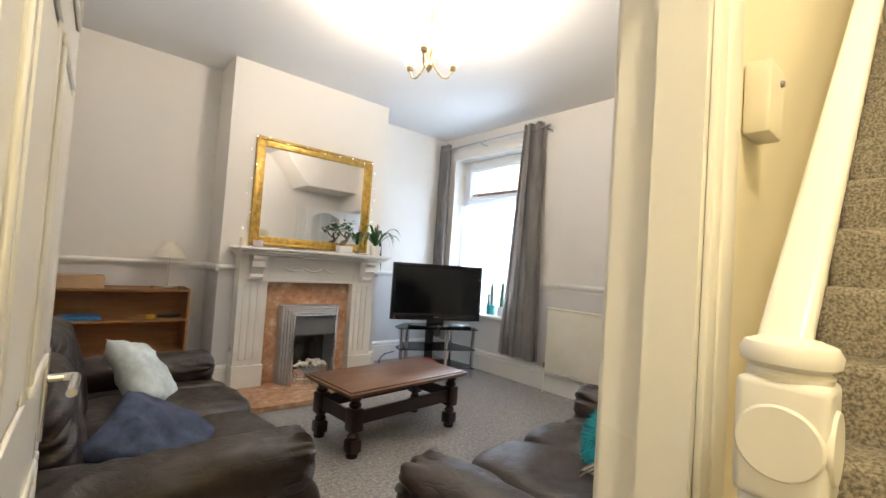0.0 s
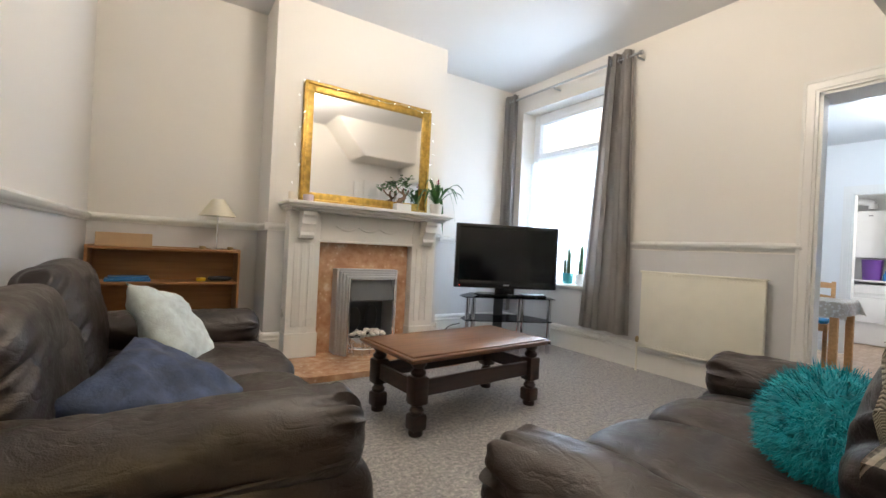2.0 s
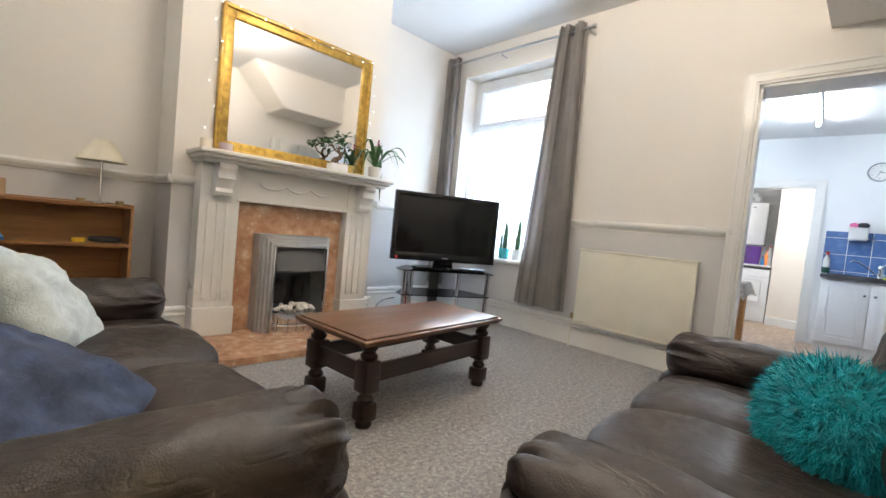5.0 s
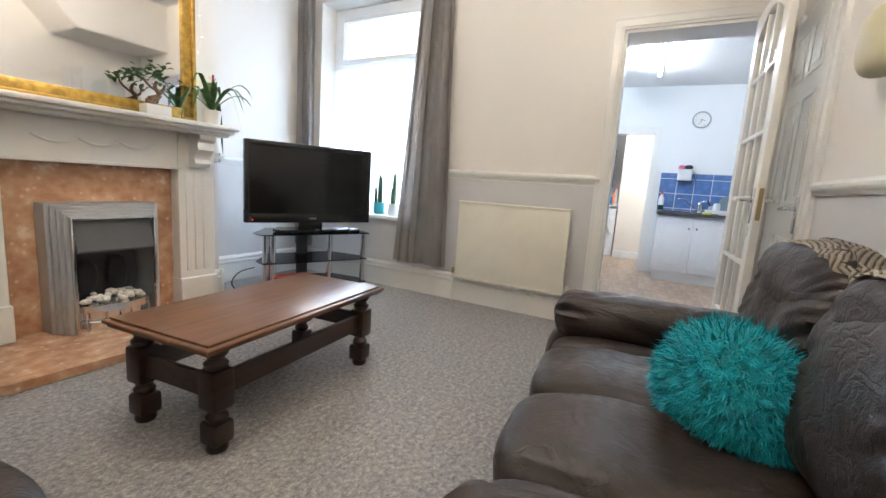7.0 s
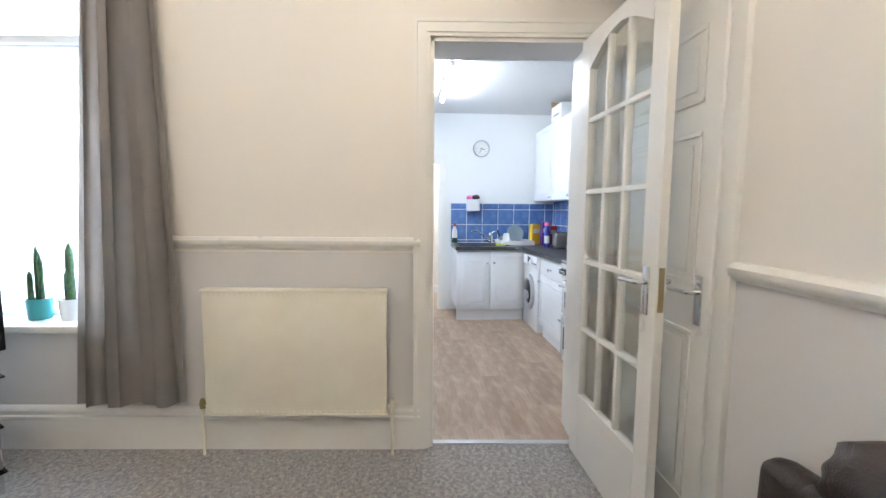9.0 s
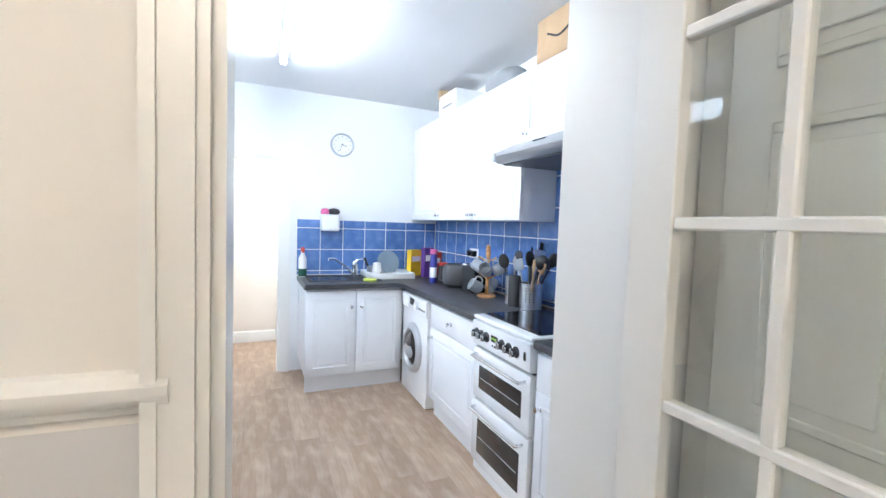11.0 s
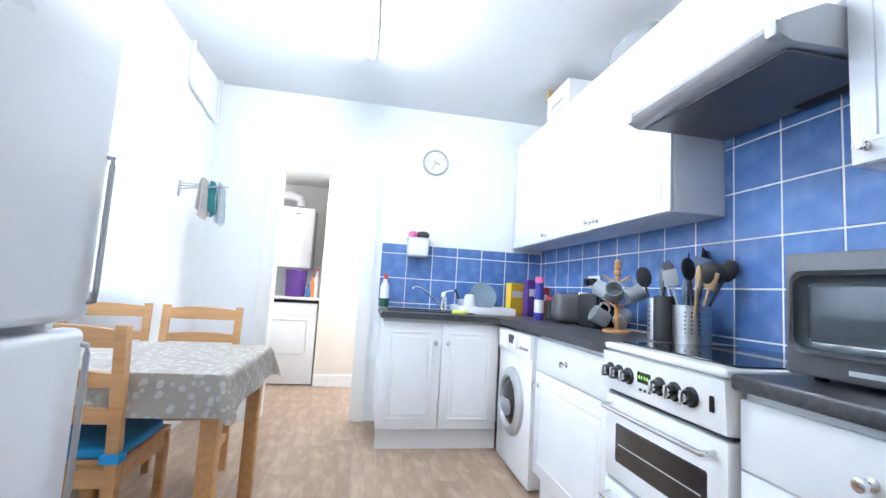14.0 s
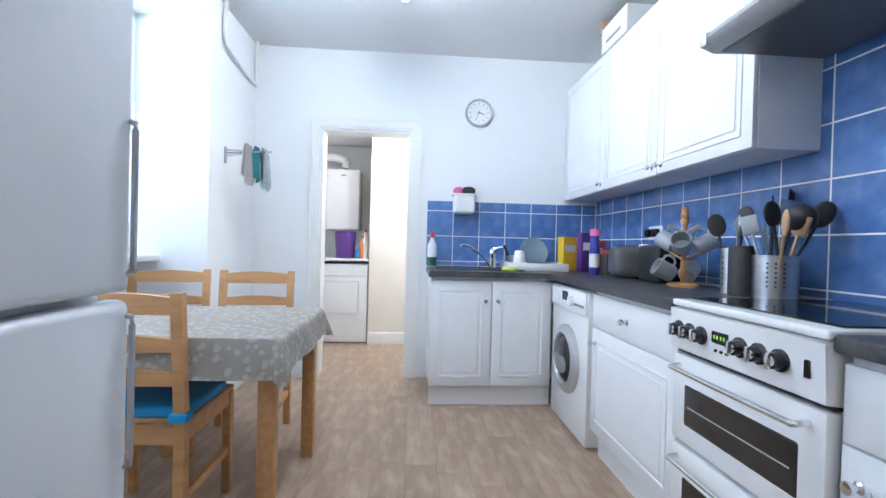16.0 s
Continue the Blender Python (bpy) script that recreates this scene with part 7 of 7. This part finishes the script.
def utensil(parent, x, y, lean, az, kind, material, ln=0.30):
    m = pose(x, y, 0.04, 0, lean, az)
    bm = tube(B(), [m @ Vector((0, 0, 0)), m @ Vector((0, 0, ln * 0.72))], 0.006, 8)
    if kind == "spoon":
        blob(bm, (0, 0, ln * 0.84), (0.07, 0.02, 0.10), 2, 6, 0, 1, m)
    elif kind == "ladle":
        blob(bm, (0.02, 0, ln * 0.84), (0.10, 0.08, 0.10), 2, 6, 0, 1, m)
    elif kind == "turner":
        box(bm, -0.045, 0.045, -0.003, 0.003, ln * 0.70, ln * 1.0, 0.003, 1, m)
    elif kind == "spatula":
        box(bm, -0.03, 0.03, -0.006, 0.006, ln * 0.70, ln * 0.95, 0.005, 2, m)
    else:
        for q in range(6):
            a = q * math.pi / 6
            pts = [m @ Vector((0.03 * math.sin(t * math.pi) * math.cos(a), 0.03 * math.sin(t * math.pi) * math.sin(a), ln * (0.70 + 0.28 * t))) for t in (0, 0.25, 0.5, 0.75, 1)]
            tube(bm, pts, 0.0016, 5)
    part(kind, bm, material, parent, sharp=70)


UP = kthing("utensil_pot", (5.682, 0.149, ZT), "perforated steel pot crammed with cooking utensils", "utensil pot")
part("pot", lathe(B(), [(0, 0), (0.072, 0), (0.074, 0.165), (0.07, 0.165), (0.068, 0.006), (0, 0.006)], 28), "steel", UP)
bm = B()
for k in range(18):
    for j in range(6):
        a = radians(20 * k)
        if (k // 3) % 2 == 0:
            lathe(bm, [(0, 0), (0.004, 0), (0, 0.001)], 8, pose(0.0735 * math.cos(a), 0.0735 * math.sin(a), 0.05 + 0.017 * j, 0, 90, 20 * k))
tagged(part("perforations", bm, "blackm", UP), kind="stuff")
utensil(UP, 0.01, -0.02, 20, 300, "turner", "blackm", 0.40)
utensil(UP, 0.03, -0.01, 30, 330, "turner", "plate", 0.27)
for u in ((0.0, 0.02, 16, 200, "ladle", "blackm", 0.33), (0.02, 0.0, 14, 320, "turner", "blackm", 0.36), (-0.02, 0.0, 20, 180, "spatula", "brownflip", 0.30), (0.0, -0.03, 10, 90, "spoon", "blackm", 0.34), (0.03, 0.02, 26, 0, "whisk", "steel", 0.32), (0.0, 0.03, 14, 40, "spatula", "greymug", 0.30), (-0.03, 0.02, 22, 150, "spoon", "brownflip", 0.31), (0.01, -0.02, 8, 270, "turner", "steel", 0.34), (-0.01, 0.0, 24, 230, "spoon", "blackm", 0.36)):
    utensil(UP, *u)
KP = kthing("knife_pot", (5.869, 0.167, ZT), "tall slotted steel cutlery pot with tools", "utensil pot")
part("pot", lathe(B(), [(0, 0), (0.048, 0), (0.05, 0.19), (0.046, 0.19), (0.044, 0.006), (0, 0.006)], 24), "steel", KP)
bm = B()
for k in range(8):
    for j in range(6):
        a = radians(45 * k)
        lathe(bm, [(0, 0), (0.005, 0), (0, 0.001)], 8, pose(0.0495 * math.cos(a), 0.0495 * math.sin(a), 0.04 + 0.022 * j, 0, 90, 45 * k))
tagged(part("perforations", bm, "blackm", KP), kind="stuff")
for u in ((0, 0, 8, 200, "spoon", "blackm", 0.33), (0.01, 0.01, 12, 60, "spoon", "blackm", 0.30), (-0.01, 0, 10, 150, "spoon", "steel", 0.29)):
    utensil(KP, *u)
ksolid("black_canister", lathe(B(), [(0, 0), (0.045, 0), (0.045, 0.19), (0.04, 0.2), (0, 0.2)], 22), "blackm", "matt black canister between the utensil pots", "canister", (5.781, 0.205, ZT))

MW = kthing("microwave", (4.765, 0.265, ZT), "dark grey microwave oven with an oval-cornered window", "microwave", 6)
MW.scale = (1.0, 1.0, 1.08)
part("case", box(B(), -0.26, 0.235, -0.19, 0.17, 0.012, 0.29, 0.012, 2), "canopy", MW)
part("door", box(B(), -0.13, 0.235, 0.17, 0.192, 0.014, 0.288, 0.008, 2), "hoodunder", MW)
part("window_trim", box(B(), -0.09, 0.205, 0.19, 0.196, 0.065, 0.245, 0.03, 4), "hoodsteel", MW)
part("window", box(B(), -0.08, 0.195, 0.1925, 0.199, 0.075, 0.235, 0.028, 4), mat("microwave_glass", (0.06, 0.075, 0.09), 0.14, bump=0.0), MW)
part("control_panel", box(B(), -0.258, -0.135, 0.17, 0.190, 0.014, 0.288, 0.006, 2), "hoodunder", MW)
part("badge", box(B(), 0.02, 0.10, 0.191, 0.1935, 0.03, 0.04), "silver", MW)
for x in (-0.22, 0.2):
    part("foot", lathe(B(), [(0, 0), (0.015, 0), (0.015, 0.013), (0, 0.013)], 12, pose(x, 0.12, 0)), "black", MW)

# boxes on the wall units
WB = kthing("storage_box", (6.80, 0.16, CZ1), "white printed cardboard box with open flaps on the cabinet", "cardboard box")
part("box", box(B(), -0.17, 0.17, -0.13, 0.13, 0, 0.17, 0.004, 1), "whitecard", WB)
part("flap", box(B(), 0.13, 0.17, 0.0, 0.13, 0.17, 0.26, 0, 1, pose(0, 0, 0, 0, 8, 0)), "card", WB)
part("lettering", box(B(), -0.10, 0.10, 0.130, 0.1315, 0.05, 0.07), "ink", WB)
ksolid("grey_bag", blob(B(), (0, 0, 0.07), (0.42, 0.20, 0.15), 2.6, 9, 0.03, 9), "greybag", "rolled grey bag on top of the cabinets", "bag", (6.10, 0.15, CZ1), sharp=80)
SB = kthing("parcel_box", (5.35, 0.16, CZ1), "brown cardboard parcel box on the cabinets", "cardboard box")
part("box", box(B(), -0.20, 0.20, -0.12, 0.12, 0, 0.27, 0.004, 1), "card", SB)
part("arrow_mark", tube(B(), arc([(0.10, 0.121, 0.14), (0.0, 0.121, 0.10), (-0.10, 0.121, 0.13)], 6), 0.006, 6), "blackm", SB)
# recess sill clutter
ksolid("sill_bag", blob(B(), (0, 0, 0.05), (0.22, 0.10, 0.11), 2.4, 8, 0.02, 16), "whitecard", "crumpled white plastic bag on the kitchen sill", "bag", (6.58, RY - 0.02, 0.925), sharp=80)

# ---- tiles and planks ----
PX, PZ = 0.2145, 0.2035
TMESH = {}


def piece(name, w, h, t, material):
    key = (name, round(w, 4), round(h, 4))
    if key not in TMESH:
        bm = box(B(), -w / 2, w / 2, -h / 2, h / 2, 0, t, 0.0022 if name == "tile" else 0.0006, 1)
        bmesh.ops.recalc_face_normals(bm, faces=bm.faces)
        me = bpy.data.meshes.new(name)
        bm.to_mesh(me)
        bm.free()
        me.materials.append(M[material])
        TMESH[key] = me
    return TMESH[key]


def lay(name, parent, me, m):
    ob = new(name, me)
    ob.parent = parent
    ob.matrix_local = m
    return ob


def spans(lo, hi, origin, P):
    k0 = math.floor((lo - origin) / P)
    out = []
    while origin + k0 * P < hi - 0.004:
        a, b = max(lo, origin + k0 * P), min(hi, origin + (k0 + 1) * P)
        if b - a > 0.012:
            out.append((a, b))
        k0 += 1
    return out


g = 0.0055
part("grout_bed", box(B(), 4.42, XK1 - 0.0005, 0.0005, 0.0085, ZT + 0.001, 1.90), "grout", WKR)
part("grout_bed", box(B(), XK1 - 0.0085, XK1 - 0.0005, 0.0095, 1.415, ZT + 0.001, 1.391), "grout", WKB)
for za, zb in spans(ZT + 0.004, 1.90, 1.309, PZ):
    for xa, xb in spans(4.42, XK1 - 0.012, 5.397, PX):
        if za > 1.40 and not (4.95 < (xa + xb) / 2 < 5.74):
            continue
        lay("tile", WKR, piece("tile", xb - xa - g, zb - za - g, 0.007, "tile"), pose((xa + xb) / 2, 0.003, (za + zb) / 2, -90, 0, 0) @ pose(0, 0, 0))
for za, zb in spans(ZT + 0.004, 1.391, 1.309, PZ):
    for ya, yb in spans(0.012, 1.415, 1.415, PX):
        lay("tile", WKB, piece("tile", zb - za - g, yb - ya - g, 0.007, "tile"), pose(XK1 - 0.003, (ya + yb) / 2, (za + zb) / 2, 0, -90, 0))
rng = random.Random(12)
pw, plen = 0.155, 0.92
row = 0
y = -0.02
while y < 3.40:
    x = 4.04 - rng.uniform(0, plen)
    while x < 9.45:
        a, b = max(x, 4.04), min(x + plen, 9.45)
        if not 1.0 < y < 2.7:
            b = min(b, XK1 + 0.1)
        yb = min(y + pw, 3.40)
        if b - a > 0.03:
            lay("plank", KFLOOR, piece("plank", b - a - 0.0006, yb - y - 0.0006, 0.006, "planks"), pose((a + b) / 2, (y + yb) / 2, -0.006))
        x += plen
    y += pw

# the kitchen wing stands a little askew to the front room
SKEW = pose(0.041, -0.280, 0, 0, 0, 3.6)
DROP = 0.05                                        # the kitchen floor lies a little lower
TALL = {"sink_base_unit": 0.82, "drawer_base_unit": 0.82, "corner_base_unit": 0.82, "washing_machine": 0.80, "cooker": 0.868, "fridge_freezer": 1.86, "dining_table": 0.687, "dining_chair": 0.85, "wall_kitchen_left": 2.6, "door_frame_2": 2.09, "wall_utility_end": 2.28, "wall_utility_back": 2.28, "wall_utility_left": 2.28, "wall_utility_right": 2.28, "tumble_dryer": 0.80}
LOW = ("floor_kitchen", "baseboard_kitchen", "baseboard_utility")
for ob in KIT:
    kind = ob.name.split(".")[0]
    if kind in TALL:
        ob.matrix_basis = Matrix.Translation((0, 0, -DROP)) @ ob.matrix_basis @ Matrix.Diagonal((1, 1, (TALL[kind] + DROP) / TALL[kind], 1))
    elif kind in LOW:
        ob.matrix_basis = Matrix.Translation((0, 0, -DROP)) @ ob.matrix_basis
    ob.matrix_basis = SKEW @ ob.matrix_basis
